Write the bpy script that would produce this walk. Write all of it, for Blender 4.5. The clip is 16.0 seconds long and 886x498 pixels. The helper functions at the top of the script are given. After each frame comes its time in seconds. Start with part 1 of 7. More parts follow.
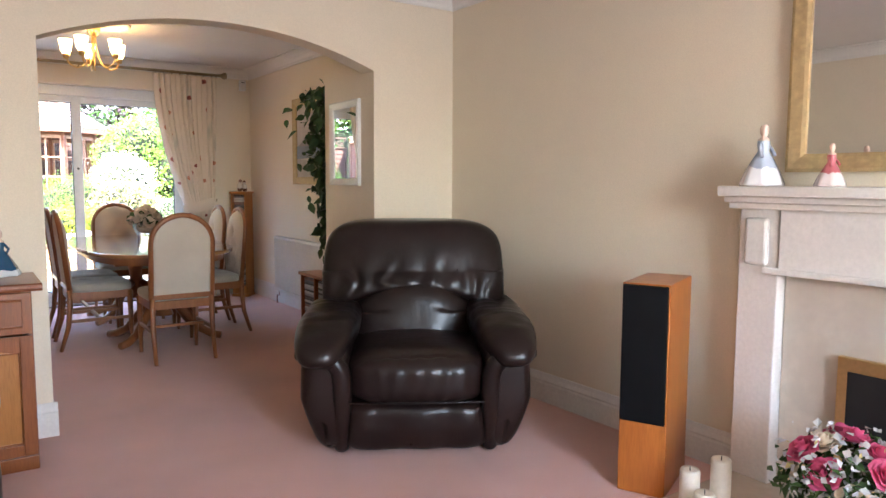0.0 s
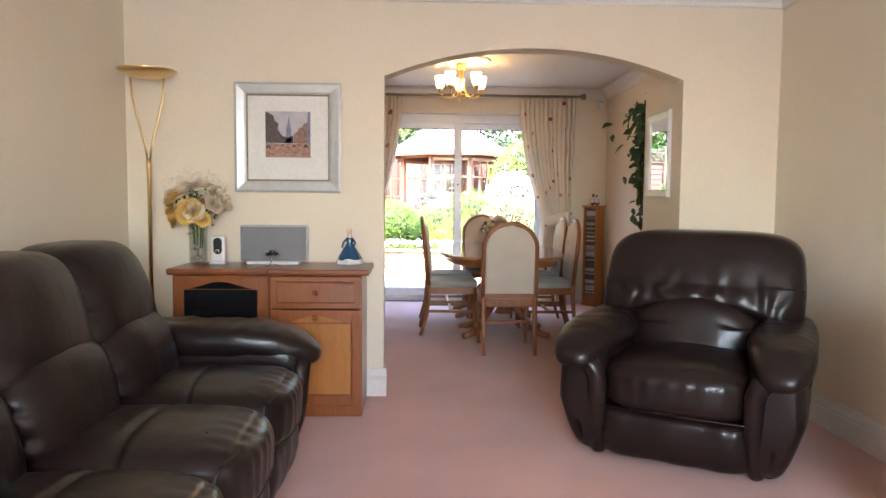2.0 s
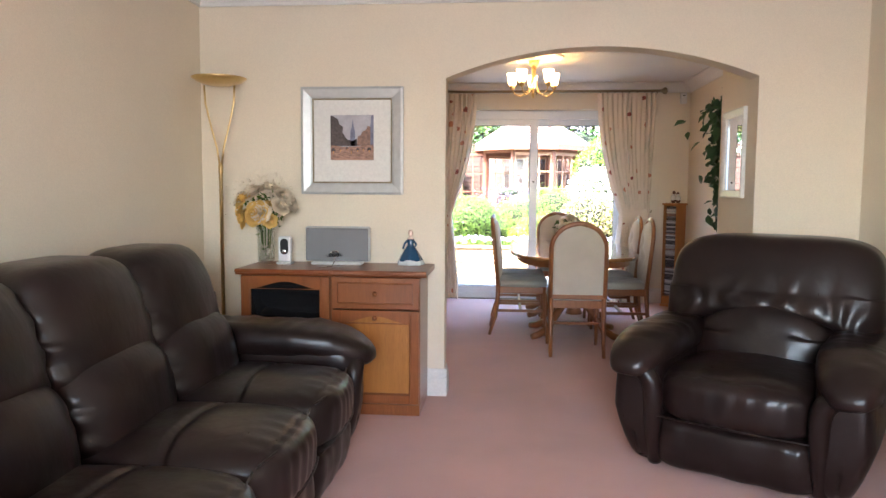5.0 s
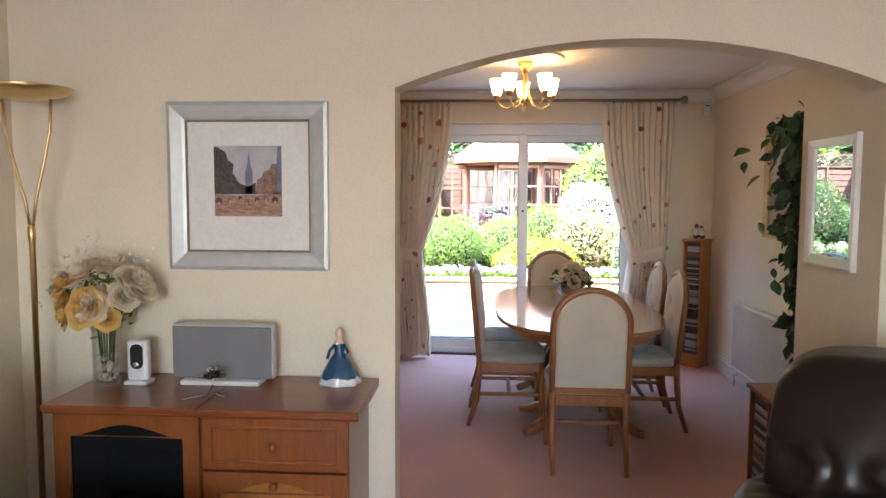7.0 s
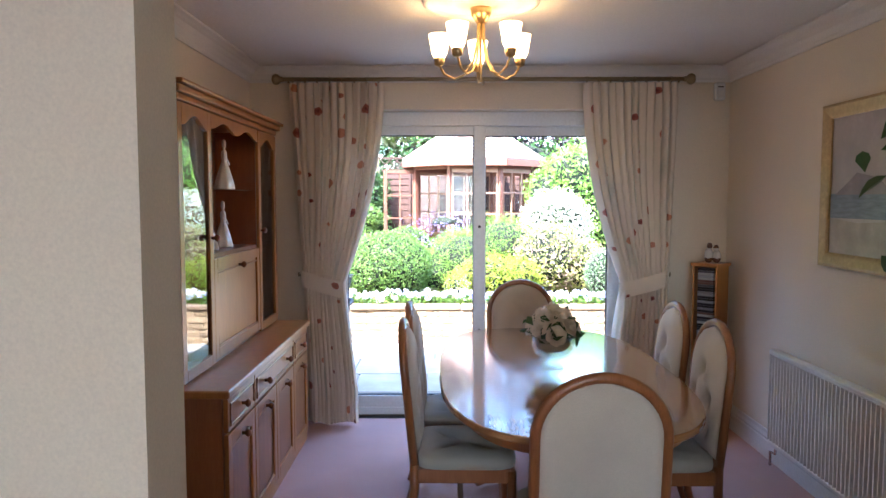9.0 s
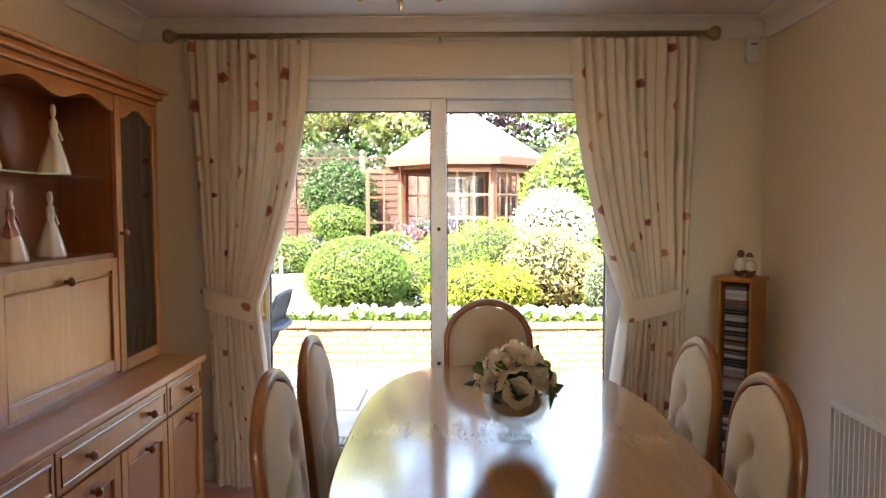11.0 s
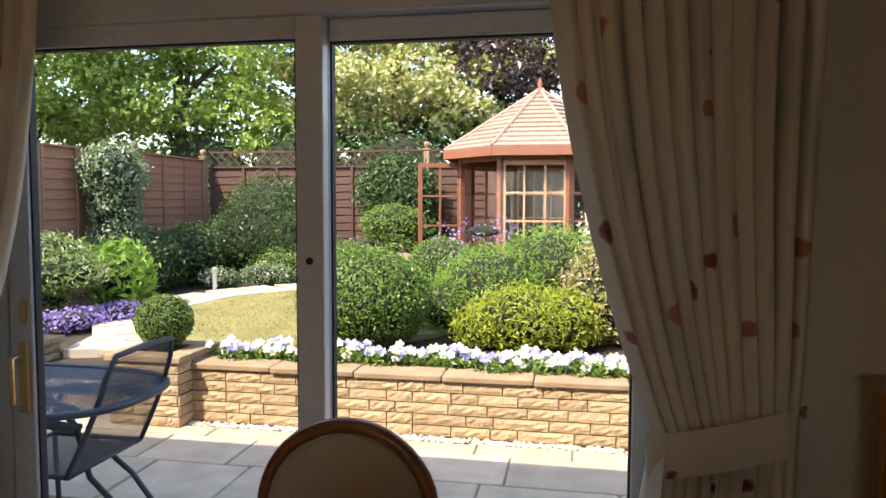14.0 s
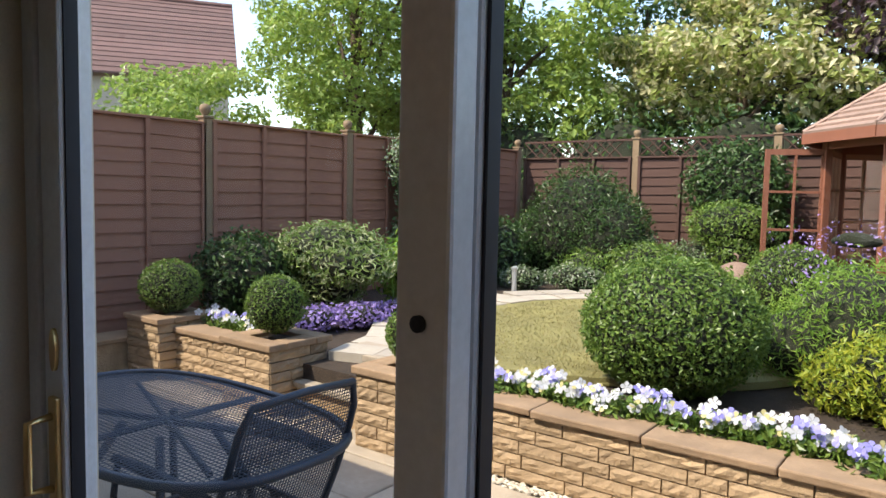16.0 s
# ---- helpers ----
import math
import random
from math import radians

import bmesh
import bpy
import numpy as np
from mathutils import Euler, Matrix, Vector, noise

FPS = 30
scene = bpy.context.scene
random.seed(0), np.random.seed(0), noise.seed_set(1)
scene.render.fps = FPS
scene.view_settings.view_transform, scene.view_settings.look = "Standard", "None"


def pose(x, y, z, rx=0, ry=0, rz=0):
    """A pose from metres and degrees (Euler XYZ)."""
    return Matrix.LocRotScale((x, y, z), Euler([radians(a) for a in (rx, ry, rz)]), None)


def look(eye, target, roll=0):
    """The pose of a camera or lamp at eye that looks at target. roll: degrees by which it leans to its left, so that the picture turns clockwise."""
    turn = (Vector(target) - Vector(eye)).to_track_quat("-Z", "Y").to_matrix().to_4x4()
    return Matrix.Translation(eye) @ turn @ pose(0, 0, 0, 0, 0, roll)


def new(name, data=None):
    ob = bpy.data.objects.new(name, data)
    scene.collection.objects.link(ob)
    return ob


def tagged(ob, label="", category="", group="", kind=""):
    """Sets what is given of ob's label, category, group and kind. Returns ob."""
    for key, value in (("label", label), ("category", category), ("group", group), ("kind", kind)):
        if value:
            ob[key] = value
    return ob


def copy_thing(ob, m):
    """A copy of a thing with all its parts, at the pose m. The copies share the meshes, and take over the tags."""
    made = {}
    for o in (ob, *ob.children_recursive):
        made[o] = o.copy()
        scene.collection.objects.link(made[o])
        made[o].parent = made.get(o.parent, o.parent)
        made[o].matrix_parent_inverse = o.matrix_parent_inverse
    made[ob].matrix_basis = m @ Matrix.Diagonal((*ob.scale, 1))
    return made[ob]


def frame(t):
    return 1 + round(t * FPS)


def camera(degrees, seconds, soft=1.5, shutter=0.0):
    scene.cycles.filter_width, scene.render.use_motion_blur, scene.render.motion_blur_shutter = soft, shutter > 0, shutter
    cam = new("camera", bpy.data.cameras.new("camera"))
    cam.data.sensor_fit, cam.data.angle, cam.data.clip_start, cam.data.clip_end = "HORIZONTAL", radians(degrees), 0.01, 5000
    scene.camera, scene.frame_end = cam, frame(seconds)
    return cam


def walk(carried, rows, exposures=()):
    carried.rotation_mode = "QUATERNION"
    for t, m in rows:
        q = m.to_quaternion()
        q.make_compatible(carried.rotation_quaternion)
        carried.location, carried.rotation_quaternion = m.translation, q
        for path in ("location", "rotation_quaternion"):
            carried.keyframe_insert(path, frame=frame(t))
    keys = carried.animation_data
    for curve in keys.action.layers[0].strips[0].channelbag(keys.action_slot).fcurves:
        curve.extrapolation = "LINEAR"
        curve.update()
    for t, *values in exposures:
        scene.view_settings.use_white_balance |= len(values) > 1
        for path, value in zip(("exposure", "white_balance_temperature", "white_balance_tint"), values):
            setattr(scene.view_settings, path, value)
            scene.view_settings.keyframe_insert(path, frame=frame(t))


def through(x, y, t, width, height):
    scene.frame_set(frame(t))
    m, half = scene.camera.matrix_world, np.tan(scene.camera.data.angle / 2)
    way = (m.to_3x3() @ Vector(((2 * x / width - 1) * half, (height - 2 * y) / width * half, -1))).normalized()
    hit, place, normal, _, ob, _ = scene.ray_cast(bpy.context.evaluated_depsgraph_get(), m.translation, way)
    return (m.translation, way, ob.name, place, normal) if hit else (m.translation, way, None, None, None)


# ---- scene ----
cam = camera(64.3, 16.0)
METRES, EYE, TILT, LEAN, TURN = 10.0, 1.255, 0.0, 0.0, -34.6
ROWS = [
    (0.0, 0, 0, 0, 0.03, -5.43, -0.28),
    (0.5, 0.007, 0.0201, 0.0013, 15.38, -5.18, -0.34),
    (1.0, 0.0194, 0.0307, 0.0011, 26.64, -5.05, -0.45),
    (1.5, 0.0418, 0.0183, 0.0017, 31.79, -4.4, -0.5),
    (2.0, 0.0666, -0.001, -0.0047, 32.48, -4.11, -0.5),
    (2.5, 0.0861, -0.0115, -0.0153, 32.94, -4.14, -0.47),
    (3.0, 0.0989, -0.0227, -0.0244, 34.69, -4.2, -0.57),
    (5.5, 0.0654, 0.0342, 0.0092, 39.96, -4.81, -0.36),
    (6.0, 0.045, 0.0688, 0.0163, 39.57, -4.82, -0.27),
    (6.5, 0.016, 0.1039, 0.0229, 39.36, -4.68, -0.36),
    (7.0, -0.0094, 0.1377, 0.0278, 38.34, -4.5, -0.26),
    (7.5, -0.0331, 0.1733, 0.0277, 36.35, -4.41, -0.16),
    (8.0, -0.0572, 0.2075, 0.0276, 35.59, -4.26, -0.13),
    (8.5, -0.0764, 0.2411, 0.0284, 35.17, -4.15, -0.06),
    (9.0, -0.0977, 0.2799, 0.0305, 34.87, -3.97, 0.03),
    (11.5, -0.1379, 0.4245, 0.0232, 36.3, -3.41, 0.19),
    (12.0, -0.1416, 0.4604, 0.0241, 38.4945, -3.55, 0.18),
    (12.5, -0.1555, 0.494, 0.0244, 41.0835, -3.68, -0.05),
    (13.0, -0.1671, 0.5252, 0.0278, 42.0025, -3.68, -0.1),
    (13.5, -0.1772, 0.5612, 0.0298, 43.2838, -3.68, -0.04),
    (14.0, -0.1898, 0.5909, 0.0285, 45.3106, -3.68, -0.18),
    (14.5, -0.2003, 0.6235, 0.0286, 48.6051, -3.74, -0.17),
    (15.0, -0.2197, 0.6504, 0.0277, 56.7206, -3.9, -0.58),
    (15.5, -0.2475, 0.6726, 0.0291, 64.1938, -4.2, -0.86),
    (16.0, -0.2829, 0.685, 0.0272, 72.0715, -4.34, -1.23),
]
EXPOSURES = [(0.0, 4.8, 6150, 10), (3.2, 4.85, 6400, 10), (5.5, 4.75, 6150, 10), (7.0, 4.5, 6150, 10), (8.2, 4.3, 5700, 10), (9.2, 4.2, 5450, 10), (11.5, 4.15, 7600, 10), (12.5, 3.3, 7000, 10), (13.5, 2.55, 7300, 10), (14.5, 1.95, 7300, 10), (16.0, 1.6, 7000, 10)]
walk(cam, [(t, pose(0, 0, EYE, TILT, LEAN, TURN) @ pose(METRES * x, METRES * y, METRES * z, 90 + pitch, roll, yaw)) for t, x, y, z, yaw, pitch, roll in ROWS], EXPOSURES)

# ---- world, sun, large lights ----
SUN_DIR = Vector((-0.42, -0.74, 1.06)).normalized()
world = bpy.data.worlds.new("sky")
scene.world = world
world.use_nodes = True
wn = world.node_tree
sky = wn.nodes.new("ShaderNodeTexSky")
sky.sky_type = 'NISHITA'
sky.sun_disc = False
sky.sun_elevation = math.asin(SUN_DIR.z)
sky.sun_rotation = math.atan2(SUN_DIR.x, SUN_DIR.y)
wn.links.new(sky.outputs[0], wn.nodes["Background"].inputs[0])
wn.nodes["Background"].inputs[1].default_value = 0.15
sun = new("sun", bpy.data.lights.new("sun", 'SUN'))
sun.data.energy, sun.data.angle, sun.data.color = 2.3, radians(0.6), (1.0, 0.94, 0.84)
sun.matrix_world = look(SUN_DIR * 30, (0, 0, 0))
# daylight in the living room's front window, behind the walk's start
front = new("window_daylight", bpy.data.lights.new("window_daylight", 'AREA'))
front.data.shape, front.data.size, front.data.size_y = 'RECTANGLE', 1.4, 1.3
front.data.energy, front.data.color = 5.5, (0.86, 0.93, 1.0)
front.matrix_world = look((0.9, -2.72, 1.55), (0.9, 3.0, 1.2))


# ---- materials ----
def shader(name):
    m = bpy.data.materials.new(name)
    m.use_nodes = True
    return m, m.node_tree.nodes, m.node_tree.links, m.node_tree.nodes["Principled BSDF"]


def mix_colour(nodes, links, fac, a, b):
    n = nodes.new("ShaderNodeMix")
    n.data_type = 'RGBA'
    for sock, v in ((n.inputs[0], fac), (n.inputs[6], a), (n.inputs[7], b)):
        if isinstance(v, (int, float)):
            sock.default_value = v
        elif isinstance(v, tuple):
            sock.default_value = (*v[:3], 1)
        else:
            links.new(v, sock)
    return n.outputs[2]


def noise_node(nodes, links, scale, detail=3.0, stretch=None, space="Object", rough=0.55):
    tc = nodes.new("ShaderNodeTexCoord")
    out = tc.outputs[space]
    if stretch:
        mp = nodes.new("ShaderNodeMapping")
        mp.inputs["Scale"].default_value = stretch
        links.new(out, mp.inputs[0])
        out = mp.outputs[0]
    n = nodes.new("ShaderNodeTexNoise")
    n.inputs["Scale"].default_value, n.inputs["Detail"].default_value, n.inputs["Roughness"].default_value = scale, detail, rough
    links.new(out, n.inputs["Vector"])
    return n.outputs[0]


def ramp(nodes, links, src, lo, hi):
    n = nodes.new("ShaderNodeMapRange")
    n.inputs[1].default_value, n.inputs[2].default_value = lo, hi
    links.new(src, n.inputs[0])
    return n.outputs[0]


def plain(name, colour, rough=0.5, metal=0.0, vary=0.12, scale=6.0, fine=60.0, bump=0.1, depth=0.002, stretch=None, coat=0.0, per_object=0.0, per_island=0.0, sheen=0.0, dark=None):
    """Colour varied at a large and a fine scale, with fine relief."""
    m, nodes, links, p = shader(name)
    dark = dark or tuple(c * (1 - 2.2 * vary) for c in colour)
    light = tuple(min(1, c * (1 + vary)) for c in colour)
    a = ramp(nodes, links, noise_node(nodes, links, scale, 4, stretch), 0.32, 0.68)
    b = noise_node(nodes, links, fine, 3, stretch)
    col = mix_colour(nodes, links, a, dark, light)
    col = mix_colour(nodes, links, ramp(nodes, links, b, 0.2, 0.9), col, tuple(c * 0.82 for c in colour)) if vary > 0 else col
    if per_object or per_island:
        src = nodes.new("ShaderNodeObjectInfo").outputs["Random"] if per_object else nodes.new("ShaderNodeNewGeometry").outputs["Random Per Island"]
        hs = nodes.new("ShaderNodeHueSaturation")
        k = per_object or per_island
        mr = nodes.new("ShaderNodeMapRange")
        mr.inputs[3].default_value, mr.inputs[4].default_value = 1 - k, 1 + k
        links.new(src, mr.inputs[0])
        links.new(mr.outputs[0], hs.inputs["Value"])
        links.new(col, hs.inputs["Color"])
        col = hs.outputs[0]
    links.new(col, p.inputs["Base Color"])
    p.inputs["Roughness"].default_value, p.inputs["Metallic"].default_value = rough, metal
    p.inputs["Coat Weight"].default_value = coat
    p.inputs["Coat Roughness"].default_value = 0.12
    if sheen:
        p.inputs["Sheen Weight"].default_value = sheen
    if bump:
        bn = nodes.new("ShaderNodeBump")
        bn.inputs["Strength"].default_value, bn.inputs["Distance"].default_value = bump, depth
        links.new(b, bn.inputs["Height"])
        links.new(bn.outputs[0], p.inputs["Normal"])
    return m


def wood(name, light, dark, rough=0.35, stretch=(3, 3, 0.25), coat=0.25, scale=9):
    m, nodes, links, p = shader(name)
    a = noise_node(nodes, links, scale, 5, stretch, rough=0.65)
    b = noise_node(nodes, links, scale * 9, 4, stretch)
    c = noise_node(nodes, links, 1.7, 2)
    col = mix_colour(nodes, links, ramp(nodes, links, a, 0.3, 0.72), dark, light)
    col = mix_colour(nodes, links, ramp(nodes, links, b, 0.45, 0.85), col, tuple(v * 0.8 for v in dark))
    col = mix_colour(nodes, links, ramp(nodes, links, c, 0.3, 1.1), col, tuple(v * 0.9 for v in light))
    links.new(col, p.inputs["Base Color"])
    p.inputs["Roughness"].default_value, p.inputs["Coat Weight"].default_value, p.inputs["Coat Roughness"].default_value = rough, coat, 0.2
    bn = nodes.new("ShaderNodeBump")
    bn.inputs["Strength"].default_value, bn.inputs["Distance"].default_value = 0.12, 0.001
    links.new(b, bn.inputs["Height"])
    links.new(bn.outputs[0], p.inputs["Normal"])
    return m


def leather_mat():
    m, nodes, links, p = shader("dark_brown_leather")
    a = noise_node(nodes, links, 3.5, 3)
    b = noise_node(nodes, links, 7, 2.5, (1.4, 1.4, 0.8))
    w = noise_node(nodes, links, 26, 3, (1.0, 1.0, 0.45))
    tc = nodes.new("ShaderNodeTexCoord")
    v = nodes.new("ShaderNodeTexVoronoi")
    v.inputs["Scale"].default_value = 320
    links.new(tc.outputs["Object"], v.inputs["Vector"])
    links.new(mix_colour(nodes, links, ramp(nodes, links, a, 0.3, 0.7), (0.009, 0.0052, 0.0050), (0.017, 0.0092, 0.0080)), p.inputs["Base Color"])
    links.new(ramp_to(nodes, links, w, 0.24, 0.38), p.inputs["Roughness"])
    p.inputs["Specular IOR Level"].default_value = 0.36
    last = None
    for src, k, d in ((b, 0.22, 0.010), (w, 0.34, 0.004), (v.outputs["Distance"], 0.05, 0.0006)):
        bn = nodes.new("ShaderNodeBump")
        bn.inputs["Strength"].default_value, bn.inputs["Distance"].default_value = k, d
        links.new(src, bn.inputs["Height"])
        if last:
            links.new(last, bn.inputs["Normal"])
        last = bn.outputs[0]
    links.new(last, p.inputs["Normal"])
    return m


def ramp_to(nodes, links, src, lo, hi):
    n = nodes.new("ShaderNodeMapRange")
    n.inputs[3].default_value, n.inputs[4].default_value = lo, hi
    links.new(src, n.inputs[0])
    return n.outputs[0]


def leaf_mat(name, a, b, c=None, share=0.3, rough=0.4, through=0.35):
    m, nodes, links, p = shader(name)
    rnd = nodes.new("ShaderNodeNewGeometry").outputs["Random Per Island"]
    col = mix_colour(nodes, links, rnd, a, b)
    if c:
        mt = nodes.new("ShaderNodeMath")
        mt.operation = 'FRACT'
        ml = nodes.new("ShaderNodeMath")
        ml.operation = 'MULTIPLY'
        ml.inputs[1].default_value = 17.3
        links.new(rnd, ml.inputs[0])
        links.new(ml.outputs[0], mt.inputs[0])
        cp = nodes.new("ShaderNodeMath")
        cp.operation = 'LESS_THAN'
        cp.inputs[1].default_value = share
        links.new(mt.outputs[0], cp.inputs[0])
        col = mix_colour(nodes, links, cp.outputs[0], col, c)
    links.new(col, p.inputs["Base Color"])
    p.inputs["Roughness"].default_value = rough
    tr = nodes.new("ShaderNodeBsdfTranslucent")
    links.new(col, tr.inputs[0])
    mx = nodes.new("ShaderNodeMixShader")
    mx.inputs[0].default_value = through
    links.new(p.outputs[0], mx.inputs[1])
    links.new(tr.outputs[0], mx.inputs[2])
    links.new(mx.outputs[0], nodes["Material Output"].inputs[0])
    return m


def glass_mat(name, colour=(1, 1, 1), rough=0.0):
    m, nodes, links, p = shader(name)
    p.inputs["Base Color"].default_value = (*colour, 1)
    p.inputs["Roughness"].default_value, p.inputs["Transmission Weight"].default_value, p.inputs["IOR"].default_value = rough, 1.0, 1.45
    return m


def pane_mat(name, tint=(1, 1, 1), ior=1.3):
    """Thin window glass: clear, with a mirror share that grows at a slant."""
    m, nodes, links, p = shader(name)
    t = nodes.new("ShaderNodeBsdfTransparent")
    t.inputs[0].default_value = (*tint, 1)
    g = nodes.new("ShaderNodeBsdfGlossy")
    g.inputs["Roughness"].default_value = 0.01
    f = nodes.new("ShaderNodeFresnel")
    f.inputs[0].default_value = ior
    mx = nodes.new("ShaderNodeMixShader")
    links.new(f.outputs[0], mx.inputs[0])
    links.new(t.outputs[0], mx.inputs[1])
    links.new(g.outputs[0], mx.inputs[2])
    links.new(mx.outputs[0], nodes["Material Output"].inputs[0])
    return m


def vessel_mat(name, tint):
    """Blown glass of thin walls: clear, glossier towards its outline."""
    m, nodes, links, p = shader(name)
    t = nodes.new("ShaderNodeBsdfTransparent")
    t.inputs[0].default_value = (*tint, 1)
    g = nodes.new("ShaderNodeBsdfGlossy")
    g.inputs["Roughness"].default_value = 0.03
    w = nodes.new("ShaderNodeLayerWeight")
    w.inputs[0].default_value = 0.35
    k = nodes.new("ShaderNodeMath")
    k.operation = 'MULTIPLY_ADD'
    k.inputs[1].default_value, k.inputs[2].default_value = 0.45, 0.04
    links.new(w.outputs["Facing"], k.inputs[0])
    mx = nodes.new("ShaderNodeMixShader")
    links.new(k.outputs[0], mx.inputs[0])
    links.new(t.outputs[0], mx.inputs[1])
    links.new(g.outputs[0], mx.inputs[2])
    links.new(mx.outputs[0], nodes["Material Output"].inputs[0])
    return m


def glow_mat(name, colour, strength):
    m, nodes, links, p = shader(name)
    p.inputs["Base Color"].default_value = (0.85, 0.8, 0.7, 1)
    p.inputs["Emission Color"].default_value = (*colour, 1)
    p.inputs["Emission Strength"].default_value = strength
    p.inputs["Roughness"].default_value = 0.5
    return m


def curtain_mat():
    """Cream cotton with scattered rust-red poppies on pale grey stems, printed in the cloth's own metres."""
    m, nodes, links, p = shader("poppy_print_cotton")
    uv = nodes.new("ShaderNodeUVMap")
    v = nodes.new("ShaderNodeTexVoronoi")
    v.voronoi_dimensions = '2D'
    v.inputs["Scale"].default_value = 6.0
    v.inputs["Randomness"].default_value = 0.85
    links.new(uv.outputs[0], v.inputs["Vector"])
    sep = nodes.new("ShaderNodeSeparateColor")
    links.new(v.outputs["Color"], sep.inputs[0])
    frill = nodes.new("ShaderNodeTexNoise")
    frill.inputs["Scale"].default_value = 45
    links.new(uv.outputs[0], frill.inputs["Vector"])

    def calc(op, a, b):
        k = nodes.new("ShaderNodeMath")
        k.operation = op
        for q, sock in ((a, k.inputs[0]), (b, k.inputs[1])):
            if isinstance(q, (int, float)):
                sock.default_value = q
            else:
                links.new(q, sock)
        return k.outputs[0]
    ragged = calc('ADD', v.outputs["Distance"], calc('MULTIPLY', frill.outputs[0], 0.10))
    radius = ramp_to(nodes, links, sep.outputs[1], 0.13, 0.27)
    spot = ramp(nodes, links, calc('SUBTRACT', radius, ragged), 0.0, 0.035)
    both = calc('MULTIPLY', spot, calc('GREATER_THAN', sep.outputs[0], 0.50))
    mp = nodes.new("ShaderNodeMapping")
    mp.inputs["Scale"].default_value = (13, 1.3, 1)
    links.new(uv.outputs[0], mp.inputs[0])
    st = nodes.new("ShaderNodeTexNoise")
    st.inputs["Scale"].default_value = 1.6
    links.new(mp.outputs[0], st.inputs["Vector"])
    base = mix_colour(nodes, links, ramp(nodes, links, st.outputs[0], 0.60, 0.70), (0.74, 0.64, 0.51), (0.56, 0.53, 0.42))
    petals = mix_colour(nodes, links, ramp(nodes, links, ragged, 0.04, 0.24), (0.16, 0.035, 0.035), (0.46, 0.16, 0.11))
    petals = mix_colour(nodes, links, ramp(nodes, links, sep.outputs[2], 0.45, 0.75), petals, (0.55, 0.24, 0.14))
    col = mix_colour(nodes, links, both, base, petals)
    links.new(col, p.inputs["Base Color"])
    p.inputs["Roughness"].default_value = 0.85
    weave = noise_node(nodes, links, 260, 2)
    bn = nodes.new("ShaderNodeBump")
    bn.inputs["Strength"].default_value, bn.inputs["Distance"].default_value = 0.15, 0.001
    links.new(weave, bn.inputs["Height"])
    links.new(bn.outputs[0], p.inputs["Normal"])
    tr = nodes.new("ShaderNodeBsdfTranslucent")
    links.new(col, tr.inputs[0])
    mx = nodes.new("ShaderNodeMixShader")
    mx.inputs[0].default_value = 0.14
    links.new(p.outputs[0], mx.inputs[1])
    links.new(tr.outputs[0], mx.inputs[2])
    links.new(mx.outputs[0], nodes["Material Output"].inputs[0])
    return m


WALL = plain("cream_wall_paint", (0.82, 0.725, 0.575), 0.75, vary=0.02, scale=1.5, fine=180, bump=0.03, depth=0.001)
CEIL = plain("white_ceiling_paint", (0.82, 0.80, 0.76), 0.8, vary=0.015, scale=2, fine=120, bump=0.06)
GLOSS = plain("white_gloss_paint", (0.80, 0.78, 0.74), 0.3, vary=0.02, scale=4, bump=0.03, coat=0.2)
UPVC = plain("white_upvc", (0.80, 0.82, 0.84), 0.28, vary=0.015, bump=0.0)
CARPET = plain("pink_carpet", (0.66, 0.37, 0.31), 0.95, vary=0.09, scale=1.6, fine=420, bump=0.6, depth=0.004, sheen=0.3)
LEATHER = leather_mat()
TEAK = wood("teak_veneer", (0.34, 0.13, 0.040), (0.22, 0.075, 0.022))
TEAK_FLAT = wood("teak_veneer_lengthwise", (0.40, 0.20, 0.075), (0.33, 0.15, 0.052), rough=0.16, stretch=(3, 0.3, 3), coat=0.9)
TEAK_FLAT.node_tree.nodes["Principled BSDF"].inputs["Coat Roughness"].default_value = 0.08
TEAK_FLAT.node_tree.nodes["Principled BSDF"].inputs["Coat IOR"].default_value = 1.7
MAHOG = wood("red_brown_veneer", (0.27, 0.078, 0.022), (0.17, 0.045, 0.013), rough=0.3, stretch=(0.3, 3, 3))
MAHOG_V = wood("red_brown_veneer_upright", (0.30, 0.095, 0.025), (0.19, 0.055, 0.014), rough=0.3)
OAKISH = wood("honey_veneer", (0.46, 0.19, 0.042), (0.33, 0.12, 0.024), rough=0.32)
CHERRY = wood("cherry_speaker_veneer", (0.50, 0.17, 0.03), (0.38, 0.11, 0.018), rough=0.3, scale=6)
CREAM_CLOTH = plain("cream_velour", (0.60, 0.52, 0.42), 0.9, vary=0.06, scale=5, fine=300, bump=0.25, sheen=0.4)
GREY_CLOTH = plain("pale_grey_green_velour", (0.42, 0.40, 0.34), 0.9, vary=0.06, scale=5, fine=300, bump=0.25, sheen=0.4)
CURTAIN = curtain_mat()
BRASS = plain("satin_brass", (0.74, 0.54, 0.25), 0.32, metal=1.0, vary=0.05, bump=0.0)
POLE = plain("antique_gold_pole", (0.36, 0.29, 0.17), 0.4, metal=0.5, vary=0.08, bump=0.03)
SILVER = plain("brushed_silver", (0.62, 0.63, 0.63), 0.35, metal=0.6, vary=0.05, bump=0.04)
CHROME = plain("chrome", (0.8, 0.8, 0.8), 0.12, metal=1.0, vary=0.02, bump=0.0)
BLACK = plain("black_plastic", (0.012, 0.012, 0.013), 0.4, vary=0.1, bump=0.02)
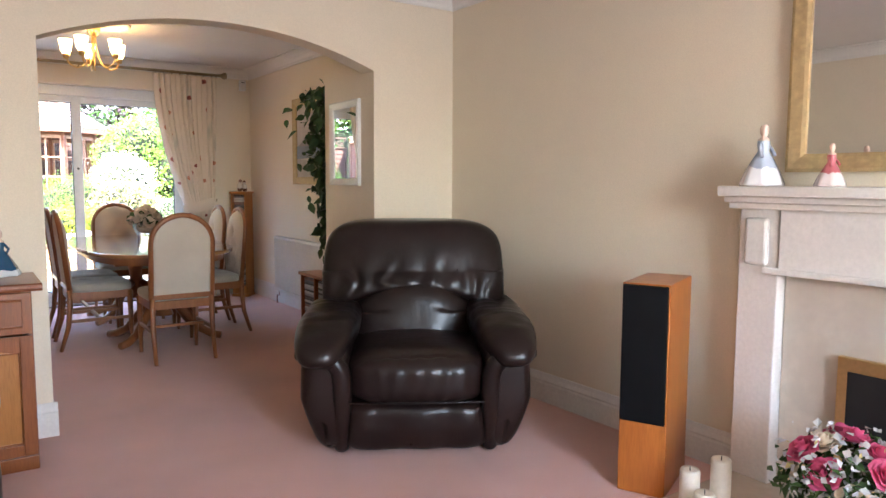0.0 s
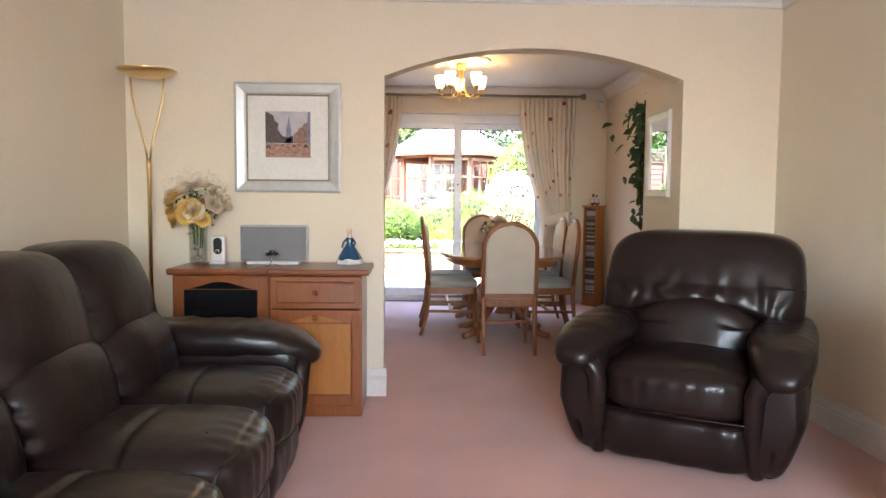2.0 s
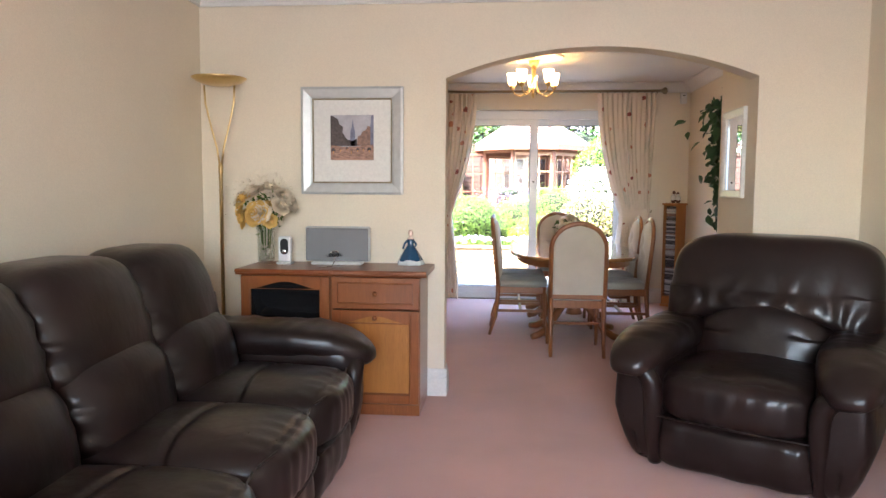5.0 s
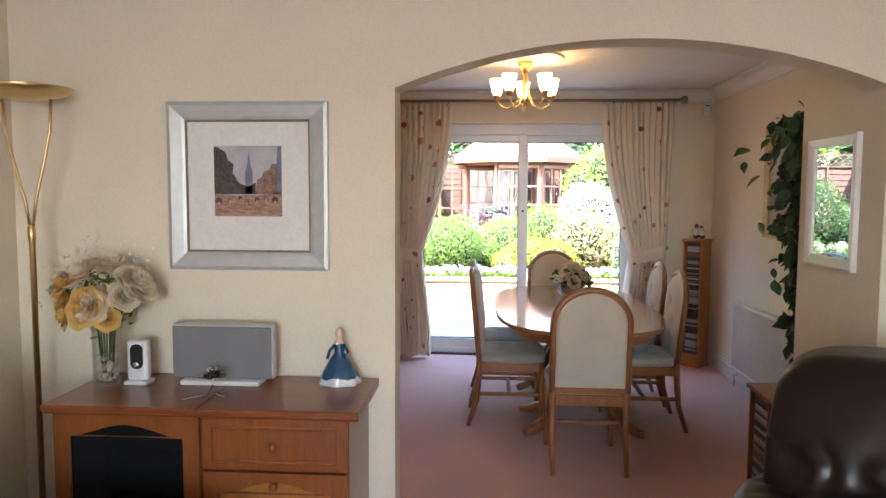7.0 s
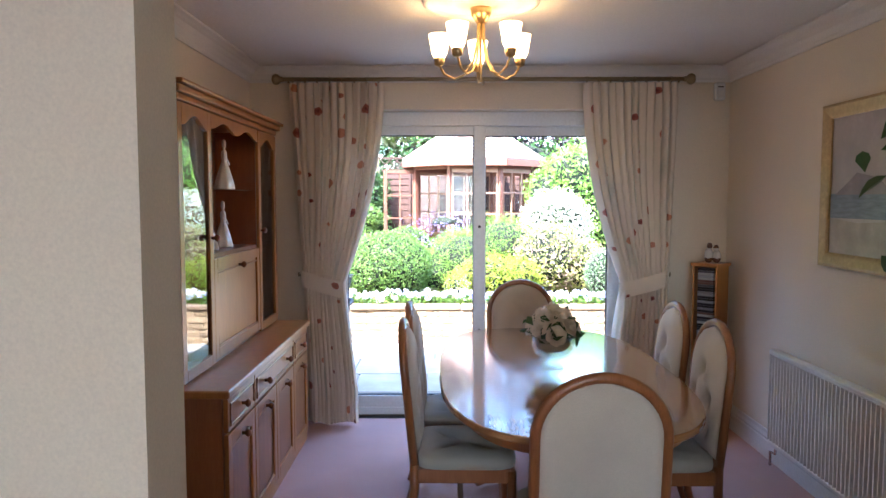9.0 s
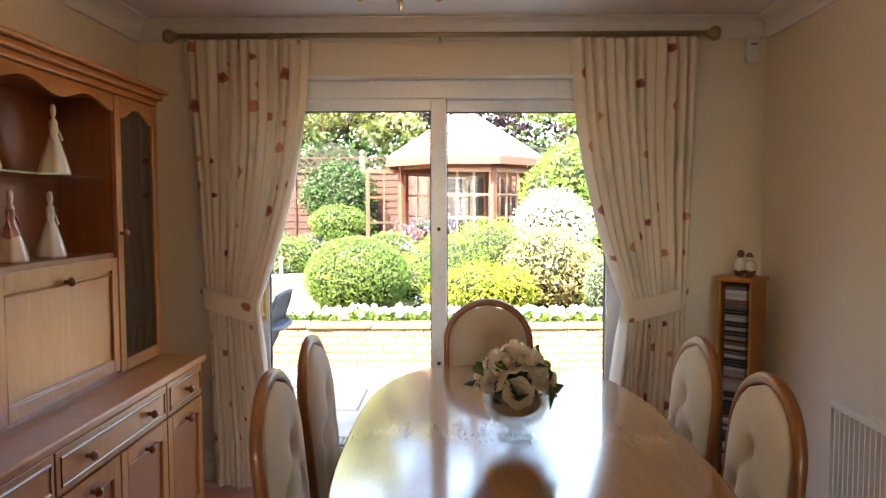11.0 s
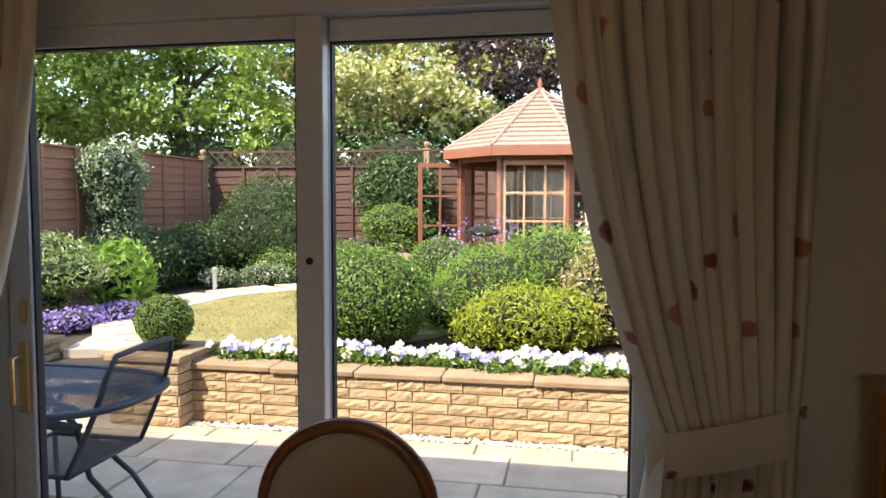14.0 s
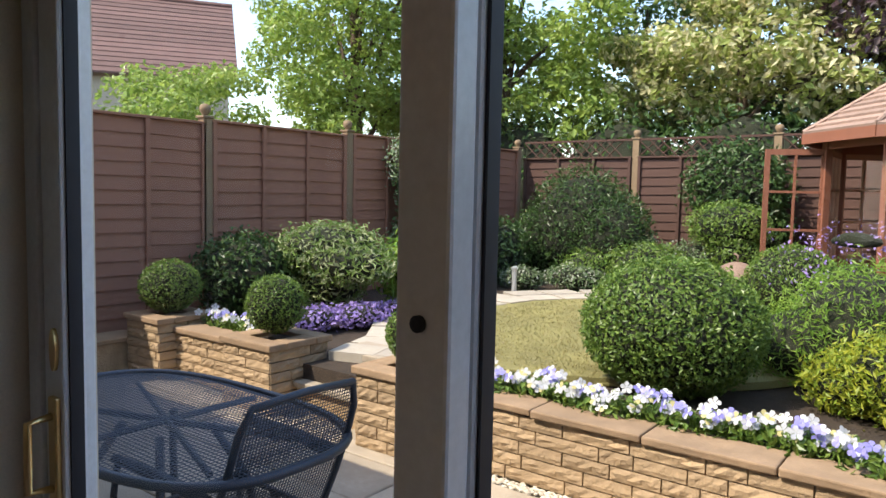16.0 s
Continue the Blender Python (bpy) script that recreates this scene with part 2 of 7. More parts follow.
GRILLE = plain("black_speaker_cloth", (0.008, 0.008, 0.009), 0.9, vary=0.1, fine=500, bump=0.3)
GRILLE.node_tree.nodes["Principled BSDF"].inputs["Specular IOR Level"].default_value = 0.1
GREY_GRILLE = plain("grey_speaker_mesh", (0.20, 0.20, 0.21), 0.6, vary=0.04, fine=600, bump=0.3)
WHITE_PL = plain("white_plastic", (0.78, 0.78, 0.77), 0.35, vary=0.01, bump=0.0)
PAPER = plain("white_mount_board", (0.80, 0.78, 0.74), 0.8, vary=0.01, bump=0.0)
SILVER_FRAME = plain("silver_leaf_frame", (0.56, 0.57, 0.56), 0.38, metal=0.35, vary=0.06, scale=30, bump=0.05)
GILT = plain("pale_gilt_frame", (0.55, 0.40, 0.20), 0.4, metal=0.4, vary=0.12, scale=40, bump=0.1)
MIRROR = plain("mirror_silver", (0.9, 0.9, 0.9), 0.01, metal=1.0, vary=0.0, bump=0.0)
GLASS = vessel_mat("thin_clear_glass", (0.95, 0.97, 0.96))
PANE = pane_mat("window_glass")
DARK_GLASS = plain("dark_tinted_glass", (0.010, 0.010, 0.011), 0.05, vary=0.0, bump=0.0)
STONE = plain("cream_marble", (0.62, 0.55, 0.46), 0.25, vary=0.12, scale=3, fine=20, bump=0.02)
SURROUND = plain("white_fire_surround", (0.78, 0.74, 0.70), 0.45, vary=0.02, bump=0.03)
GLOW = glow_mat("lit_shade_glass", (1.0, 0.58, 0.24), 0.85)
RUBBER = plain("dark_gasket", (0.02, 0.022, 0.03), 0.6, vary=0.1, bump=0.0)
SANDSTONE = plain("split_sandstone", (0.42, 0.295, 0.175), 0.9, vary=0.2, scale=9, fine=45, bump=0.9, depth=0.012, per_object=0.16)
COPING = plain("sandstone_coping", (0.32, 0.215, 0.13), 0.9, vary=0.15, scale=8, fine=50, bump=0.6, depth=0.008, per_object=0.12)
FLAG = plain("riven_paving", (0.42, 0.35, 0.265), 0.85, vary=0.14, scale=3.5, fine=30, bump=0.5, depth=0.006, per_object=0.16)
MORTAR = plain("mortar", (0.30, 0.26, 0.20), 0.95, vary=0.1, bump=0.4)
SOIL = plain("dark_soil", (0.055, 0.038, 0.026), 0.98, vary=0.25, scale=12, fine=70, bump=1.0, depth=0.02)
LAWN = plain("dry_lawn", (0.30, 0.27, 0.10), 0.95, vary=0.22, scale=2.2, fine=160, bump=0.9, depth=0.015)
PATH = plain("pale_path_stone", (0.44, 0.39, 0.32), 0.9, vary=0.1, scale=4, bump=0.4, per_object=0.1)
GRAVEL = plain("pale_gravel", (0.62, 0.55, 0.44), 0.9, vary=0.1, scale=30, bump=0.4, per_island=0.3)
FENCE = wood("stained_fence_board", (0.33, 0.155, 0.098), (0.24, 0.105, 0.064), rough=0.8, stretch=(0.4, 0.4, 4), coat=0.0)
# back fence boards: the shade they stand in is put into this darker colour
FENCE_SHADED = wood("shaded_fence_board", (0.085, 0.040, 0.028), (0.055, 0.026, 0.018), rough=0.85, stretch=(0.4, 0.4, 4), coat=0.0)
POST = wood("weathered_post", (0.27, 0.19, 0.11), (0.18, 0.12, 0.07), rough=0.85, coat=0.0)
# lighter copy of the cedar: sun on the window bars put into colour
SUNLIT_CEDAR = wood("sunlit_cedar_bar", (0.50, 0.27, 0.16), (0.38, 0.19, 0.11), rough=0.7, coat=0.0)
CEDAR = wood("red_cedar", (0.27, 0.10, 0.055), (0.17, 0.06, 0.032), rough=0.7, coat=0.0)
SHINGLE = plain("cedar_shingle", (0.36, 0.245, 0.19), 0.85, vary=0.18, scale=20, fine=80, bump=0.4, per_object=0.15)
TILE_ROOF = plain("brown_roof_tile", (0.15, 0.085, 0.075), 0.85, vary=0.15, scale=5, bump=0.3, per_object=0.15)
METAL_MESH = plain("dark_blue_grey_steel", (0.06, 0.072, 0.095), 0.45, metal=0.3, vary=0.08, bump=0.0)
BARK = plain("bark", (0.11, 0.075, 0.05), 0.95, vary=0.25, scale=14, bump=0.8, depth=0.01)
# near-black filling colour: the shade deep inside foliage, painted
CORE = plain("foliage_shade", (0.018, 0.022, 0.010), 1.0, vary=0.2, bump=0.5)
TERRA = plain("stone_sphere", (0.25, 0.165, 0.12), 0.75, vary=0.12, scale=20, bump=0.3)
BOX_LEAF = leaf_mat("box_leaf", (0.07, 0.145, 0.024), (0.21, 0.31, 0.06))
DEEP_LEAF = leaf_mat("deep_green_leaf", (0.03, 0.07, 0.018), (0.08, 0.15, 0.038))
BRIGHT_LEAF = leaf_mat("bright_green_leaf", (0.16, 0.31, 0.045), (0.33, 0.47, 0.09), through=0.45)
YELLOW_LEAF = leaf_mat("yellow_green_leaf", (0.46, 0.46, 0.05), (0.22, 0.33, 0.045), through=0.45)
PINKISH_LEAF = leaf_mat("gold_and_pink_leaf", (0.36, 0.34, 0.10), (0.22, 0.26, 0.06), (0.50, 0.34, 0.26), 0.3)
TREE_LEAF = leaf_mat("tree_leaf", (0.19, 0.30, 0.055), (0.37, 0.46, 0.11), through=0.45)
VARIEGATED = leaf_mat("variegated_leaf", (0.24, 0.31, 0.07), (0.40, 0.43, 0.14), (0.62, 0.58, 0.34), 0.4, through=0.45)
PURPLE_LEAF = leaf_mat("purple_leaf", (0.030, 0.016, 0.022), (0.07, 0.04, 0.045), (0.16, 0.12, 0.13), 0.12, 0.3, 0.15)
SILVER_LEAF = leaf_mat("silver_green_leaf", (0.20, 0.27, 0.14), (0.12, 0.20, 0.07), (0.5, 0.52, 0.42), 0.15)
IVY = leaf_mat("dark_ivy_leaf", (0.022, 0.050, 0.018), (0.055, 0.105, 0.032), None, 0, 0.35, 0.15)
WHITE_PETAL = leaf_mat("white_petal", (0.66, 0.66, 0.64), (0.58, 0.60, 0.66), (0.62, 0.56, 0.25), 0.08)
BLUE_PETAL = leaf_mat("violet_blue_petal", (0.25, 0.24, 0.62), (0.42, 0.40, 0.78), (0.8, 0.8, 0.85), 0.25)
LILAC_PETAL = leaf_mat("lilac_petal", (0.30, 0.20, 0.55), (0.45, 0.34, 0.68))
CREAM_PETAL = leaf_mat("cream_petal", (0.78, 0.66, 0.50), (0.84, 0.76, 0.62))
YELLOW_PETAL = leaf_mat("yellow_petal", (0.80, 0.52, 0.14), (0.84, 0.62, 0.26))
PINK_PETAL = leaf_mat("pink_petal", (0.70, 0.08, 0.22), (0.78, 0.25, 0.38))


# ---- mesh helpers ----
def link_mesh(name, bm, material, smooth=False):
    me = bpy.data.meshes.new(name)
    bm.normal_update()
    bm.to_mesh(me)
    bm.free()
    me.materials.append(material)
    if smooth:
        me.shade_smooth()
    return new(name, me)


def part(name, bm, material, parent, label="", smooth=False):
    ob = link_mesh(name, bm, material, smooth)
    ob.parent = parent
    if label:
        ob["label"] = label
    return ob


def thing(name, label, category, x=0, y=0, z=0, rz=0, group="", kind=""):
    ob = new(name)
    ob.empty_display_size = 0.1
    ob.matrix_basis = pose(x, y, z, 0, 0, rz)
    return tagged(ob, label, category, group, kind)


def structure(name, bm, material, label, category, smooth=False):
    return tagged(link_mesh(name, bm, material, smooth), label, category, kind="structure")


def box(x0, x1, y0, y1, z0, z1, bevel=0.0, bm=None, seg=2):
    bm = bm or bmesh.new()
    m = Matrix.Translation(((x0 + x1) / 2, (y0 + y1) / 2, (z0 + z1) / 2)) @ Matrix.Diagonal((x1 - x0, y1 - y0, z1 - z0, 1))
    vs = bmesh.ops.create_cube(bm, size=1, matrix=m)["verts"]
    if bevel:
        es = list({e for v in vs for e in v.link_edges})
        bmesh.ops.bevel(bm, geom=es, offset=bevel, segments=seg, affect='EDGES', profile=0.5)
    return bm


def lathe(profile, seg=24, c=(0, 0, 0), bm=None, sx=1.0, sy=1.0):
    """A turned shape from (radius, height) pairs."""
    bm = bm or bmesh.new()
    rings = []
    for r, z in profile:
        rings.append([bm.verts.new((c[0] + sx * max(r, 1e-4) * math.cos(a), c[1] + sy * max(r, 1e-4) * math.sin(a), c[2] + z)) for a in (2 * math.pi * i / seg for i in range(seg))])
    for a, b in zip(rings, rings[1:]):
        for i in range(seg):
            bm.faces.new((a[i], a[(i + 1) % seg], b[(i + 1) % seg], b[i]))
    bm.faces.new(rings[0][::-1])
    bm.faces.new(rings[-1])
    return bm


def tube(pts, radius, seg=8, bm=None, closed=False, flat=1.0):
    """A tube along points; radius is a number or one for each point."""
    bm = bm or bmesh.new()
    pts = [Vector(p) for p in pts]
    n = len(pts)
    rad = radius if isinstance(radius, (list, tuple)) else [radius] * n
    rings, up = [], None
    for i, p in enumerate(pts):
        a, b = (pts[(i - 1) % n], pts[(i + 1) % n]) if closed else (pts[max(i - 1, 0)], pts[min(i + 1, n - 1)])
        t = (b - a).normalized()
        up = up if up is not None else (Vector((0, 0, 1)) if abs(t.z) < 0.9 else Vector((1, 0, 0)))
        s = t.cross(up).normalized()
        up = s.cross(t).normalized()
        rings.append([bm.verts.new(p + s * math.cos(k) * rad[i] + up * math.sin(k) * rad[i] * flat) for k in (2 * math.pi * j / seg for j in range(seg))])
    pairs = list(zip(rings, rings[1:])) + ([(rings[-1], rings[0])] if closed else [])
    for a, b in pairs:
        for j in range(seg):
            bm.faces.new((a[j], a[(j + 1) % seg], b[(j + 1) % seg], b[j]))
    if not closed:
        bm.faces.new(rings[0][::-1])
        bm.faces.new(rings[-1])
    return bm


def prism(outline, axis, a0, a1, bm=None, bevel=0.0):
    """A flat outline of (u, v) pushed from a0 to a1 along axis: 'x' takes (y, z), 'y' takes (x, z), 'z' takes (x, y)."""
    bm = bm or bmesh.new()
    put = {"x": lambda u, v, a: (a, u, v), "y": lambda u, v, a: (u, a, v), "z": lambda u, v, a: (u, v, a)}[axis]
    lo = [bm.verts.new(put(u, v, a0)) for u, v in outline]
    hi = [bm.verts.new(put(u, v, a1)) for u, v in outline]
    n = len(outline)
    fs = [bm.faces.new(lo[::-1]), bm.faces.new(hi)]
    for i in range(n):
        fs.append(bm.faces.new((lo[i], lo[(i + 1) % n], hi[(i + 1) % n], hi[i])))
    bmesh.ops.recalc_face_normals(bm, faces=fs)
    if bevel:
        es = [e for f in fs[:2] for e in f.edges]
        bmesh.ops.bevel(bm, geom=es, offset=bevel, segments=2, affect='EDGES', profile=0.5)
    return bm


def soft(c, h, e1=0.5, e2=0.5, nu=28, nv=18, deform=None, bm=None):
    """A stuffed, rounded block (superellipsoid) of half sizes h; deform maps (x, y, z) in -1..1 and the point to a new point."""
    bm = bm or bmesh.new()

    def pw(v, e):
        return math.copysign(abs(v) ** e, v)
    rings = []
    for j in range(nv + 1):
        v = -math.pi / 2 + math.pi * j / nv
        ring = []
        for i in range(nu):
            u = 2 * math.pi * i / nu
            q = (pw(math.cos(v), e1) * pw(math.cos(u), e2), pw(math.cos(v), e1) * pw(math.sin(u), e2), pw(math.sin(v), e1))
            p = Vector((c[0] + h[0] * q[0], c[1] + h[1] * q[1], c[2] + h[2] * q[2]))
            if deform:
                p = Vector(deform(q, p))
            ring.append(p)
        rings.append(ring)
    lo = bm.verts.new(sum(rings[0], Vector()) / nu)
    hi = bm.verts.new(sum(rings[-1], Vector()) / nu)
    vs = [[bm.verts.new(p) for p in r] for r in rings[1:-1]]
    for i in range(nu):
        k = (i + 1) % nu
        bm.faces.new((lo, vs[0][k], vs[0][i]))
        bm.faces.new((hi, vs[-1][i], vs[-1][k]))
        for a, b in zip(vs, vs[1:]):
            bm.faces.new((a[i], a[k], b[k], b[i]))
    return bm


def pad(c, h, n=5.0, step=0.02, deform=None):
    """An upholstered block of half sizes h with evenly spread points; a higher n gives squarer corners."""
    bm = bmesh.new()
    k = [max(6, int(2 * v / step)) for v in h]
    seen = {}

    def at(ijk):
        if ijk not in seen:
            u = [2 * i / m - 1 for i, m in zip(ijk, k)]
            r = sum(abs(v) ** n for v in u) ** (1 / n)
            q = [v / r for v in u]
            p = Vector((c[0] + h[0] * q[0], c[1] + h[1] * q[1], c[2] + h[2] * q[2]))
            seen[ijk] = bm.verts.new(deform(q, p) if deform else p)
        return seen[ijk]
    for ax in range(3):
        i, j = (ax + 1) % 3, (ax + 2) % 3
        for end in (0, k[ax]):
            for a in range(k[i]):
                for b in range(k[j]):
                    f = []
                    for da, db in ((0, 0), (1, 0), (1, 1), (0, 1)):
                        v = [0, 0, 0]
                        v[ax], v[i], v[j] = end, a + da, b + db
                        f.append(at(tuple(v)))
                    bm.faces.new(f if end else f[::-1])
    return bm


def flow(pts, k=5):
    """A smooth open line through the points."""
    out = []
    for i in range(len(pts) - 1):
        p0, p1, p2, p3 = (Vector(pts[min(max(i + j, 0), len(pts) - 1)]) for j in (-1, 0, 1, 2))
        for q in range(k):
            t = q / k
            out.append(0.5 * (2 * p1 + (p2 - p0) * t + (2 * p0 - 5 * p1 + 4 * p2 - p3) * t * t + (3 * p1 - p0 - 3 * p2 + p3) * t ** 3))
    return out + [Vector(pts[-1])]


def broad_leaves(points, normals, size, rng, material, name="leaves", spread=0.5, droop=0.8):
    """Broad pointed leaves folded along the midrib, hanging tip down."""
    n = len(points)
    d = normals + rng.normal(0, spread, (n, 3))
    d /= np.linalg.norm(d, axis=1)[:, None]
    a = rng.normal(0, 0.6, (n, 3)) + np.array([0, 0, -droop])
    a -= d * (a * d).sum(1)[:, None]
    a /= np.linalg.norm(a, axis=1)[:, None] + 1e-9
    b = np.cross(d, a)
    s = size * rng.uniform(0.55, 1.2, (n, 1))
    shape = ((0, 0, 0), (0.22, 0.24, 0.07), (0.5, 0.30, 0.09), (0.8, 0.14, 0.03), (1.05, 0, -0.08), (0.8, -0.14, 0.03), (0.5, -0.30, 0.09), (0.22, -0.24, 0.07), (0.5, 0, 0.0))
    v = np.stack([points + s * (a * u + b * w + d * q) for u, w, q in shape], 1)
    f = np.arange(n * 9).reshape(n, 9)
    faces = np.concatenate([f[:, [0, 1, 2, 8]], f[:, [8, 2, 3, 4]], f[:, [8, 4, 5, 6]], f[:, [0, 8, 6, 7]]])
    me = bpy.data.meshes.new(name)
    me.from_pydata(v.reshape(-1, 3).tolist(), [], faces.tolist())
    me.materials.append(material)
    return me


def leaf_cloud(points, normals, size, rng, material, name="leaves", spread=0.7, aspect=0.5, bend=0.25):
    """Many small pointed leaves, each of two bent halves, at points and leaning about normals."""
    n = len(points)
    d = normals + rng.normal(0, spread, (n, 3))
    d /= np.linalg.norm(d, axis=1)[:, None] + 1e-9
    r = rng.normal(0, 1, (n, 3))
    a = np.cross(d, r)
    a /= np.linalg.norm(a, axis=1)[:, None] + 1e-9
    b = np.cross(d, a)
    s = size * rng.uniform(0.6, 1.3, (n, 1))
    v = np.empty((n, 4, 3))
    v[:, 0] = points - a * s * 0.5
    v[:, 1] = points + b * s * aspect * 0.5 + d * s * bend * 0.5
    v[:, 2] = points + a * s * 0.5
    v[:, 3] = points - b * s * aspect * 0.5 + d * s * bend * 0.5
    me = bpy.data.meshes.new(name)
    f = np.arange(n * 4).reshape(n, 4)
    faces = np.concatenate([f[:, [0, 1, 2]], f[:, [0, 2, 3]]])
    me.from_pydata(v.reshape(-1, 3).tolist(), [], faces.tolist())
    me.materials.append(material)
    return me


def blob_points(blobs, n, rng, fill=0.25, wobble=0.08):
    """Points on and just inside a union of ellipsoids (x, y, z, rx, ry, rz), with outward normals."""
    w = np.array([b[3] * b[4] + b[4] * b[5] + b[3] * b[5] for b in blobs])
    pick = rng.choice(len(blobs), n, p=w / w.sum())
    bl = np.array(blobs)[pick]
    d = rng.normal(0, 1, (n, 3))
    d /= np.linalg.norm(d, axis=1)[:, None]
    rad = 1 - fill * rng.random((n, 1)) ** 2 + rng.normal(0, wobble, (n, 1))
    p = bl[:, :3] + d * bl[:, 3:] * rad
    nrm = d / bl[:, 3:]
    nrm /= np.linalg.norm(nrm, axis=1)[:, None]
    keep = np.ones(n, bool)
    for i, b in enumerate(blobs):
        q = (p - np.array(b[:3])) / np.array(b[3:])
        keep &= ~(((q ** 2).sum(1) < 0.6) & (pick != i))
    return p[keep], nrm[keep]


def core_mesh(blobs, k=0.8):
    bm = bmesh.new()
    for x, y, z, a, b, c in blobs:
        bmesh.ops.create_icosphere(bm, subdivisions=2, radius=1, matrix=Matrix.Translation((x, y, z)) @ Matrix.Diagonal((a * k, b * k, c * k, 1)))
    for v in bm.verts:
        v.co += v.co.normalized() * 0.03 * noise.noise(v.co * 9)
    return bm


def bush(name, label, blobs, n, size, material, seed, x=0, y=0, z=0, category="bush", wobble=0.05, fill=0.2, group="", core=0.84, spread=0.7, aspect=0.5, stem=0.0):
    t = thing(name, label, category, x, y, z, group=group)
    rng = np.random.default_rng(seed)
    p, nr = blob_points(blobs, n, rng, fill, wobble)
    lv = new("leaves", leaf_cloud(p, nr, size, rng, material, spread=spread, aspect=aspect))
    lv.parent = t
    # added dark solid behind the leaves: blocks the view through, stands for shade
    part("shade_core", core_mesh(blobs, core), CORE, t)
    if stem:
        part("stem", lathe([(0.03, -stem), (0.025, 0.1)], 8, (blobs[0][0], blobs[0][1], blobs[0][2] - blobs[0][5] * 0.8)), BARK, t)
    return t

# ---- the rooms ----
XL, XR, Y0, YA, YB, YW = -1.17, 2.74, -2.6, 3.87, 4.02, 7.78
XD, H = -0.57, 2.47
AX0, AX1, SPRING, APEX = 0.345, 2.147, 1.93, 2.105

structure("floor", box(XL - 0.2, XR + 0.2, Y0 - 0.2, YW + 0.03, -0.12, 0.0), CARPET, "pink fitted carpet through both rooms", "carpet")
structure("ceiling", box(XL - 0.2, XR + 0.2, Y0 - 0.2, YW + 0.27, H, H + 0.15), CEIL, "plain white plaster ceiling", "ceiling")
structure("wall_west", box(XL - 0.2, XL, Y0, YA, 0, H), WALL, "cream painted living room wall", "wall")
structure("wall_east", box(XR, XR + 0.2, Y0, YW, 0, H), WALL, "cream painted side wall", "wall")
structure("wall_dining_west", box(XD - 0.2, XD, YB, YW, 0, H), WALL, "cream painted dining room wall", "wall")
structure("wall_stub", box(AX1, XR, YB, 4.57, 0, H), WALL, "short cream wall beside the arch", "wall")
bm = box(XL, 0.15, Y0 - 0.2, Y0, 0, H)
box(1.65, XR, Y0 - 0.2, Y0, 0, H, bm=bm)
box(0.15, 1.65, Y0 - 0.2, Y0, 0, 0.9, bm=bm)
box(0.15, 1.65, Y0 - 0.2, Y0, 2.2, H, bm=bm)
structure("wall_south", bm, WALL, "cream front wall with a window", "wall")
# wall with the segmental arch
bm = box(XL - 0.2, AX0, YA, YB, 0, H)
box(AX1, XR, YA, YB, 0, H, bm=bm)
N = 28
half, rise = (AX1 - AX0) / 2, APEX - SPRING
R = (half * half + rise * rise) / (2 * rise)
cx, cz = (AX0 + AX1) / 2, APEX - R
arc = [(cx + R * math.sin(a), cz + R * math.cos(a)) for a in (math.asin(half / R) * (2 * i / N - 1) for i in range(N + 1))]
for (xa, za), (xb, zb) in zip(arc, arc[1:]):
    prism([(xa, za), (xb, zb), (xb, H), (xa, H)], "y", YA, YB, bm)
bmesh.ops.remove_doubles(bm, verts=bm.verts, dist=1e-5)
structure("wall_arch", bm, WALL, "cream wall pierced by a wide shallow arch", "wall")
# window wall of the dining room
WX0, WX1, WZ = -0.07, 2.10, 2.185
bm = box(XD - 0.2, WX0, YW, YW + 0.27, 0, H)
box(WX1, XR + 0.2, YW, YW + 0.27, 0, H, bm=bm)
box(WX0, WX1, YW, YW + 0.27, WZ, H, bm=bm)
structure("wall_north", bm, WALL, "cream garden wall with a patio door opening", "wall")


def run(points, profile, name, material, label, category, side=1.0):
    """A moulding of (out, z) profile along straight runs ((x, y), (x, y), (outward nx, ny))."""
    bm = bmesh.new()
    for (xa, ya), (xb, yb), (nx, ny) in points:
        a = [bm.verts.new((xa + nx * o, ya + ny * o, z)) for o, z in profile]
        b = [bm.verts.new((xb + nx * o, yb + ny * o, z)) for o, z in profile]
        k = len(profile)
        fs = [bm.faces.new((a[i], a[(i + 1) % k], b[(i + 1) % k], b[i])) for i in range(k)] + [bm.faces.new(a), bm.faces.new(b[::-1])]
        bmesh.ops.recalc_face_normals(bm, faces=fs)
    return structure(name, bm, material, label, category)


SKIRT = [(0.002, 0), (0.018, 0), (0.018, 0.105), (0.013, 0.115), (0.016, 0.125), (0.008, 0.145), (0.006, 0.165), (0.002, 0.168)]
COVE = [(0.002, H - 0.105), (0.012, H - 0.105), (0.016, H - 0.092)] + [(0.10 - 0.085 * math.cos(a), H - 0.095 + 0.08 * math.sin(a)) for a in (0.2, 0.6, 1.0, 1.35)] + [(0.105, H - 0.012), (0.105, H - 0.002), (0.002, H - 0.002)]
LIV = [((XL, Y0), (XL, YA), (1, 0)), ((XL, YA), (AX0, YA), (0, -1)), ((AX1, YA), (XR, YA), (0, -1)), ((XR, Y0), (XR, YA), (-1, 0))]
DIN = [((XR, 4.57), (XR, YW), (-1, 0)), ((XD, YB), (XD, YW), (1, 0)), ((XD, YW), (WX0, YW), (0, -1)), ((WX1, YW), (XR, YW), (0, -1)), ((AX1, 4.57), (XR, 4.57), (0, 1))]
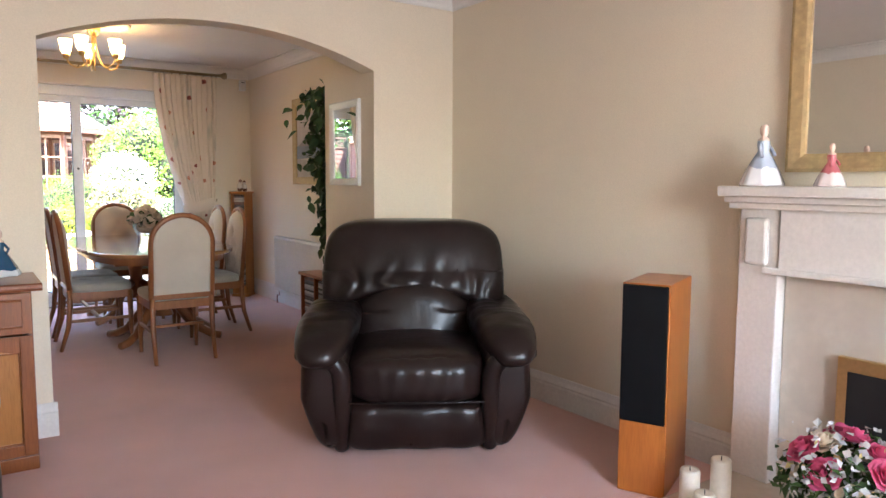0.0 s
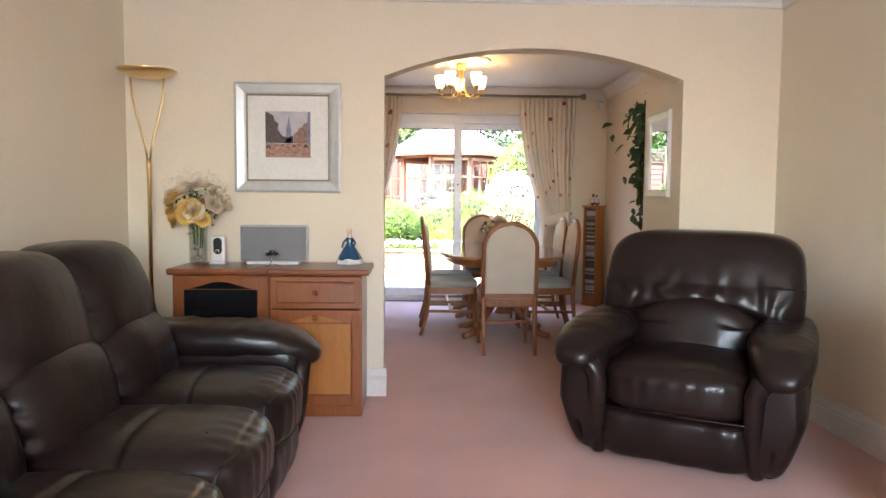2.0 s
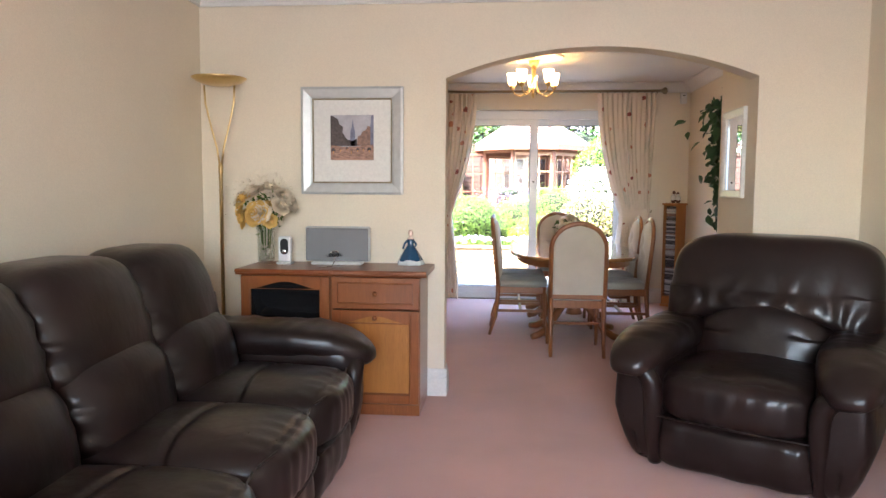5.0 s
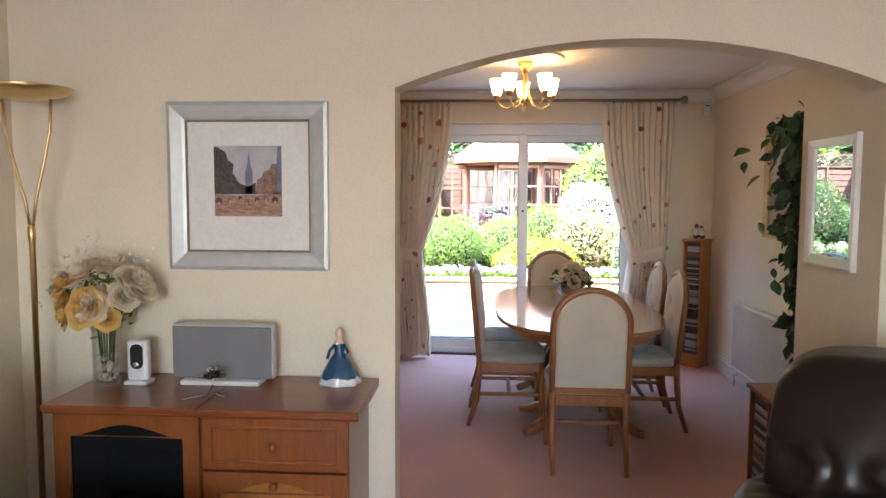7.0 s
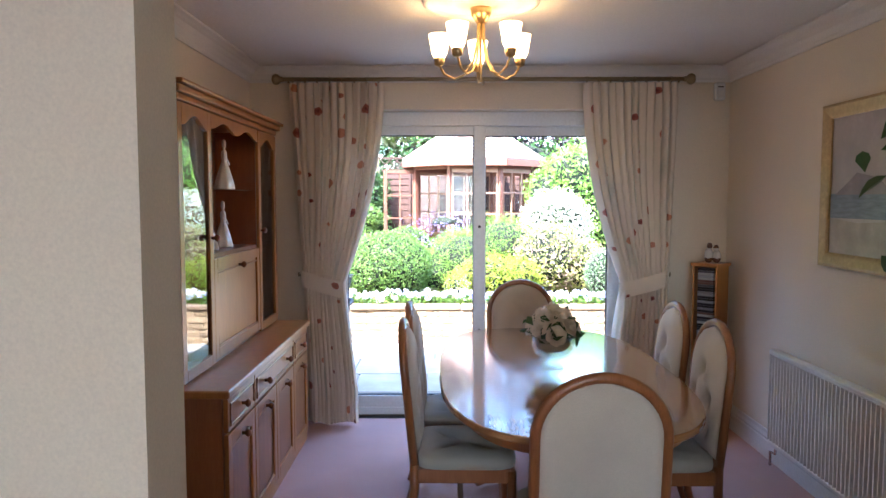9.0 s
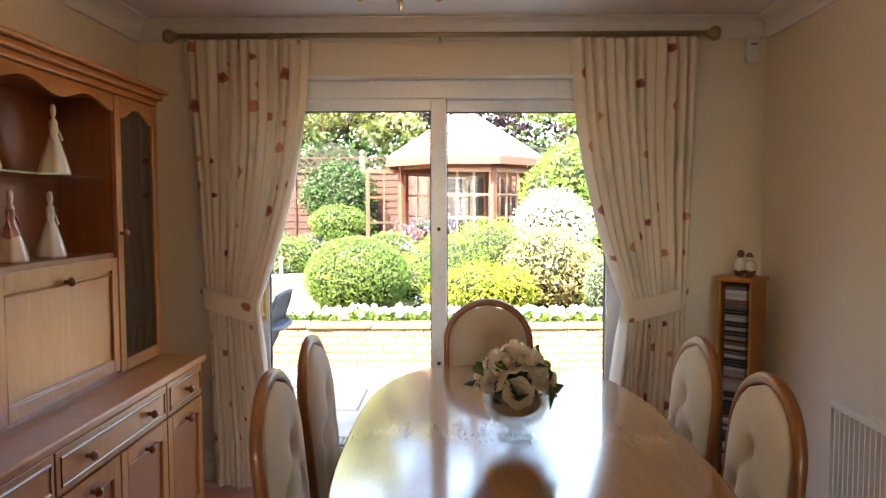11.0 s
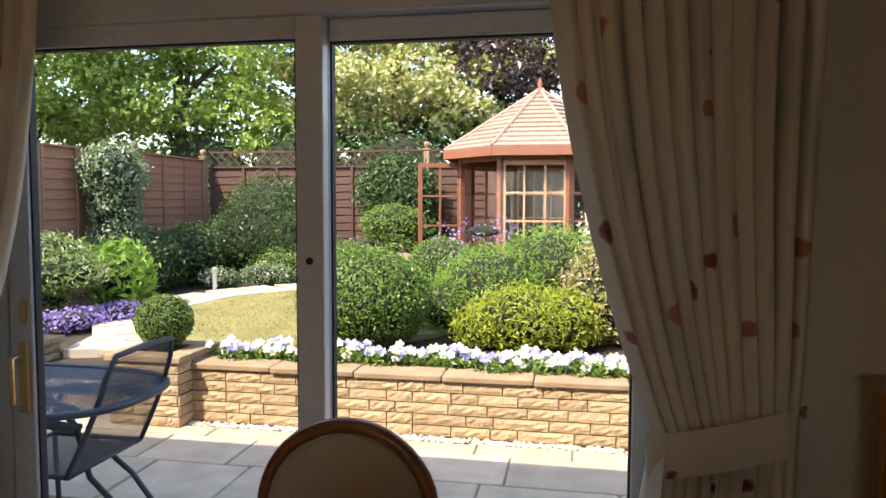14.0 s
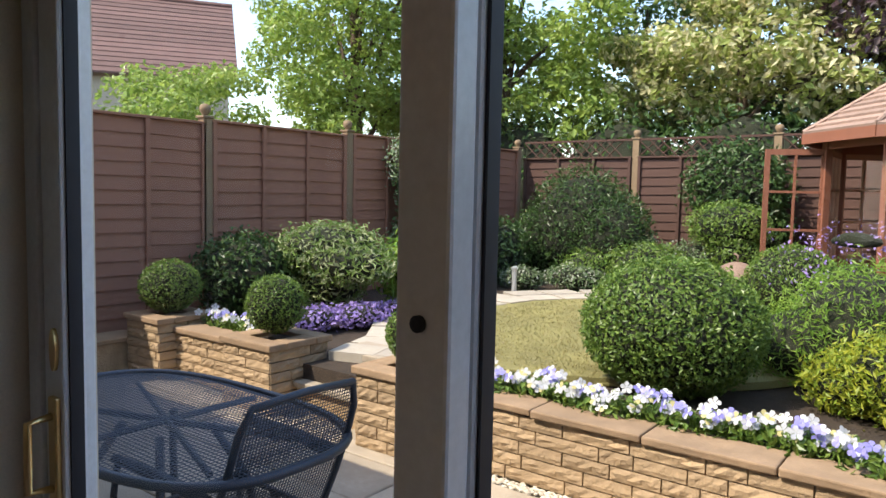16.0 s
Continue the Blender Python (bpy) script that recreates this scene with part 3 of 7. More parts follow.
run([LIV[0], ((XL, YA), (AX0 + 0.018, YA), (0, -1)), ((AX0, YA), (AX0, YB), (1, 0)), LIV[2], LIV[3]] + DIN + [((AX1, YA), (AX1, 4.57), (-1, 0))], SKIRT, "baseboard", GLOSS, "white moulded skirting board", "skirting")
run([LIV[0], ((XL, YA), (XR, YA), (0, -1)), LIV[3], ((XD, YB), (AX1, YB), (0, 1)), ((AX1, YB), (AX1, 4.57), (-1, 0)), ((AX1, 4.57), (XR, 4.57), (0, 1)), DIN[0], DIN[1], ((XD, YW), (XR, YW), (0, -1))], COVE, "trim", CEIL, "white plaster coving round the ceiling", "coving")
# shell of the house outside: eaves and outer brick face
structure("house_eaves", box(-6, 6, YW + 0.27, YW + 0.44, 2.40, 2.60, 0.01), UPVC, "white boxed eaves above the patio", "eaves")
bm = box(-6, XD - 0.2, YW + 0.02, YW + 0.27, -0.1, 2.6)
box(XR + 0.2, 6, YW + 0.02, YW + 0.27, -0.1, 2.6, bm=bm)
structure("wall_outside", bm, SANDSTONE, "outer wall of the house", "wall")
bm = bmesh.new()
prism([(Y0 - 0.6, 2.64), (YW + 0.44, 2.64), (2.5, 5.2)], "x", -6, 6, bm)
structure("house_roof", bm, TILE_ROOF, "tiled roof of the house", "roof")

# front window
win = tagged(new("window_1"), "white framed front window in the living room", "window", kind="structure")
win.location = (0.9, Y0 - 0.1, 0)
fr = box(-0.75, 0.75, -0.04, 0.04, 0.9, 0.98)
for a, b in ((-0.75, -0.68), (-0.03, 0.03), (0.68, 0.75)):
    box(a, b, -0.04, 0.04, 0.98, 2.12, bm=fr)
box(-0.75, 0.75, -0.04, 0.04, 2.12, 2.2, bm=fr)
part("window_frame", fr, UPVC, win)
part("window_sill", box(-0.81, 0.81, 0.1, 0.24, 0.86, 0.9, 0.01), GLOSS, win)

# patio door
YF = 7.90
door = tagged(new("door_1"), "white sliding patio door with two tall panes", "patio door", kind="structure")
fr = box(WX0, WX1, YF, YF + 0.12, WZ - 0.10, WZ, 0.006)
box(WX0, WX0 + 0.06, YF, YF + 0.12, 0.0, WZ - 0.10, 0.006, fr)
box(WX1 - 0.06, WX1, YF, YF + 0.12, 0.0, WZ - 0.10, 0.006, fr)
box(WX0 + 0.06, WX1 - 0.06, YF, YF + 0.12, 0.0, 0.055, 0.006, fr)
part("door_frame", fr, UPVC, door)


def sash(x0, x1, y, bottom):
    bm = box(x0, x0 + 0.085, y, y + 0.05, bottom, WZ - 0.10, 0.006)
    box(x1 - 0.085, x1, y, y + 0.05, bottom, WZ - 0.10, 0.006, bm)
    box(x0 + 0.085, x1 - 0.085, y, y + 0.05, bottom, bottom + 0.085, 0.006, bm)
    box(x0 + 0.085, x1 - 0.085, y, y + 0.05, WZ - 0.165, WZ - 0.10, 0.006, bm)
    s = part("sash", bm, UPVC, door)
    g = box(x0 + 0.083, x0 + 0.091, y + 0.012, y + 0.04, bottom + 0.08, WZ - 0.16)
    box(x1 - 0.091, x1 - 0.083, y + 0.012, y + 0.04, bottom + 0.08, WZ - 0.16, bm=g)
    box(x0 + 0.09, x1 - 0.09, y + 0.012, y + 0.04, WZ - 0.172, WZ - 0.163, bm=g)
    box(x0 + 0.09, x1 - 0.09, y + 0.012, y + 0.04, bottom + 0.083, bottom + 0.092, bm=g)
    part("gasket", g, RUBBER, s)
    bm = bmesh.new()
    bm.faces.new([bm.verts.new(v) for v in ((x0 + 0.088, y + 0.026, bottom + 0.088), (x1 - 0.088, y + 0.026, bottom + 0.088), (x1 - 0.088, y + 0.026, WZ - 0.168), (x0 + 0.088, y + 0.026, WZ - 0.168))])
    p = part("pane", bm, PANE, s, "clear glass pane")
    p.visible_shadow = False
    return s


sash(WX0 + 0.06, 1.065, YF + 0.008, 0.055)
sash(0.98, WX1 - 0.06, YF + 0.062, 0.055)
hb = box(0.028, 0.062, YF - 0.004, YF + 0.01, 0.86, 1.09, 0.004)
part("handle_plate", hb, BRASS, door, "brass handle plate")
hp = tube([(0.045, YF - 0.004, 1.05), (0.045, YF - 0.05, 1.045), (0.045, YF - 0.052, 0.9), (0.045, YF - 0.004, 0.895)], 0.009)
part("handle", hp, BRASS, door, "brass pull handle", True)
part("lock_plate", prism([(0.045 + 0.014 * math.cos(a), 1.19 + 0.045 * math.sin(a)) for a in (i * math.pi / 8 for i in range(16))], "y", YF + 0.0, YF + 0.012), BRASS, door)
for z in (0.62, 1.37):
    part("lock_cap", lathe([(0.011, 0), (0.011, 0.006), (0.006, 0.008)], 12, (1.022, 0, 0)), RUBBER, door).matrix_basis = pose(0, YF + 0.006, z, 90) @ pose(0, 0, 0)


# ---- living room ----
def cushion_seat(name, label, category, n, seat_w, arm_w, x, y, rz):
    """A plump recliner of n seats; its front looks along local -y, its arms lie at both ends."""
    t = thing(name, label, category, x, y, 0, rz)
    inner = n * seat_w / 2
    one = n == 1

    def crinkle(p, k, a):
        return a * noise.noise(Vector((p.x * k[0], p.y * k[1], p.z * k[2])))
    for s in (-1, 1):
        xm = s * (inner + arm_w / 2)

        def belly(q, p):
            low = max(0.0, -q[2])
            return (p.x + s * 0.018 * (1 - q[2] ** 2) - s * 0.075 * low * (q[0] * s > 0), p.y + 0.06 * low * low * (q[1] < -0.5), p.z + crinkle(p, (9, 9, 3), 0.006))
        part("arm_body", pad((xm, -0.01, 0.275), (arm_w / 2, 0.435, 0.27), 7, 0.022, belly), LEATHER, t, smooth=True)
        line = flow([(s * (inner + 0.055), -0.345, 0.03), (s * (inner + 0.05), -0.395, 0.14), (s * (inner + 0.045), -0.425, 0.28), (s * (inner + 0.05), -0.435, 0.40), (s * (inner + 0.085), -0.44, 0.455), (s * (inner + 0.15), -0.44, 0.48), (s * (inner + arm_w + 0.015), -0.40, 0.487)])
        part("arm_roll", tube(line, [0.034 + 0.010 * math.sin(math.pi * i / (len(line) - 1)) for i in range(len(line))], 12), LEATHER, t, smooth=True)

        def droop(q, p):
            f = max(0.0, (-q[1] - 0.25) / 0.75)
            pinch = 0.010 * math.sin(46 * p.x + 3) * max(0.0, q[1]) * (q[2] > 0)
            return (p.x + s * 0.025 * f, p.y - 0.02 * f, p.z - 0.085 * f ** 2 + 0.02 * max(0, q[1]) + crinkle(p, (8, 16, 8), 0.010) + pinch)
        part("arm_pad", pad((xm + s * 0.012, -0.035, 0.555), (arm_w / 2 + 0.03, 0.46, 0.08), 3.0, 0.018, droop), LEATHER, t, smooth=True)
    for i in range(n):
        xc = (i - (n - 1) / 2) * seat_w
        hw = seat_w / 2 + (0.05 if one else -0.001)

        def crown(q, p):
            front = max(0.0, -q[1] - 0.55) / 0.45
            gather = 0.0045 * math.sin(88 * p.x + 4 * noise.noise(p * 6)) * front * (0.4 + 0.6 * max(0.0, q[2]))
            groove = 0.013 * math.exp(-((p.y + 0.10 + 0.03 * q[0] ** 2) / 0.011) ** 2) * (q[2] > 0.5) * (0.0 if one else 1.0)
            edge = 0.006 * math.exp(-((p.y + 0.405) / 0.007) ** 2) * (q[2] > 0.4)
            return (p.x, p.y - 0.022 * (1 - q[0] ** 2) * (q[1] < -0.4) + gather, p.z + 0.022 * (1 - q[0] ** 2) * (1 - q[1] ** 2) * (q[2] > 0) - groove - edge + gather + crinkle(p, (7, 5, 7), 0.006) * (q[2] > 0))
        part("seat_cushion", pad((xc, -0.095, 0.362), (hw, 0.372, 0.122), 4.2, 0.0125, crown), LEATHER, t, smooth=True)

        def foot(q, p):
            g = 0.008 * math.sin(60 * p.x + 6 * noise.noise(p * 5)) * max(0.0, q[2]) * abs(q[0]) ** 1.5
            return (p.x, p.y + (0.03 * max(0, -q[2]) + g + crinkle(p, (9, 4, 4), 0.012)) * (q[1] < 0), p.z)
        part("front_panel", pad((xc, -0.135, 0.142), (hw, 0.315, 0.122), 7, 0.016, foot), LEATHER, t, smooth=True)

        def lean(q, p):
            return (p.x, p.y + 0.20 * (p.z - 0.45) - 0.035 * (1 - q[0] ** 2) + crinkle(p, (8, 5, 8), 0.006) + (0.0 if one else 0.010 * math.sin(75 * p.z) * max(0.0, abs(q[0]) - 0.8) * 5), p.z - ((0.10 if one else 0.015) * q[0] ** 2) * (q[2] > 0.2))
        part("lumbar_pad", pad((xc, 0.20, 0.565), (hw - (0.0 if one else 0.001), 0.15, 0.175), 3.6, 0.018, lean), LEATHER, t, smooth=True)
        hb = hw + (0.15 if one else 0.0)

        def head(q, p):
            low = max(0.0, -q[2])
            bow = 1 - q[0] ** 2
            fold = math.exp(-((q[2] + 0.32) / 0.42) ** 2) * (q[1] < -0.3)
            wr = 0.013 * fold * math.sin(27 * q[0] + 4 * noise.noise(Vector((q[0] * 3, q[2] * 1.5, 1)))) * (0.5 + 0.5 * noise.noise(Vector((q[0] * 2.4, 7, 3)))) if one else 0.010 * math.sin(62 * p.z) * max(0.0, abs(q[0]) - 0.72) * 3.5 * (q[1] < 0)
            rise = (0.17 if one else 0.045) * bow * low
            end = one or (i == 0 and q[0] < 0) or (i == n - 1 and q[0] > 0)
            return (p.x * (1 - 0.03 * max(0, q[2])) if one else p.x, p.y + 0.26 * (p.z - 0.5) + wr - (0.04 * bow + 0.03 * (1 - q[2] ** 2)) * (q[1] < 0) + crinkle(p, (6, 4, 6), 0.006), p.z + rise - (0.035 if end else 0.012) * abs(q[0]) ** 4 * (q[2] > 0))
        part("back_cushion", pad((xc, 0.265, 0.785 if one else 0.80), (hb, 0.135, 0.265 if one else 0.225), 6.0 if one else 4.6, 0.012, head), LEATHER, t, smooth=True)
        for yy, zz in (((-0.478, 0.268),) if one else ((-0.448, 0.452), (-0.478, 0.268))):
            part("seam", tube(flow([(xc - hw * 0.95, yy + 0.03, zz), (xc - hw * 0.5, yy + 0.008, zz + 0.004), (xc, yy, zz + 0.006), (xc + hw * 0.5, yy + 0.008, zz + 0.004), (xc + hw * 0.95, yy + 0.03, zz)]), 0.0035, 6), LEATHER, t, smooth=True)
    part("back_shell", pad((0, 0.40, 0.46), (inner + arm_w * 0.72, 0.09, 0.43), 5, 0.04, lambda q, p: (p.x, p.y + 0.22 * (p.z - 0.45), p.z)), LEATHER, t, smooth=True)
    part("base_rail", box(-inner + 0.03, inner - 0.03, -0.3, 0.38, 0.0, 0.07, 0.01), BLACK, t)
    return t


cushion_seat("armchair", "dark brown leather recliner armchair on the carpet", "armchair", 1, 0.58, 0.225, 1.89, 2.99, -31)
cushion_seat("sofa", "dark brown leather three-seat recliner sofa", "sofa", 3, 0.60, 0.28, -0.42, 1.84, 90)


def knob(t, x, y, z, r=0.014, mat=None, turn=90):
    k = part("knob", lathe([(r * 0.5, 0), (r * 0.45, r * 0.8), (r, r * 1.3), (r * 1.05, r * 1.7), (r * 0.7, r * 2.2), (0.001, r * 2.4)], 14), mat or MAHOG_V, t, "turned wooden knob", True)
    return k


def panel_door(t, x0, x1, z0, z1, y, material, panel, arched=True, name="door"):
    """A framed door in the plane y, facing -y, its top rail cut to a shallow ogee."""
    w = 0.05
    bm = box(x0, x0 + w, y, y + 0.02, z0, z1, 0.003)
    box(x1 - w, x1, y, y + 0.02, z0, z1, 0.003, bm)
    box(x0 + w, x1 - w, y, y + 0.02, z0, z0 + w, 0.003, bm)
    xi0, xi1 = x0 + w, x1 - w
    lowline = [(xi0 + (xi1 - xi0) * i / 14, z1 - w - (0.02 * math.cos(2 * math.pi * i / 14) if arched else 0)) for i in range(15)]
    prism([(xi0, z1)] + lowline + [(xi1, z1)], "y", y, y + 0.02, bm)
    d = part(name, bm, material, t)
    pn = box(xi0, xi1, y + 0.010, y + 0.016, z0 + w, z1 - w + 0.02)
    pnl = part("panel", pn, panel, d)
    fr_ = tube([(xi0 + 0.004, y + 0.006, z0 + w + 0.004), (xi1 - 0.004, y + 0.006, z0 + w + 0.004), (xi1 - 0.004, y + 0.006, z1 - w - 0.02), (xi0 + 0.004, y + 0.006, z1 - w - 0.02)], 0.005, 6, closed=True)
    part("bead", fr_, material, d)
    return d


# media cabinet: two units under one split top
def cabinet_body(t, x0, x1, y0, y1, z1, mat):
    bm = box(x0, x0 + 0.018, y0 + 0.022, y1, 0.06, z1, 0.002)
    box(x1 - 0.018, x1, y0 + 0.022, y1, 0.06, z1, 0.002, bm)
    box(x0 + 0.018, x1 - 0.018, y0 + 0.022, y1, 0.06, 0.08, bm=bm)
    box(x0 + 0.018, x1 - 0.018, y1 - 0.01, y1, 0.08, z1, bm=bm)
    part("body", bm, mat, t)
    part("plinth", box(x0, x1, y0 + 0.008, y1, 0, 0.06, 0.004), mat, t)


def moulded_top(t, x0, x1, y0, y1, z0, mat):
    bm = prism([(y1, z0), (y0 + 0.012, z0), (y0 + 0.010, z0 + 0.008), (y0, z0 + 0.012), (y0, z0 + 0.026), (y0 + 0.006, z0 + 0.032), (y1, z0 + 0.032)], "x", x0, x1, bevel=0.003)
    part("top", bm, mat, t, "polished moulded top")


hifi = thing("hifi_cabinet", "red-brown wooden hi-fi cabinet with dark glass door", "cabinet", 0, 0, 0)
cabinet_body(hifi, -0.775, -0.26, 3.44, 3.845, 0.755, MAHOG_V)
moulded_top(hifi, -0.795, -0.258, 3.41, 3.85, 0.757, MAHOG)
gd = panel_door(hifi, -0.772, -0.263, 0.08, 0.75, 3.442, MAHOG_V, DARK_GLASS, name="glass_door")
st = thing("hifi_stack", "black hi-fi units behind dark glass", "hi-fi", 0, 0, 0.0)
for zz in (0.14, 0.29, 0.44):
    part("deck", box(-0.72, -0.31, 3.50, 3.78, zz, zz + 0.11, 0.004), BLACK, st)
part("shelf", box(-0.757, -0.278, 3.48, 3.83, 0.082, 0.098), MAHOG, hifi)
cup = thing("drawer_cupboard", "red-brown wooden cupboard with drawer and panelled door", "cupboard", 0, 0, 0)
cabinet_body(cup, -0.256, 0.245, 3.44, 3.845, 0.755, MAHOG_V)
moulded_top(cup, -0.256, 0.285, 3.41, 3.85, 0.757, MAHOG)
dr = part("drawer", box(-0.252, 0.241, 3.442, 3.462, 0.58, 0.75, 0.003), MAHOG_V, cup)
part("bead", tube([(-0.215, 3.441, 0.61), (0.205, 3.441, 0.61), (0.205, 3.441, 0.72), (-0.215, 3.441, 0.72)], 0.006, 6, closed=True), MAHOG_V, dr)
cd_ = panel_door(cup, -0.252, 0.241, 0.065, 0.572, 3.442, MAHOG_V, OAKISH)
for par, zz in ((dr, 0.665), (cd_, 0.535)):
    knob(par, 0, 0, 0).matrix_basis = pose(-0.005, 3.442, zz, 90)
knob(gd, 0, 0, 0, 0.009).matrix_basis = pose(-0.29, 3.442, 0.42, 90)

for cab in (hifi, cup):
    cab.scale = (1, 1, 1.038)

# uplighter
lamp = thing("floor_lamp", "slender brass uplighter floor lamp, unlit", "floor lamp", -0.965, 3.66, 0)
part("base", lathe([(0.13, 0), (0.13, 0.012), (0.05, 0.03), (0.013, 0.045)], 32), BRASS, lamp, smooth=True)
part("pole", lathe([(0.011, 0.04), (0.011, 1.35), (0.014, 1.36), (0.014, 1.40), (0.008, 1.41)], 14), BRASS, lamp, smooth=True)
for s in (-1, 1):
    part("arm", tube([(s * 0.005, 0, 1.40), (s * 0.02, 0, 1.50), (s * 0.06, 0, 1.65), (s * 0.085, 0, 1.76), (s * 0.092, 0, 1.865)], 0.006, 8), BRASS, lamp, smooth=True)
part("bowl", lathe([(0.02, 1.862), (0.07, 1.866), (0.13, 1.885), (0.158, 1.905), (0.155, 1.908), (0.12, 1.892), (0.04, 1.874), (0.001, 1.872)], 36), BRASS, lamp, smooth=True)

# framed print
pic = thing("framed_print", "framed city street print in wide silver frame", "picture", -0.222, YA, 1.557)


def picture_frame(t, w, h, bw, depth, mat, y=0.0):
    bm = bmesh.new()
    prof = [(0, 0), (0, -depth), (bw * 0.2, -depth - 0.004), (bw * 0.8, -depth * 0.8), (bw, -depth * 0.55), (bw, 0)]
    cor = [(-w / 2, -h / 2), (w / 2, -h / 2), (w / 2, h / 2), (-w / 2, h / 2)]
    rings = []
    for x, z in cor:
        sx, sz = -math.copysign(1, x), -math.copysign(1, z)
        rings.append([bm.verts.new((x + sx * o, y + d, z + sz * o)) for o, d in prof])
    for a, b in zip(rings, rings[1:] + rings[:1]):
        for i in range(len(prof) - 1):
            bm.faces.new((a[i], a[i + 1], b[i + 1], b[i]))
    bmesh.ops.recalc_face_normals(bm, faces=bm.faces)
    return part("frame", bm, mat, t)


picture_frame(pic, 0.625, 0.645, 0.07, 0.022, SILVER_FRAME, -0.003)
part("mount", box(-0.25, 0.25, -0.012, -0.004, -0.26, 0.26), PAPER, pic, "white mount board")
lip = picture_frame(pic, 0.488, 0.508, 0.009, 0.014, POLE, -0.003)
AY = -0.0125
SKY_INK = plain("grey_blue_ink", (0.50, 0.48, 0.52), 0.6, vary=0.16, scale=9, bump=0)
DARK_INK = plain("dark_brown_ink", (0.09, 0.065, 0.06), 0.6, vary=0.4, scale=70, bump=0)
HOUSE_INK = plain("warm_brown_ink", (0.30, 0.17, 0.12), 0.6, vary=0.4, scale=55, bump=0, dark=(0.09, 0.055, 0.05))
STREET_INK = plain("rust_street_ink", (0.42, 0.24, 0.17), 0.6, vary=0.4, scale=45, stretch=(1, 1, 3), bump=0, dark=(0.12, 0.07, 0.06))
BLUE_INK = plain("slate_blue_ink", (0.22, 0.23, 0.32), 0.6, vary=0.2, scale=30, bump=0)
LIGHT_INK = plain("amber_lamp_ink", (0.70, 0.33, 0.12), 0.6, vary=0.3, scale=50, bump=0)
part("print", box(-0.132, 0.132, AY - 0.0015, AY, -0.115, 0.155), SKY_INK, pic, "misty grey-blue sky of the print")
for pts, mt in (([(-0.132, -0.03), (-0.05, -0.03), (-0.045, 0.03), (-0.06, 0.05), (-0.055, 0.085), (-0.078, 0.10), (-0.085, 0.13), (-0.12, 0.15), (-0.132, 0.15)], DARK_INK),
                ([(0.03, -0.03), (0.115, -0.03), (0.115, 0.085), (0.095, 0.088), (0.085, 0.065), (0.062, 0.055), (0.055, 0.035), (0.035, 0.025)], HOUSE_INK),
                ([(0.112, -0.03), (0.132, -0.03), (0.132, 0.153), (0.118, 0.153), (0.112, 0.08)], BLUE_INK),
                ([(-0.012, -0.03), (0.02, -0.03), (0.018, 0.06), (0.011, 0.08), (0.005, 0.135), (-0.002, 0.08), (-0.01, 0.06)], BLUE_INK),
                ([(-0.05, -0.03), (0.03, -0.03), (0.03, 0.015), (0.0, 0.0), (-0.03, 0.01), (-0.05, 0.03)], DARK_INK),
                ([(-0.132, -0.115), (0.132, -0.115), (0.132, -0.02), (0.05, -0.032), (-0.05, -0.036), (-0.132, -0.025)], STREET_INK)):
    part("ink_shape", prism(pts, "y", AY - 0.003, AY - 0.001), mt, pic)
for k, (u, v, w) in enumerate(((-0.115, -0.055, 0.026), (-0.07, -0.048, 0.020), (-0.03, -0.044, 0.015), (-0.005, -0.058, 0.024), (0.035, -0.05, 0.018), (0.07, -0.043, 0.022), (0.105, -0.05, 0.024))):
    car = part("ink_shape", prism([(u - w / 2, v - w * 0.35), (u + w / 2, v - w * 0.35), (u + w / 2, v + w * 0.1), (u + w * 0.3, v + w * 0.45), (u - w * 0.3, v + w * 0.45), (u - w / 2, v + w * 0.1)], "y", AY - 0.0042, AY - 0.003), (DARK_INK, HOUSE_INK)[k % 2], pic)
    part("ink_dot", prism([(u - 0.003, v - w * 0.2), (u + 0.004, v - w * 0.2), (u + 0.002, v - w * 0.9), (u - 0.001, v - w * 0.9)], "y", AY - 0.005, AY - 0.0042), LIGHT_INK, pic)

# loudspeaker
ls = thing("loudspeaker", "cherry veneer floor loudspeaker with black grille", "loudspeaker", 2.36, 1.87, 0, -66)
part("cabinet", box(-0.095, 0.095, -0.15, 0.21, 0.0, 0.86, 0.004), CHERRY, ls)
part("grille", box(-0.09, 0.09, -0.168, -0.151, 0.30, 0.855, 0.006), GRILLE, ls, "black cloth grille")

# fireplace on the side wall
fp = tagged(thing("fireplace", "white moulded fire surround with marble back panel", "fireplace", XR, 1.02, 0), kind="structure")
for yy in (-0.58, 0.58):
    part("pilaster", box(-0.10, -0.002, yy - 0.085, yy + 0.085, 0.045, 1.16, 0.006), SURROUND, fp)
    part("corbel", box(-0.125, -0.102, yy - 0.05, yy + 0.05, 0.93, 1.12, 0.015), SURROUND, fp)
part("frieze", box(-0.11, -0.002, -0.49, 0.49, 0.90, 1.16, 0.006), SURROUND, fp)
for z0, z1, d in ((0.90, 0.925, 0.125), (1.155, 1.18, 0.14), (1.18, 1.205, 0.165), (1.205, 1.245, 0.20)):
    part("moulding", box(-d, -0.002, -0.66 - d * 0.25 + (0.14 if z0 < 1 else 0), 0.66 + d * 0.25 - (0.14 if z0 < 1 else 0), z0, z1, 0.006), SURROUND, fp)
part("back_panel", box(-0.045, -0.002, -0.49, 0.49, 0.045, 0.90), STONE, fp, "mottled beige marble panel")
part("hearth", box(-0.60, -0.002, -0.72, 0.66, 0.0, 0.045, 0.008), STONE, fp, "pale marble hearth slab")
part("fire_trim", box(-0.075, -0.046, -0.26, 0.26, 0.046, 0.62, 0.004), BRASS, fp, "brass fire trim")
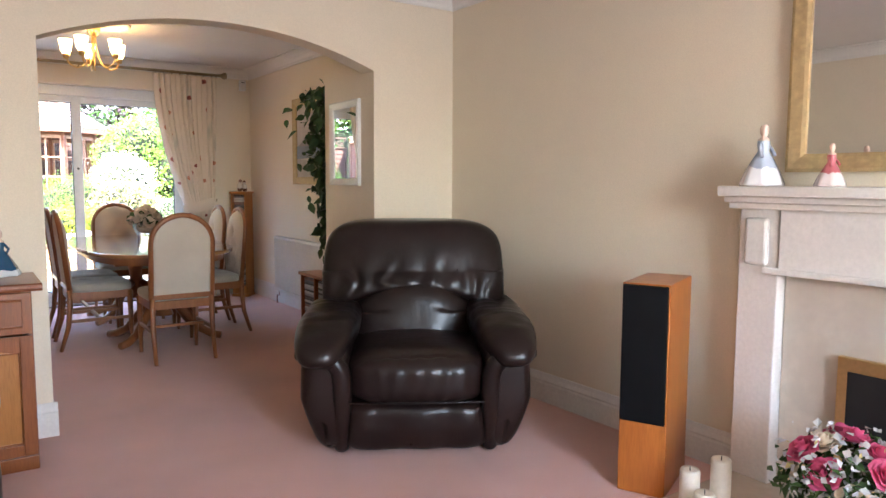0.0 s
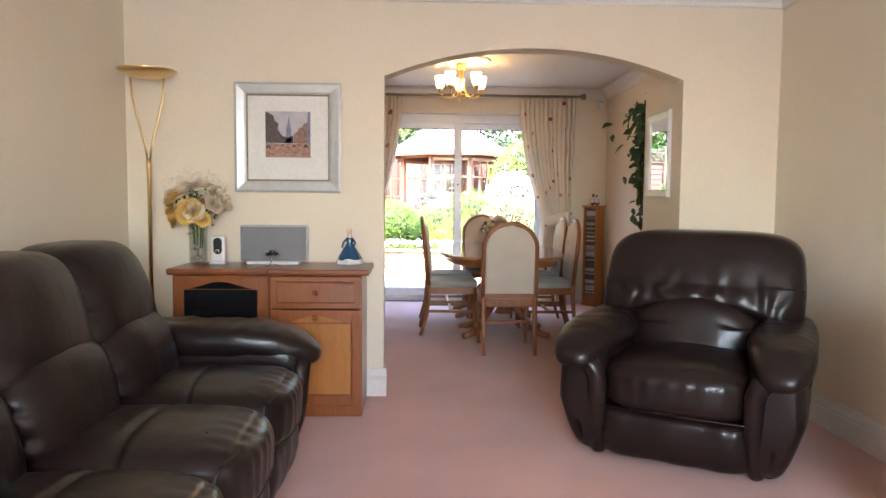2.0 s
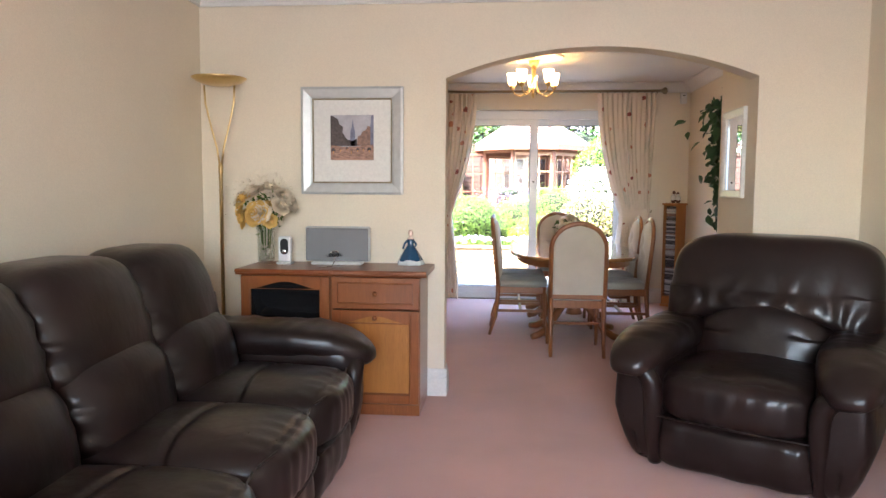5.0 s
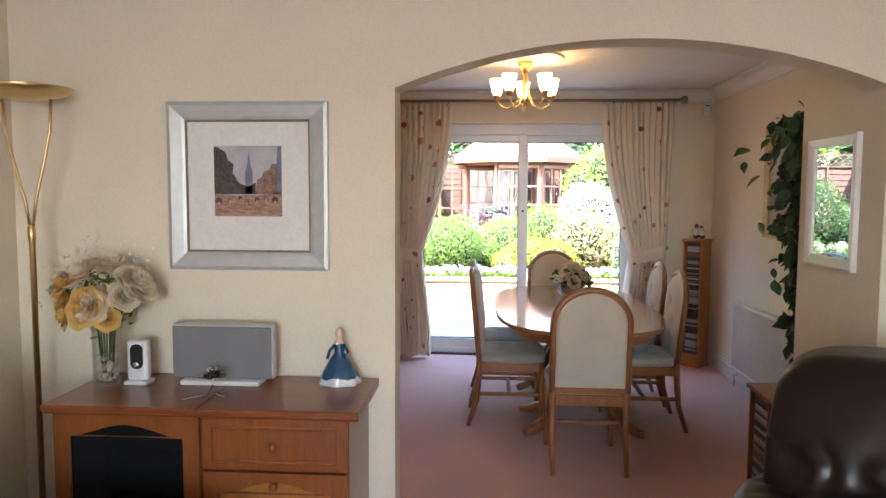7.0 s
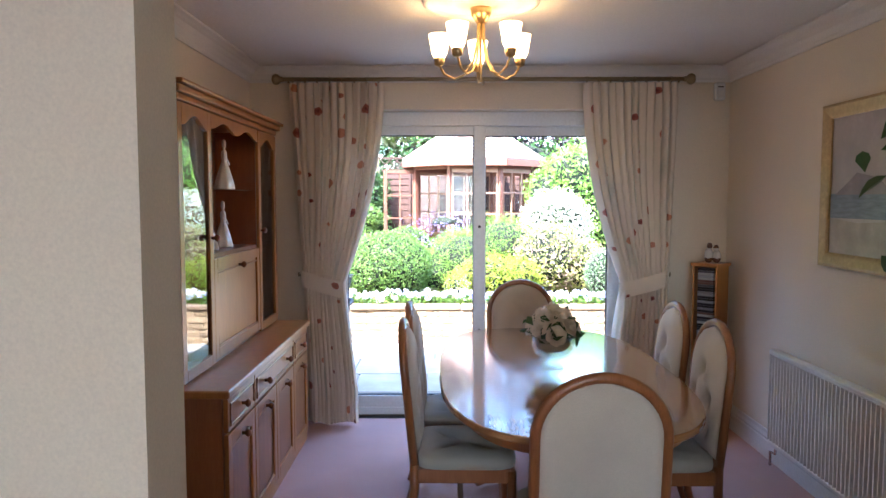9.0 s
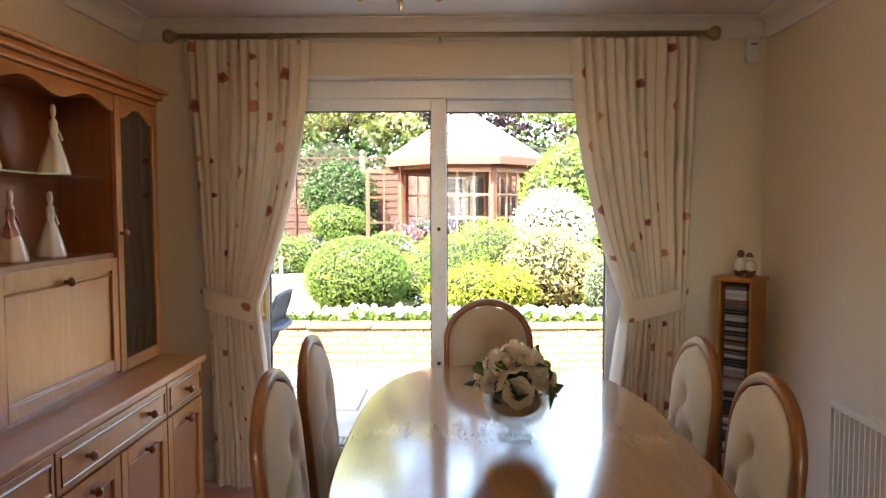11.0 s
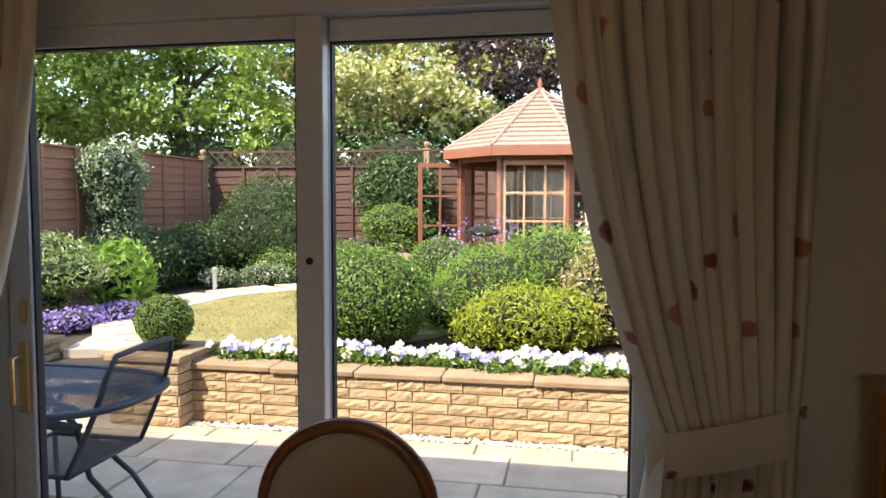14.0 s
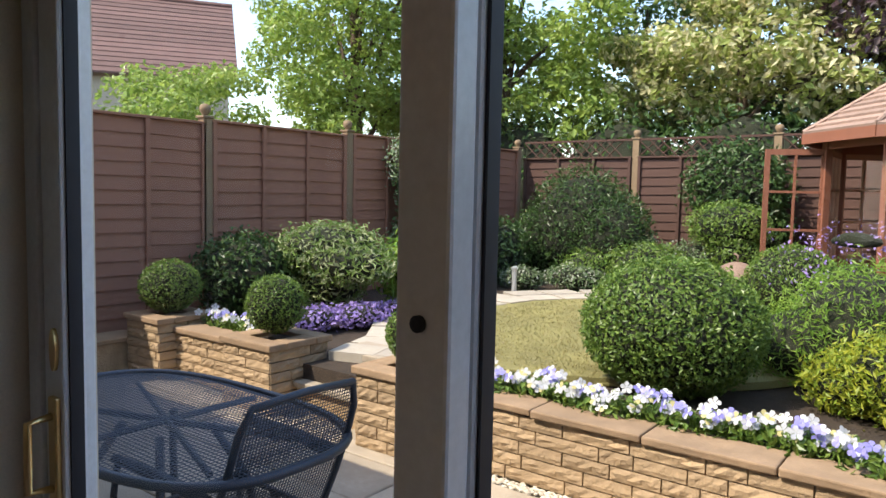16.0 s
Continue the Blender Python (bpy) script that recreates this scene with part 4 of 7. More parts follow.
part("fire_opening", box(-0.082, -0.076, -0.22, 0.22, 0.05, 0.57, 0.002), BLACK, fp, "black fire front")

mir = thing("overmantel_mirror", "large gilt framed mirror above the mantelpiece", "mirror", XR, 1.02, 1.85, -90)
picture_frame(mir, 1.05, 1.10, 0.07, 0.03, GILT, -0.003)
part("glass", box(-0.47, 0.47, -0.012, -0.004, -0.49, 0.49), MIRROR, mir, "mirror glass")


def figurine(name, label, x, y, z, h, mat, rz=0):
    """A small china lady in a wide skirt, as one plain shape."""
    bm = lathe([(0.36 * h, 0), (0.37 * h, 0.04 * h), (0.30 * h, 0.22 * h), (0.19 * h, 0.42 * h), (0.085 * h, 0.56 * h), (0.10 * h, 0.68 * h), (0.09 * h, 0.75 * h), (0.035 * h, 0.80 * h), (0.065 * h, 0.86 * h), (0.07 * h, 0.92 * h), (0.05 * h, 0.98 * h), (0.001, h)], 28)
    for v in bm.verts:
        zz = v.co.z / h
        if zz < 0.5:
            a = math.atan2(v.co.y, v.co.x)
            v.co.x *= 1 + 0.10 * math.sin(7 * a) * (0.5 - zz) * 2
            v.co.y *= (1 + 0.10 * math.sin(7 * a) * (0.5 - zz) * 2) * 0.85
    tube([(0.08 * h, 0, 0.70 * h), (0.17 * h, -0.05 * h, 0.58 * h), (0.12 * h, -0.13 * h, 0.50 * h)], 0.028 * h, 6, bm)
    tube([(-0.08 * h, 0, 0.70 * h), (-0.17 * h, -0.04 * h, 0.60 * h), (-0.20 * h, -0.1 * h, 0.46 * h)], 0.028 * h, 6, bm)
    ob = link_mesh(name, bm, mat, True)
    ob.matrix_basis = pose(x, y, z, 0, 0, rz)
    return tagged(ob, label, "figurine")


def china(name, low, high, split, skin=(0.72, 0.52, 0.42)):
    m, nodes, links, p = shader(name)
    tc = nodes.new("ShaderNodeTexCoord")
    sp = nodes.new("ShaderNodeSeparateXYZ")
    links.new(tc.outputs["Generated"], sp.inputs[0])
    nz = noise_node(nodes, links, 30, 3)
    ad = nodes.new("ShaderNodeMath")
    ad.operation = 'MULTIPLY_ADD'
    ad.inputs[1].default_value = 0.22
    links.new(nz, ad.inputs[0])
    links.new(sp.outputs[2], ad.inputs[2])
    a = nodes.new("ShaderNodeMath")
    a.operation = 'GREATER_THAN'
    a.inputs[1].default_value = split
    links.new(ad.outputs[0], a.inputs[0])
    b = nodes.new("ShaderNodeMath")
    b.operation = 'GREATER_THAN'
    b.inputs[1].default_value = 0.73
    links.new(sp.outputs[2], b.inputs[0])
    col = mix_colour(nodes, links, b.outputs[0], mix_colour(nodes, links, a.outputs[0], low, high), skin)
    links.new(col, p.inputs["Base Color"])
    p.inputs["Roughness"].default_value, p.inputs["Coat Weight"].default_value = 0.25, 0.6
    return m


figurine("china_figurine", "china lady figurine in a dark blue gown", 0.15, 3.76, 0.820, 0.21, china("blue_glazed_china", (0.70, 0.74, 0.76), (0.012, 0.07, 0.15), 0.25))
figurine("china_figurine", "china lady figurine in a pale blue gown", 2.62, 1.585, 1.246, 0.24, china("pale_blue_glazed_china", (0.75, 0.75, 0.76), (0.42, 0.48, 0.58), 0.40))
figurine("china_figurine", "small china lady figurine in a red dress", 2.60, 1.31, 1.246, 0.155, china("red_glazed_china", (0.72, 0.60, 0.58), (0.50, 0.12, 0.14), 0.42))

# wireless speaker dock, camera and silver rose on the cabinet
dock = thing("speaker_dock", "silver and grey tabletop speaker dock", "speaker", -0.285, 3.76, 0.8195)
part("base", box(-0.15, 0.15, -0.075, 0.03, 0, 0.018, 0.006), WHITE_PL, dock)
part("body", box(-0.195, 0.195, -0.035, 0.01, 0.016, 0.225, 0.012), SILVER, dock)
part("grille", box(-0.188, 0.188, -0.044, -0.034, 0.022, 0.215, 0.004), GREY_GRILLE, dock, "dark grey mesh front")
mon = thing("baby_camera", "small white upright camera with dark lens panel", "camera", -0.595, 3.70, 0.8195)
part("foot", box(-0.045, 0.045, -0.035, 0.035, 0, 0.014, 0.006), WHITE_PL, mon)
part("body", box(-0.04, 0.04, -0.016, 0.02, 0.014, 0.165, 0.012, seg=3), WHITE_PL, mon)
part("lens_panel", prism([(0.024 * math.cos(a), 0.105 + 0.022 * math.sin(a) + (0.025 if math.sin(a) > 0 else -0.025)) for a in (i * math.pi / 12 for i in range(24))], "y", -0.020, -0.015), BLACK, mon)
part("lens", lathe([(0.012, 0), (0.012, 0.008), (0.006, 0.01)], 16), CHROME, mon).matrix_basis = pose(0, -0.019, 0.075, 90)


def rose_mesh(r, rng, bm=None, c=(0, 0, 0)):
    """A full rose head of cupped, overlapping petals, the outer ones rolled back at the lip."""
    bm = bm or bmesh.new()
    heart = bm.verts.new(c)
    for ring, (n, rr, top, roll) in enumerate(((3, 0.20, 0.86, 0.0), (3, 0.38, 0.84, 0.05), (5, 0.60, 0.74, 0.16), (5, 0.82, 0.56, 0.26), (6, 1.04, 0.34, 0.34))):
        for k in range(n):
            a = 2 * math.pi * (k + 0.5 * ring + rng.uniform(-0.12, 0.12)) / n
            tall, wide = rng.uniform(0.92, 1.08), rng.uniform(0.95, 1.15)
            rows = []
            for j in range(1, 6):
                s = j / 5
                rad = r * rr * (0.12 + 0.88 * math.sin(min(1.45, s * 1.9))) + r * roll * max(0, s - 0.7) * 1.2
                z = r * top * tall * (s if s < 0.8 else 0.8 + (s - 0.8) * (1 - 3.2 * roll))
                wd = math.pi / n * 1.45 * wide * math.sin(0.45 + 2.1 * s)
                rows.append([bm.verts.new((c[0] + rad * math.cos(a + q * wd) * (1 + 0.08 * q), c[1] + rad * math.sin(a + q * wd) * (1 + 0.08 * q), c[2] + z - r * 0.12 * q * q * s)) for q in (-1, -0.6, -0.2, 0.2, 0.6, 1)])
            for i in range(5):
                bm.faces.new((heart, rows[0][i + 1], rows[0][i]))
            for u, v in zip(rows, rows[1:]):
                for i in range(5):
                    bm.faces.new((u[i], u[i + 1], v[i + 1], v[i]))
    bmesh.ops.recalc_face_normals(bm, faces=bm.faces)
    return bm


srose = thing("metal_rose", "silver wire rose ornament lying on the cabinet", "ornament", -0.27, 3.60, 0.8195)
part("bloom", rose_mesh(0.045, random.Random(3), None, (0, 0, 0.055)), CHROME, srose, smooth=True)
part("stem", tube([(0, 0, 0.06), (0.0, -0.01, 0.03), (-0.005, -0.05, 0.006), (-0.07, -0.11, 0.004)], 0.003, 6), CHROME, srose)
part("leaf", tube([(0, -0.02, 0.012), (0.03, -0.05, 0.014), (0.07, -0.07, 0.004)], [0.002, 0.010, 0.001], 6, flat=0.25), CHROME, srose)


def bouquet(t, heads, rng, leaves, leaf_size, leaf_blob, leaf_m=None):
    for (x, y, z, r, mt) in heads:
        d = Vector((x, y, max(0.02, z - leaf_blob[2] + 0.05)))
        rot = d.normalized().to_track_quat('Z', 'Y').to_matrix().to_4x4()
        bm = rose_mesh(r, rng)
        bmesh.ops.transform(bm, matrix=Matrix.Translation((x, y, z)) @ rot, verts=bm.verts)
        part("bloom", bm, mt, t, smooth=True)
    g = np.random.default_rng(5)
    p, nr = blob_points([leaf_blob], leaves, g, 0.5, 0.1)
    ob = new("foliage", leaf_cloud(p, nr, leaf_size, g, leaf_m or DEEP_LEAF, spread=1.0))
    ob.parent = t


# vase of silk flowers
vase = thing("flower_vase", "glass vase of cream and yellow silk flowers", "vase of flowers", -0.70, 3.67, 0.8195)
part("vase", lathe([(0.048, 0), (0.05, 0.02), (0.052, 0.2), (0.06, 0.235), (0.057, 0.235), (0.048, 0.2), (0.045, 0.02), (0.001, 0.016)], 24), GLASS, vase, "clear glass vase", True)
bm = bmesh.new()
rg = random.Random(8)
for i in range(60):
    bmesh.ops.create_icosphere(bm, subdivisions=1, radius=rg.uniform(0.008, 0.012), matrix=Matrix.Translation((rg.uniform(-0.03, 0.03), rg.uniform(-0.03, 0.03), rg.uniform(0.025, 0.11))))
part("pebbles", bm, GRAVEL, vase, "pale pebbles inside")
bm = bmesh.new()
for i in range(9):
    a = i * 0.7
    tube([(0.015 * math.cos(a), 0.015 * math.sin(a), 0.03), (0.03 * math.cos(a), 0.03 * math.sin(a), 0.2), (0.08 * math.cos(a), 0.06 * math.sin(a), 0.32)], 0.003, 5, bm)
part("stems", bm, BOX_LEAF, vase)
bouquet(vase, [(-0.02, -0.09, 0.30, 0.068, YELLOW_PETAL), (-0.10, -0.06, 0.27, 0.055, YELLOW_PETAL), (-0.14, -0.02, 0.31, 0.045, YELLOW_PETAL), (0.05, -0.08, 0.26, 0.04, YELLOW_PETAL), (-0.06, -0.05, 0.40, 0.075, CREAM_PETAL), (0.12, -0.02, 0.37, 0.078, CREAM_PETAL), (0.03, 0.0, 0.44, 0.058, CREAM_PETAL), (0.07, 0.03, 0.30, 0.045, CREAM_PETAL), (-0.09, 0.04, 0.44, 0.04, CREAM_PETAL)] + [(0.13 * math.cos(a), -0.05 + 0.05 * math.sin(a), 0.35 + 0.05 * math.sin(2 * a + 1), 0.052, (CREAM_PETAL, YELLOW_PETAL, CREAM_PETAL)[k % 3]) for k, a in enumerate(0.3 + 0.9 * j for j in range(7))], random.Random(2), 150, 0.035, (0, 0, 0.32, 0.12, 0.09, 0.12), BOX_LEAF)
g = np.random.default_rng(9)
p, nr = blob_points([(-0.02, 0, 0.40, 0.19, 0.12, 0.14)], 500, g, 0.3, 0.15)
ob = tagged(new("gypsophila", leaf_cloud(p, nr, 0.012, g, CREAM_PETAL, spread=1.5, aspect=0.9)), kind="stuff")
ob.parent = vase

# flowers and candles on the hearth
pot = thing("hearth_flowers", "bowl of pink and white artificial flowers", "flowers", 2.32, 1.06, 0.045)
part("bowl", lathe([(0.07, 0), (0.10, 0.03), (0.13, 0.12), (0.12, 0.12), (0.09, 0.03), (0.001, 0.02)], 24), GLASS, pot, smooth=True)
bouquet(pot, [(0.14 * math.cos(a), 0.14 * math.sin(a), 0.30 + 0.06 * math.sin(3 * a), 0.05, PINK_PETAL if i % 3 else CREAM_PETAL) for i, a in enumerate(k * 0.62 for k in range(10))] + [(0.03, 0.0, 0.38, 0.055, PINK_PETAL), (-0.05, 0.05, 0.37, 0.05, CREAM_PETAL), (0.0, -0.08, 0.36, 0.05, PINK_PETAL)], random.Random(4), 600, 0.05, (0, 0, 0.24, 0.20, 0.20, 0.14))
g = np.random.default_rng(19)
p, nr = blob_points([(0, 0, 0.30, 0.20, 0.20, 0.12)], 400, g, 0.3, 0.1)
tagged(new("small_blooms", leaf_cloud(p, nr, 0.028, g, WHITE_PETAL, spread=1.0, aspect=0.9)), kind="stuff").parent = pot
WAX = plain("cream_wax", (0.78, 0.72, 0.60), 0.4, vary=0.03, bump=0.02)
for x, y, h_ in ((2.225, 1.58, 0.14), (2.30, 1.50, 0.19), (2.19, 1.49, 0.09)):
    c_ = thing("candle", "cream pillar candle standing on the hearth", "candle", x, y, 0.0455, group="candles on the hearth")
    part("wax", lathe([(0.036, 0), (0.037, 0.01), (0.037, h_ - 0.008), (0.033, h_), (0.02, h_ - 0.006), (0.001, h_ - 0.008)], 20), WAX, c_, smooth=True)
    part("wick", lathe([(0.002, h_ - 0.008), (0.0015, h_ + 0.01)], 6), BLACK, c_)

# ---- dining room ----
def arch_outline(w, z0, z1, n=20):
    """Upright outline with a half-round head."""
    r = w / 2
    return [(-r, z0)] + [(r * math.cos(a), z1 - r * 0.95 + r * 0.95 * math.sin(a)) for a in (math.pi - math.pi * i / n for i in range(n + 1))] + [(r, z0)]


def dining_chair():
    t = thing("dining_chair", "teak dining chair with buttoned cream velour back", "chair", group="chairs round the table")
    # local: seat faces -y, back at +y
    rake = lambda z: 0.20 + 0.10 * max(0, z - 0.45)
    out = arch_outline(0.41, 0.45, 1.02)
    pts = [(u, rake(v), v) for u, v in out]
    part("back_frame", tube(pts, 0.0185, 8), TEAK, t, smooth=True)
    part("back_rail", box(-0.20, 0.20, 0.185, 0.215, 0.44, 0.475, 0.004), TEAK, t)
    bm = bmesh.new()
    n, mrows = 16, 18
    fronts, backs = [], []
    for j in range(mrows + 1):
        v = j / mrows
        z = 0.47 + v * (1.005 - 0.47)
        r = 0.192
        top = 1.005 - r * 0.95
        hw = r if z < top else r * math.sqrt(max(0.0, 1 - ((z - top) / (r * 0.95)) ** 2))
        hw = max(hw, 0.01)
        fr_, bk = [], []
        for i in range(n + 1):
            s = 2 * i / n - 1
            x = s * hw
            puff = 0.038 * (1 - abs(s) ** 4) * (1 - abs(2 * v - 1) ** 6)
            dip = sum(0.034 * math.exp(-(((x - bx) / 0.035) ** 2 + ((z - bz) / 0.035) ** 2)) for bx, bz in ((-0.085, 0.70), (0.085, 0.70), (0, 0.83), (-0.085, 0.58), (0.085, 0.58)))
            crease = 0.016 * math.exp(-((abs(x) - 0.085) / 0.012) ** 2) * (z < 0.7) + 0.014 * math.exp(-((abs(x) + (z - 0.70) * 0.65 - 0.085) / 0.014) ** 2) * (0.7 <= z < 0.84)
            fr_.append(bm.verts.new((x, rake(z) - 0.012 - puff + dip + crease, z)))
            bk.append(bm.verts.new((x, rake(z) + 0.008, z)))
        fronts.append(fr_)
        backs.append(bk)
    for j in range(mrows):
        for i in range(n):
            bm.faces.new((fronts[j][i], fronts[j][i + 1], fronts[j + 1][i + 1], fronts[j + 1][i]))
            bm.faces.new((backs[j][i + 1], backs[j][i], backs[j + 1][i], backs[j + 1][i + 1]))
        bm.faces.new((fronts[j][0], fronts[j + 1][0], backs[j + 1][0], backs[j][0]))
        bm.faces.new((fronts[j][n], backs[j][n], backs[j + 1][n], fronts[j + 1][n]))
    part("back_pad", bm, CREAM_CLOTH, t, "cream buttoned velour pad", True)

    def tuft(q, p):
        d = sum(0.020 * math.exp(-(((p.x - bx) / 0.04) ** 2 + ((p.y - by) / 0.04) ** 2)) for bx, by in ((-0.09, -0.12), (0.09, -0.12), (0, -0.02), (-0.09, 0.08), (0.09, 0.08)))
        return (p.x * (1 - 0.06 * (p.y + 0.02)), p.y, p.z - d * (q[2] > 0))
    part("seat", soft((0, -0.02, 0.455), (0.222, 0.215, 0.042), 0.5, 0.3, 40, 14, tuft), GREY_CLOTH, t, "buttoned pale velour seat", True)
    bm = box(-0.205, 0.205, -0.225, -0.205, 0.37, 0.43, 0.003)
    box(-0.205, 0.205, 0.185, 0.205, 0.37, 0.43, 0.003, bm)
    box(-0.21, -0.192, -0.205, 0.185, 0.37, 0.43, 0.003, bm)
    box(0.192, 0.21, -0.205, 0.185, 0.37, 0.43, 0.003, bm)
    part("apron", bm, TEAK, t)
    for s in (-1, 1):
        part("leg", tube([(s * 0.20, -0.21, 0.42), (s * 0.20, -0.212, 0.2), (s * 0.198, -0.215, 0.0)], [0.021, 0.018, 0.014], 8), TEAK, t, smooth=True)
        part("leg", tube([(s * 0.20, rake(0.45), 0.45), (s * 0.20, 0.20, 0.34), (s * 0.20, 0.215, 0.18), (s * 0.20, 0.27, 0.0)], [0.020, 0.020, 0.018, 0.014], 8), TEAK, t, smooth=True)
        part("stretcher", box(s * 0.20 - 0.008, s * 0.20 + 0.008, -0.20, 0.20, 0.205, 0.23, 0.003), TEAK, t)
    part("stretcher", box(-0.195, 0.195, -0.012, 0.012, 0.207, 0.228, 0.003), TEAK, t)
    return t


chair = dining_chair()
# back planes: front chair 5.0, far chair 7.46, sides 0.62 and 1.94
chair.matrix_basis = pose(1.265, 5.23, 0, 0, 0, 180)
copy_thing(chair, pose(1.275, 7.24, 0, 0, 0, 0))
for yy in (5.96, 6.50):
    copy_thing(chair, pose(0.85, yy, 0, 0, 0, 90))
for yy in (5.93, 6.48):
    copy_thing(chair, pose(1.72, yy, 0, 0, 0, -90))

TX, TY, TW, TL = 1.315, 6.33, 0.565, 1.075
table = thing("dining_table", "polished teak oval-ended pedestal dining table", "table", TX, TY, 0)

table.scale = (1, 1, 0.983)


def table_outline(w, l, n=18):
    r = 0.62
    pts = []
    for k in range(4 * n):
        a = 2 * math.pi * k / (4 * n)
        c, s = math.cos(a), math.sin(a)
        pts.append((w * math.copysign(abs(c) ** 0.62, c), l * math.copysign(abs(s) ** 0.72, s)))
    return pts


part("tabletop", prism(table_outline(TW, TL), "z", 0.712, 0.742, bevel=0.008), TEAK_FLAT, table, "polished teak top", False)
part("apron", prism(table_outline(TW - 0.07, TL - 0.07), "z", 0.655, 0.711), TEAK, table)
for yy in (-0.52, 0.52):
    ped = part("pedestal", lathe([(0.075, 0.20), (0.055, 0.26), (0.05, 0.40), (0.07, 0.52), (0.06, 0.6), (0.09, 0.655)], 20, (0, yy, 0)), TEAK, table, smooth=True)
    part("bearer", box(-0.35, 0.35, yy - 0.03, yy + 0.03, 0.612, 0.654, 0.004), TEAK, table)
    for ang in (35, 145, 215, 325):
        c, s = math.cos(radians(ang)), math.sin(radians(ang))
        pts = [(c * r, yy + s * r, z) for r, z in ((0.05, 0.34), (0.12, 0.30), (0.20, 0.20), (0.29, 0.09), (0.38, 0.045), (0.45, 0.035))]
        part("leg", tube(pts, [0.036, 0.036, 0.034, 0.032, 0.032, 0.028], 8), TEAK, table, smooth=True)

bowl = thing("rose_bowl", "footed cut glass bowl of cream roses", "flower bowl", 1.31, 6.30, 0.730)
part("bowl", lathe([(0.055, 0), (0.055, 0.012), (0.025, 0.03), (0.03, 0.045), (0.085, 0.075), (0.108, 0.12), (0.105, 0.165), (0.098, 0.165), (0.10, 0.12), (0.075, 0.08), (0.02, 0.055), (0.001, 0.053)], 32), GLASS, bowl, "clear cut glass bowl", True)
# pebble-coloured filling, added pale so that the glass bowl looks brighter
part("pebble_filling", soft((0, 0, 0.13), (0.085, 0.085, 0.05), 0.9, 1.0, 20, 10), GRAVEL, bowl, smooth=True)
hd = [(0.10 * math.cos(a), 0.10 * math.sin(a), 0.20 + 0.02 * math.sin(5 * a), 0.043, CREAM_PETAL) for a in (k * 2 * math.pi / 8 for k in range(8))]
hd += [(0.055 * math.cos(a), 0.055 * math.sin(a), 0.255, 0.052, CREAM_PETAL) for a in (0.4 + k * 2 * math.pi / 5 for k in range(5))] + [(0, 0, 0.285, 0.05, CREAM_PETAL)]
bouquet(bowl, hd, random.Random(6), 60, 0.07, (0, 0, 0.20, 0.14, 0.14, 0.08))

CAB_GLASS = pane_mat("cabinet_glass", ior=3.0)
# wall unit: sideboard with a glazed upper part
side = thing("sideboard", "honey wood sideboard with drawers and panelled doors", "sideboard", XD + 0.004, 6.53, 0, 90)
# local: x runs along the wall (world y), front looks along -y (world +x); depth 0.46
SW, SD, SH = 0.86, 0.46, 0.785
bm = box(-SW + 0.02, SW - 0.02, -SD + 0.03, -0.012, 0.05, SH - 0.035, 0.002)
part("body", bm, TEAK, side)
part("plinth", box(-SW + 0.015, SW - 0.015, -SD + 0.02, -0.012, 0, 0.06, 0.004), OAKISH, side)
part("top", box(-SW, SW, -SD - 0.008, -0.010, SH - 0.035, SH, 0.01, seg=3), OAKISH, side, "moulded honey wood top")
xs = [-SW + 0.03, -0.42, 0.42, SW - 0.03]
for a, b, kn in ((xs[0], xs[1], 1), (xs[1], xs[2], 2), (xs[2], xs[3], 1)):
    d_ = part("drawer", box(a + 0.004, b - 0.004, -SD + 0.008, -SD + 0.029, 0.60, 0.742, 0.003), OAKISH, side)
    part("bead", tube([(a + 0.03, -SD + 0.007, 0.625), (b - 0.03, -SD + 0.007, 0.625), (b - 0.03, -SD + 0.007, 0.715), (a + 0.03, -SD + 0.007, 0.715)], 0.006, 6, closed=True), TEAK, d_)
    for k in range(kn):
        xk = (a + b) / 2 if kn == 1 else a + (b - a) * (0.22 + 0.56 * k)
        knob(d_, 0, 0, 0, 0.017).matrix_basis = pose(xk, -SD + 0.008, 0.67, 90)
for a, b in ((xs[0], xs[1]), (xs[1], 0.0), (0.0, xs[2]), (xs[2], xs[3])):
    d_ = panel_door(side, a + 0.004, b - 0.004, 0.07, 0.59, -SD + 0.008, OAKISH, TEAK)
    knob(d_, 0, 0, 0, 0.017).matrix_basis = pose((a + b) / 2, -SD + 0.010, 0.535, 90)
hut = thing("display_hutch", "honey wood display hutch with glazed doors and cupboard", "cabinet", XD + 0.004, 6.53, 0.7855, 90)
HW, HD, HZ = 0.82, 0.27, 1.26
for x0 in (-HW, -0.42, 0.40, HW - 0.02):
    part("upright", box(x0, x0 + 0.02, -HD + 0.02, -0.012, 0, HZ - 0.08), MAHOG_V, hut)
for x0, x1 in ((-HW + 0.02, -0.42), (-0.40, 0.40), (0.42, HW - 0.02)):
    part("back_board", box(x0, x1, -0.022, -0.012, 0.02, HZ - 0.1), MAHOG_V, hut)
    part("bottom_board", box(x0, x1, -HD + 0.02, -0.012, 0, 0.02), MAHOG_V, hut)
    part("top_board", box(x0, x1, -HD + 0.02, -0.012, HZ - 0.1, HZ - 0.08), MAHOG_V, hut)
part("shelf", box(-0.40, 0.40, -HD + 0.02, -0.022, 0.50, 0.52), MAHOG_V, hut)
